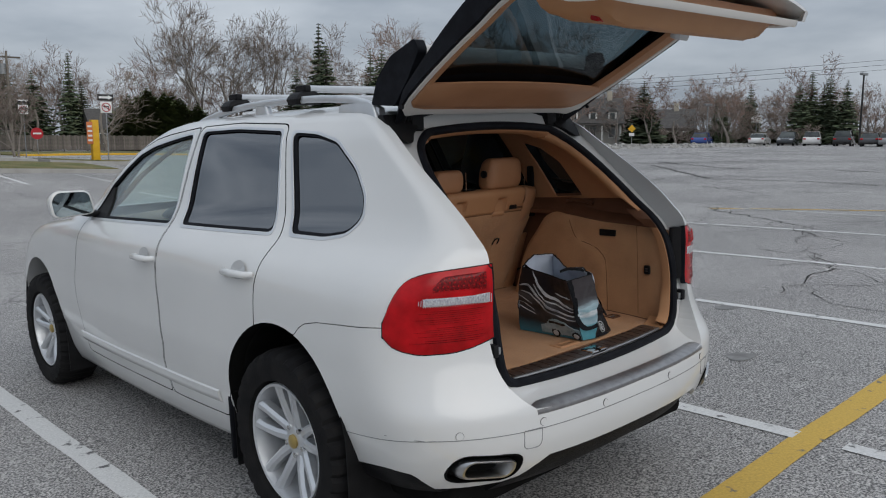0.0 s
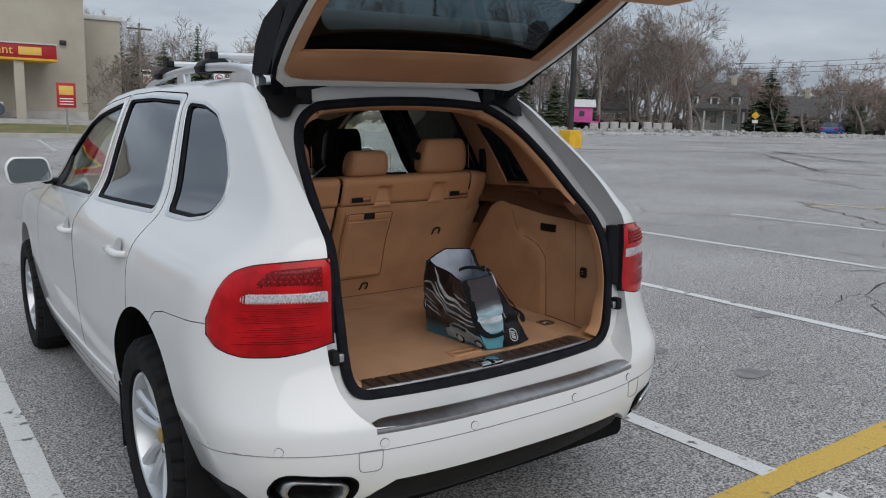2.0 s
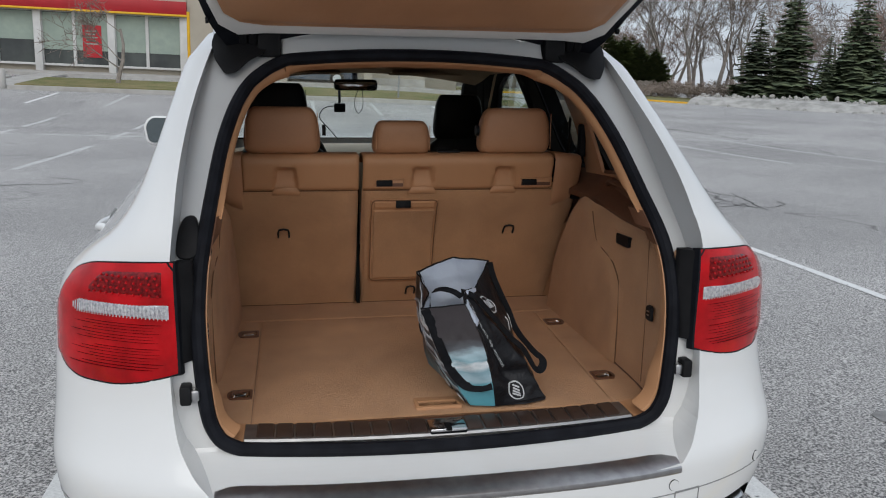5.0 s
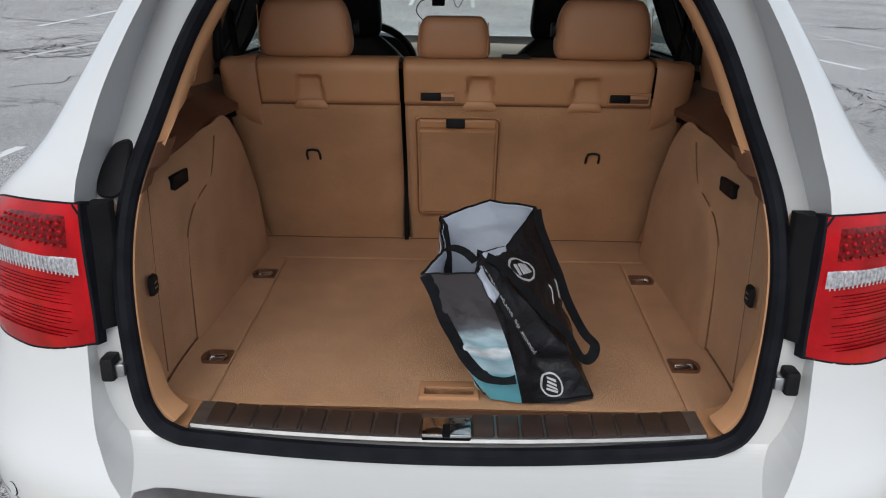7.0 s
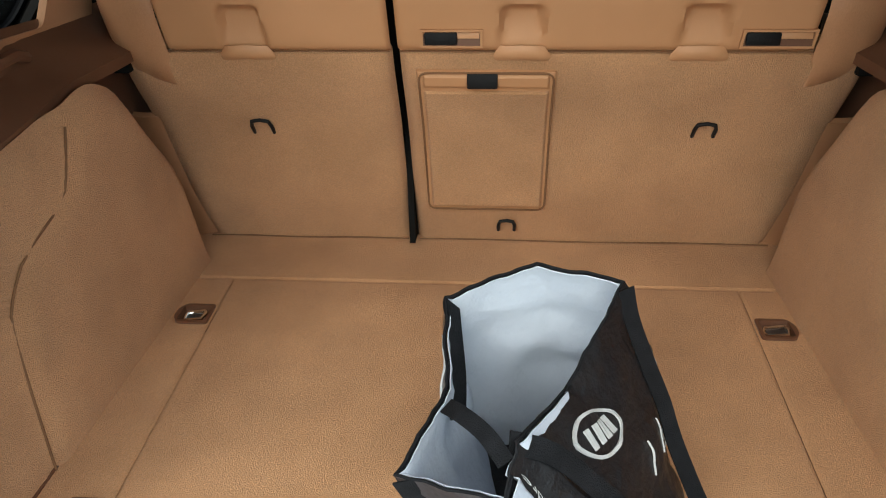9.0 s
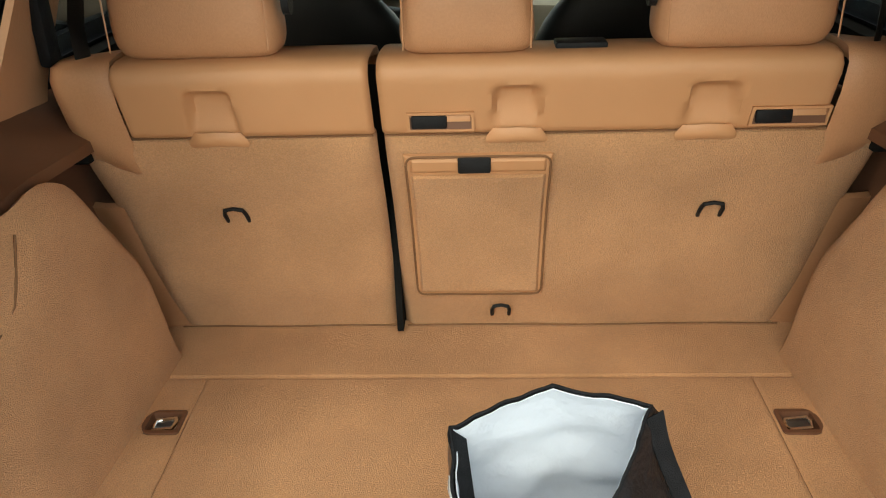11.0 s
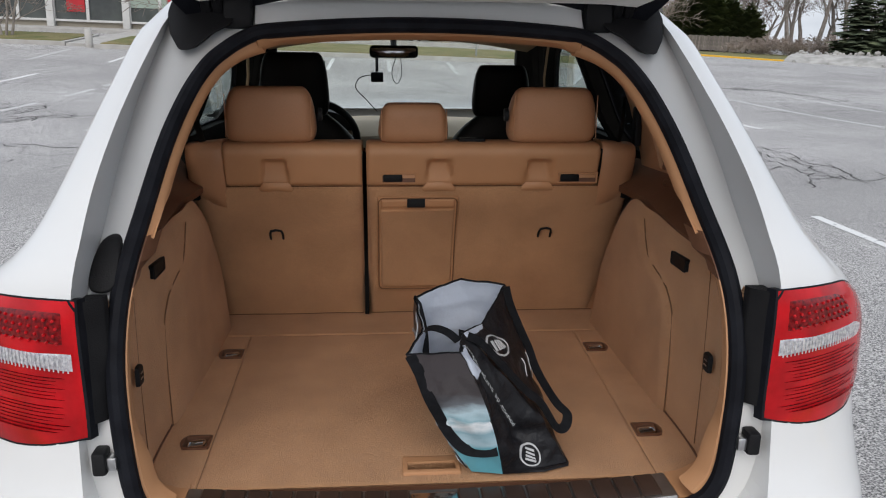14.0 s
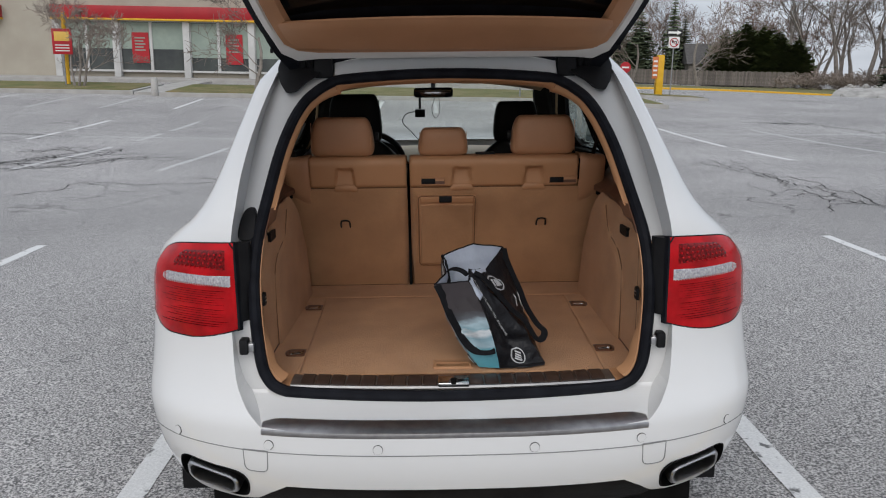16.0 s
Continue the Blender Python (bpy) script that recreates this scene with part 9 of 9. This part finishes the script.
rng = random.Random(5)
for pts, width, forks, times in (
        ([(-5.73, 8.66), (-5.3, 9.3), (-5.25, 10.2), (-5.1, 10.05), (-4.1, 9.95), (-3.25, 10.23)], 0.035, 3, 1),
        ([(-8.6, 11.6), (-7.7, 12.9), (-7.3, 14.2), (-6.9, 15.1)], 0.05, 6, 4), ([(-7.32, 11.76), (-6.64, 12.13), (-6.19, 13.24), (-5.53, 13.8)], 0.04, 6, 3), ([(-8.28, 14.27), (-7.77, 15.42), (-7.34, 16.83)], 0.05, 4, 2),
        ([(5.23, 13.35), (5.26, 11.47), (5.5, 10.62), (5.45, 9.27), (5.46, 7.39)], 0.03, 6, 2), ([(3.6, 8.94), (4.9, 8.83), (5.43, 8.22)], 0.016, 2, 1), ([(5.6, 11.2), (5.22, 9.42), (5.1, 8.21), (5.55, 7.62)], 0.025, 5, 1),
        ([(10.6, 23.5), (11.5, 23.9), (11.9, 23.3)], 0.12, 5, 2), ([(12.2, 23.2), (12.6, 21.1), (12.5, 19.6)], 0.06, 4, 2),
        ([(9.32, 3.28), (7.5, 2.65), (6.21, 1.72), (4.94, 1.48), (4.25, 0.91)], 0.018, 7, 1), ([(9.0, 3.3), (8.23, 2.74), (7.94, 2.2), (7.89, 1.0)], 0.016, 4, 1), ([(6.3, 2.2), (5.95, 1.41), (5.49, 1.0), (5.5, -0.2)], 0.016, 4, 1),
        ([(11.41, 6.27), (10.08, 4.49), (9.32, 3.28)], 0.03, 5, 1), ([(16.34, 8.91), (14.83, 6.68), (15.84, 5.0)], 0.05, 5, 1), ([(30, 18.75), (25.14, 12.49), (26.2, 9.9), (25.28, 7.45)], 0.09, 6, 2), ([(27.21, 17.37), (19.05, 10.07), (19.17, 7.51), (18.38, 5.19)], 0.07, 6, 2),
        ([(22, 24), (28, 18), (36, 15), (48, 8)], 0.12, 8, 2), ([(38, 30), (46, 22), (60, 14)], 0.16, 8, 2), ([(50, 34), (62, 26), (75, 18)], 0.22, 8, 2), ([(30, 28), (42, 27), (58, 24)], 0.15, 8, 2), ([(-16, 20), (-12, 18.5), (-8.5, 17.5)], 0.05, 4, 2), ([(3.2, 17.0), (6, 17.5), (9.5, 16.5)], 0.04, 4, 1)):
    bm = bmesh.new()
    for k in range(times):
        off = 0.35 * k
        crack_mesh(bm, [(x + off * rng.uniform(0.3, 1), y + off * rng.uniform(-0.6, 0.6)) for x, y in pts], width, rng, 0.11, forks)
    thing("tarmac_crack", bm, M_crack, Matrix(), "dark jagged crack in the worn grey tarmac", "crack", "cracks in the tarmac", kind="structure", smooth=0)
for x, y, r in ((2.4, 0.81, 0.11), (3.23, 2.53, 0.06), (2.31, 1.45, 0.09), (3.65, 1.58, 0.09)):
    bm = bmesh.new()
    ring_ = []
    for k in range(22):
        a = 2 * math.pi * k / 22
        q = r * (1 + 0.3 * noise.noise(Vector((x + math.cos(a), y + math.sin(a), 2))))
        px, py = x + q * math.cos(a), y + 0.8 * q * math.sin(a)
        ring_.append(bm.verts.new((px, py, height(px, py) + 0.004)))
    bm.faces.new(ring_)
    thing("oil_stain", bm, M_stain, Matrix(), "small dark oil stain on the tarmac", "stain", "stains on the tarmac", kind="structure", smooth=0)
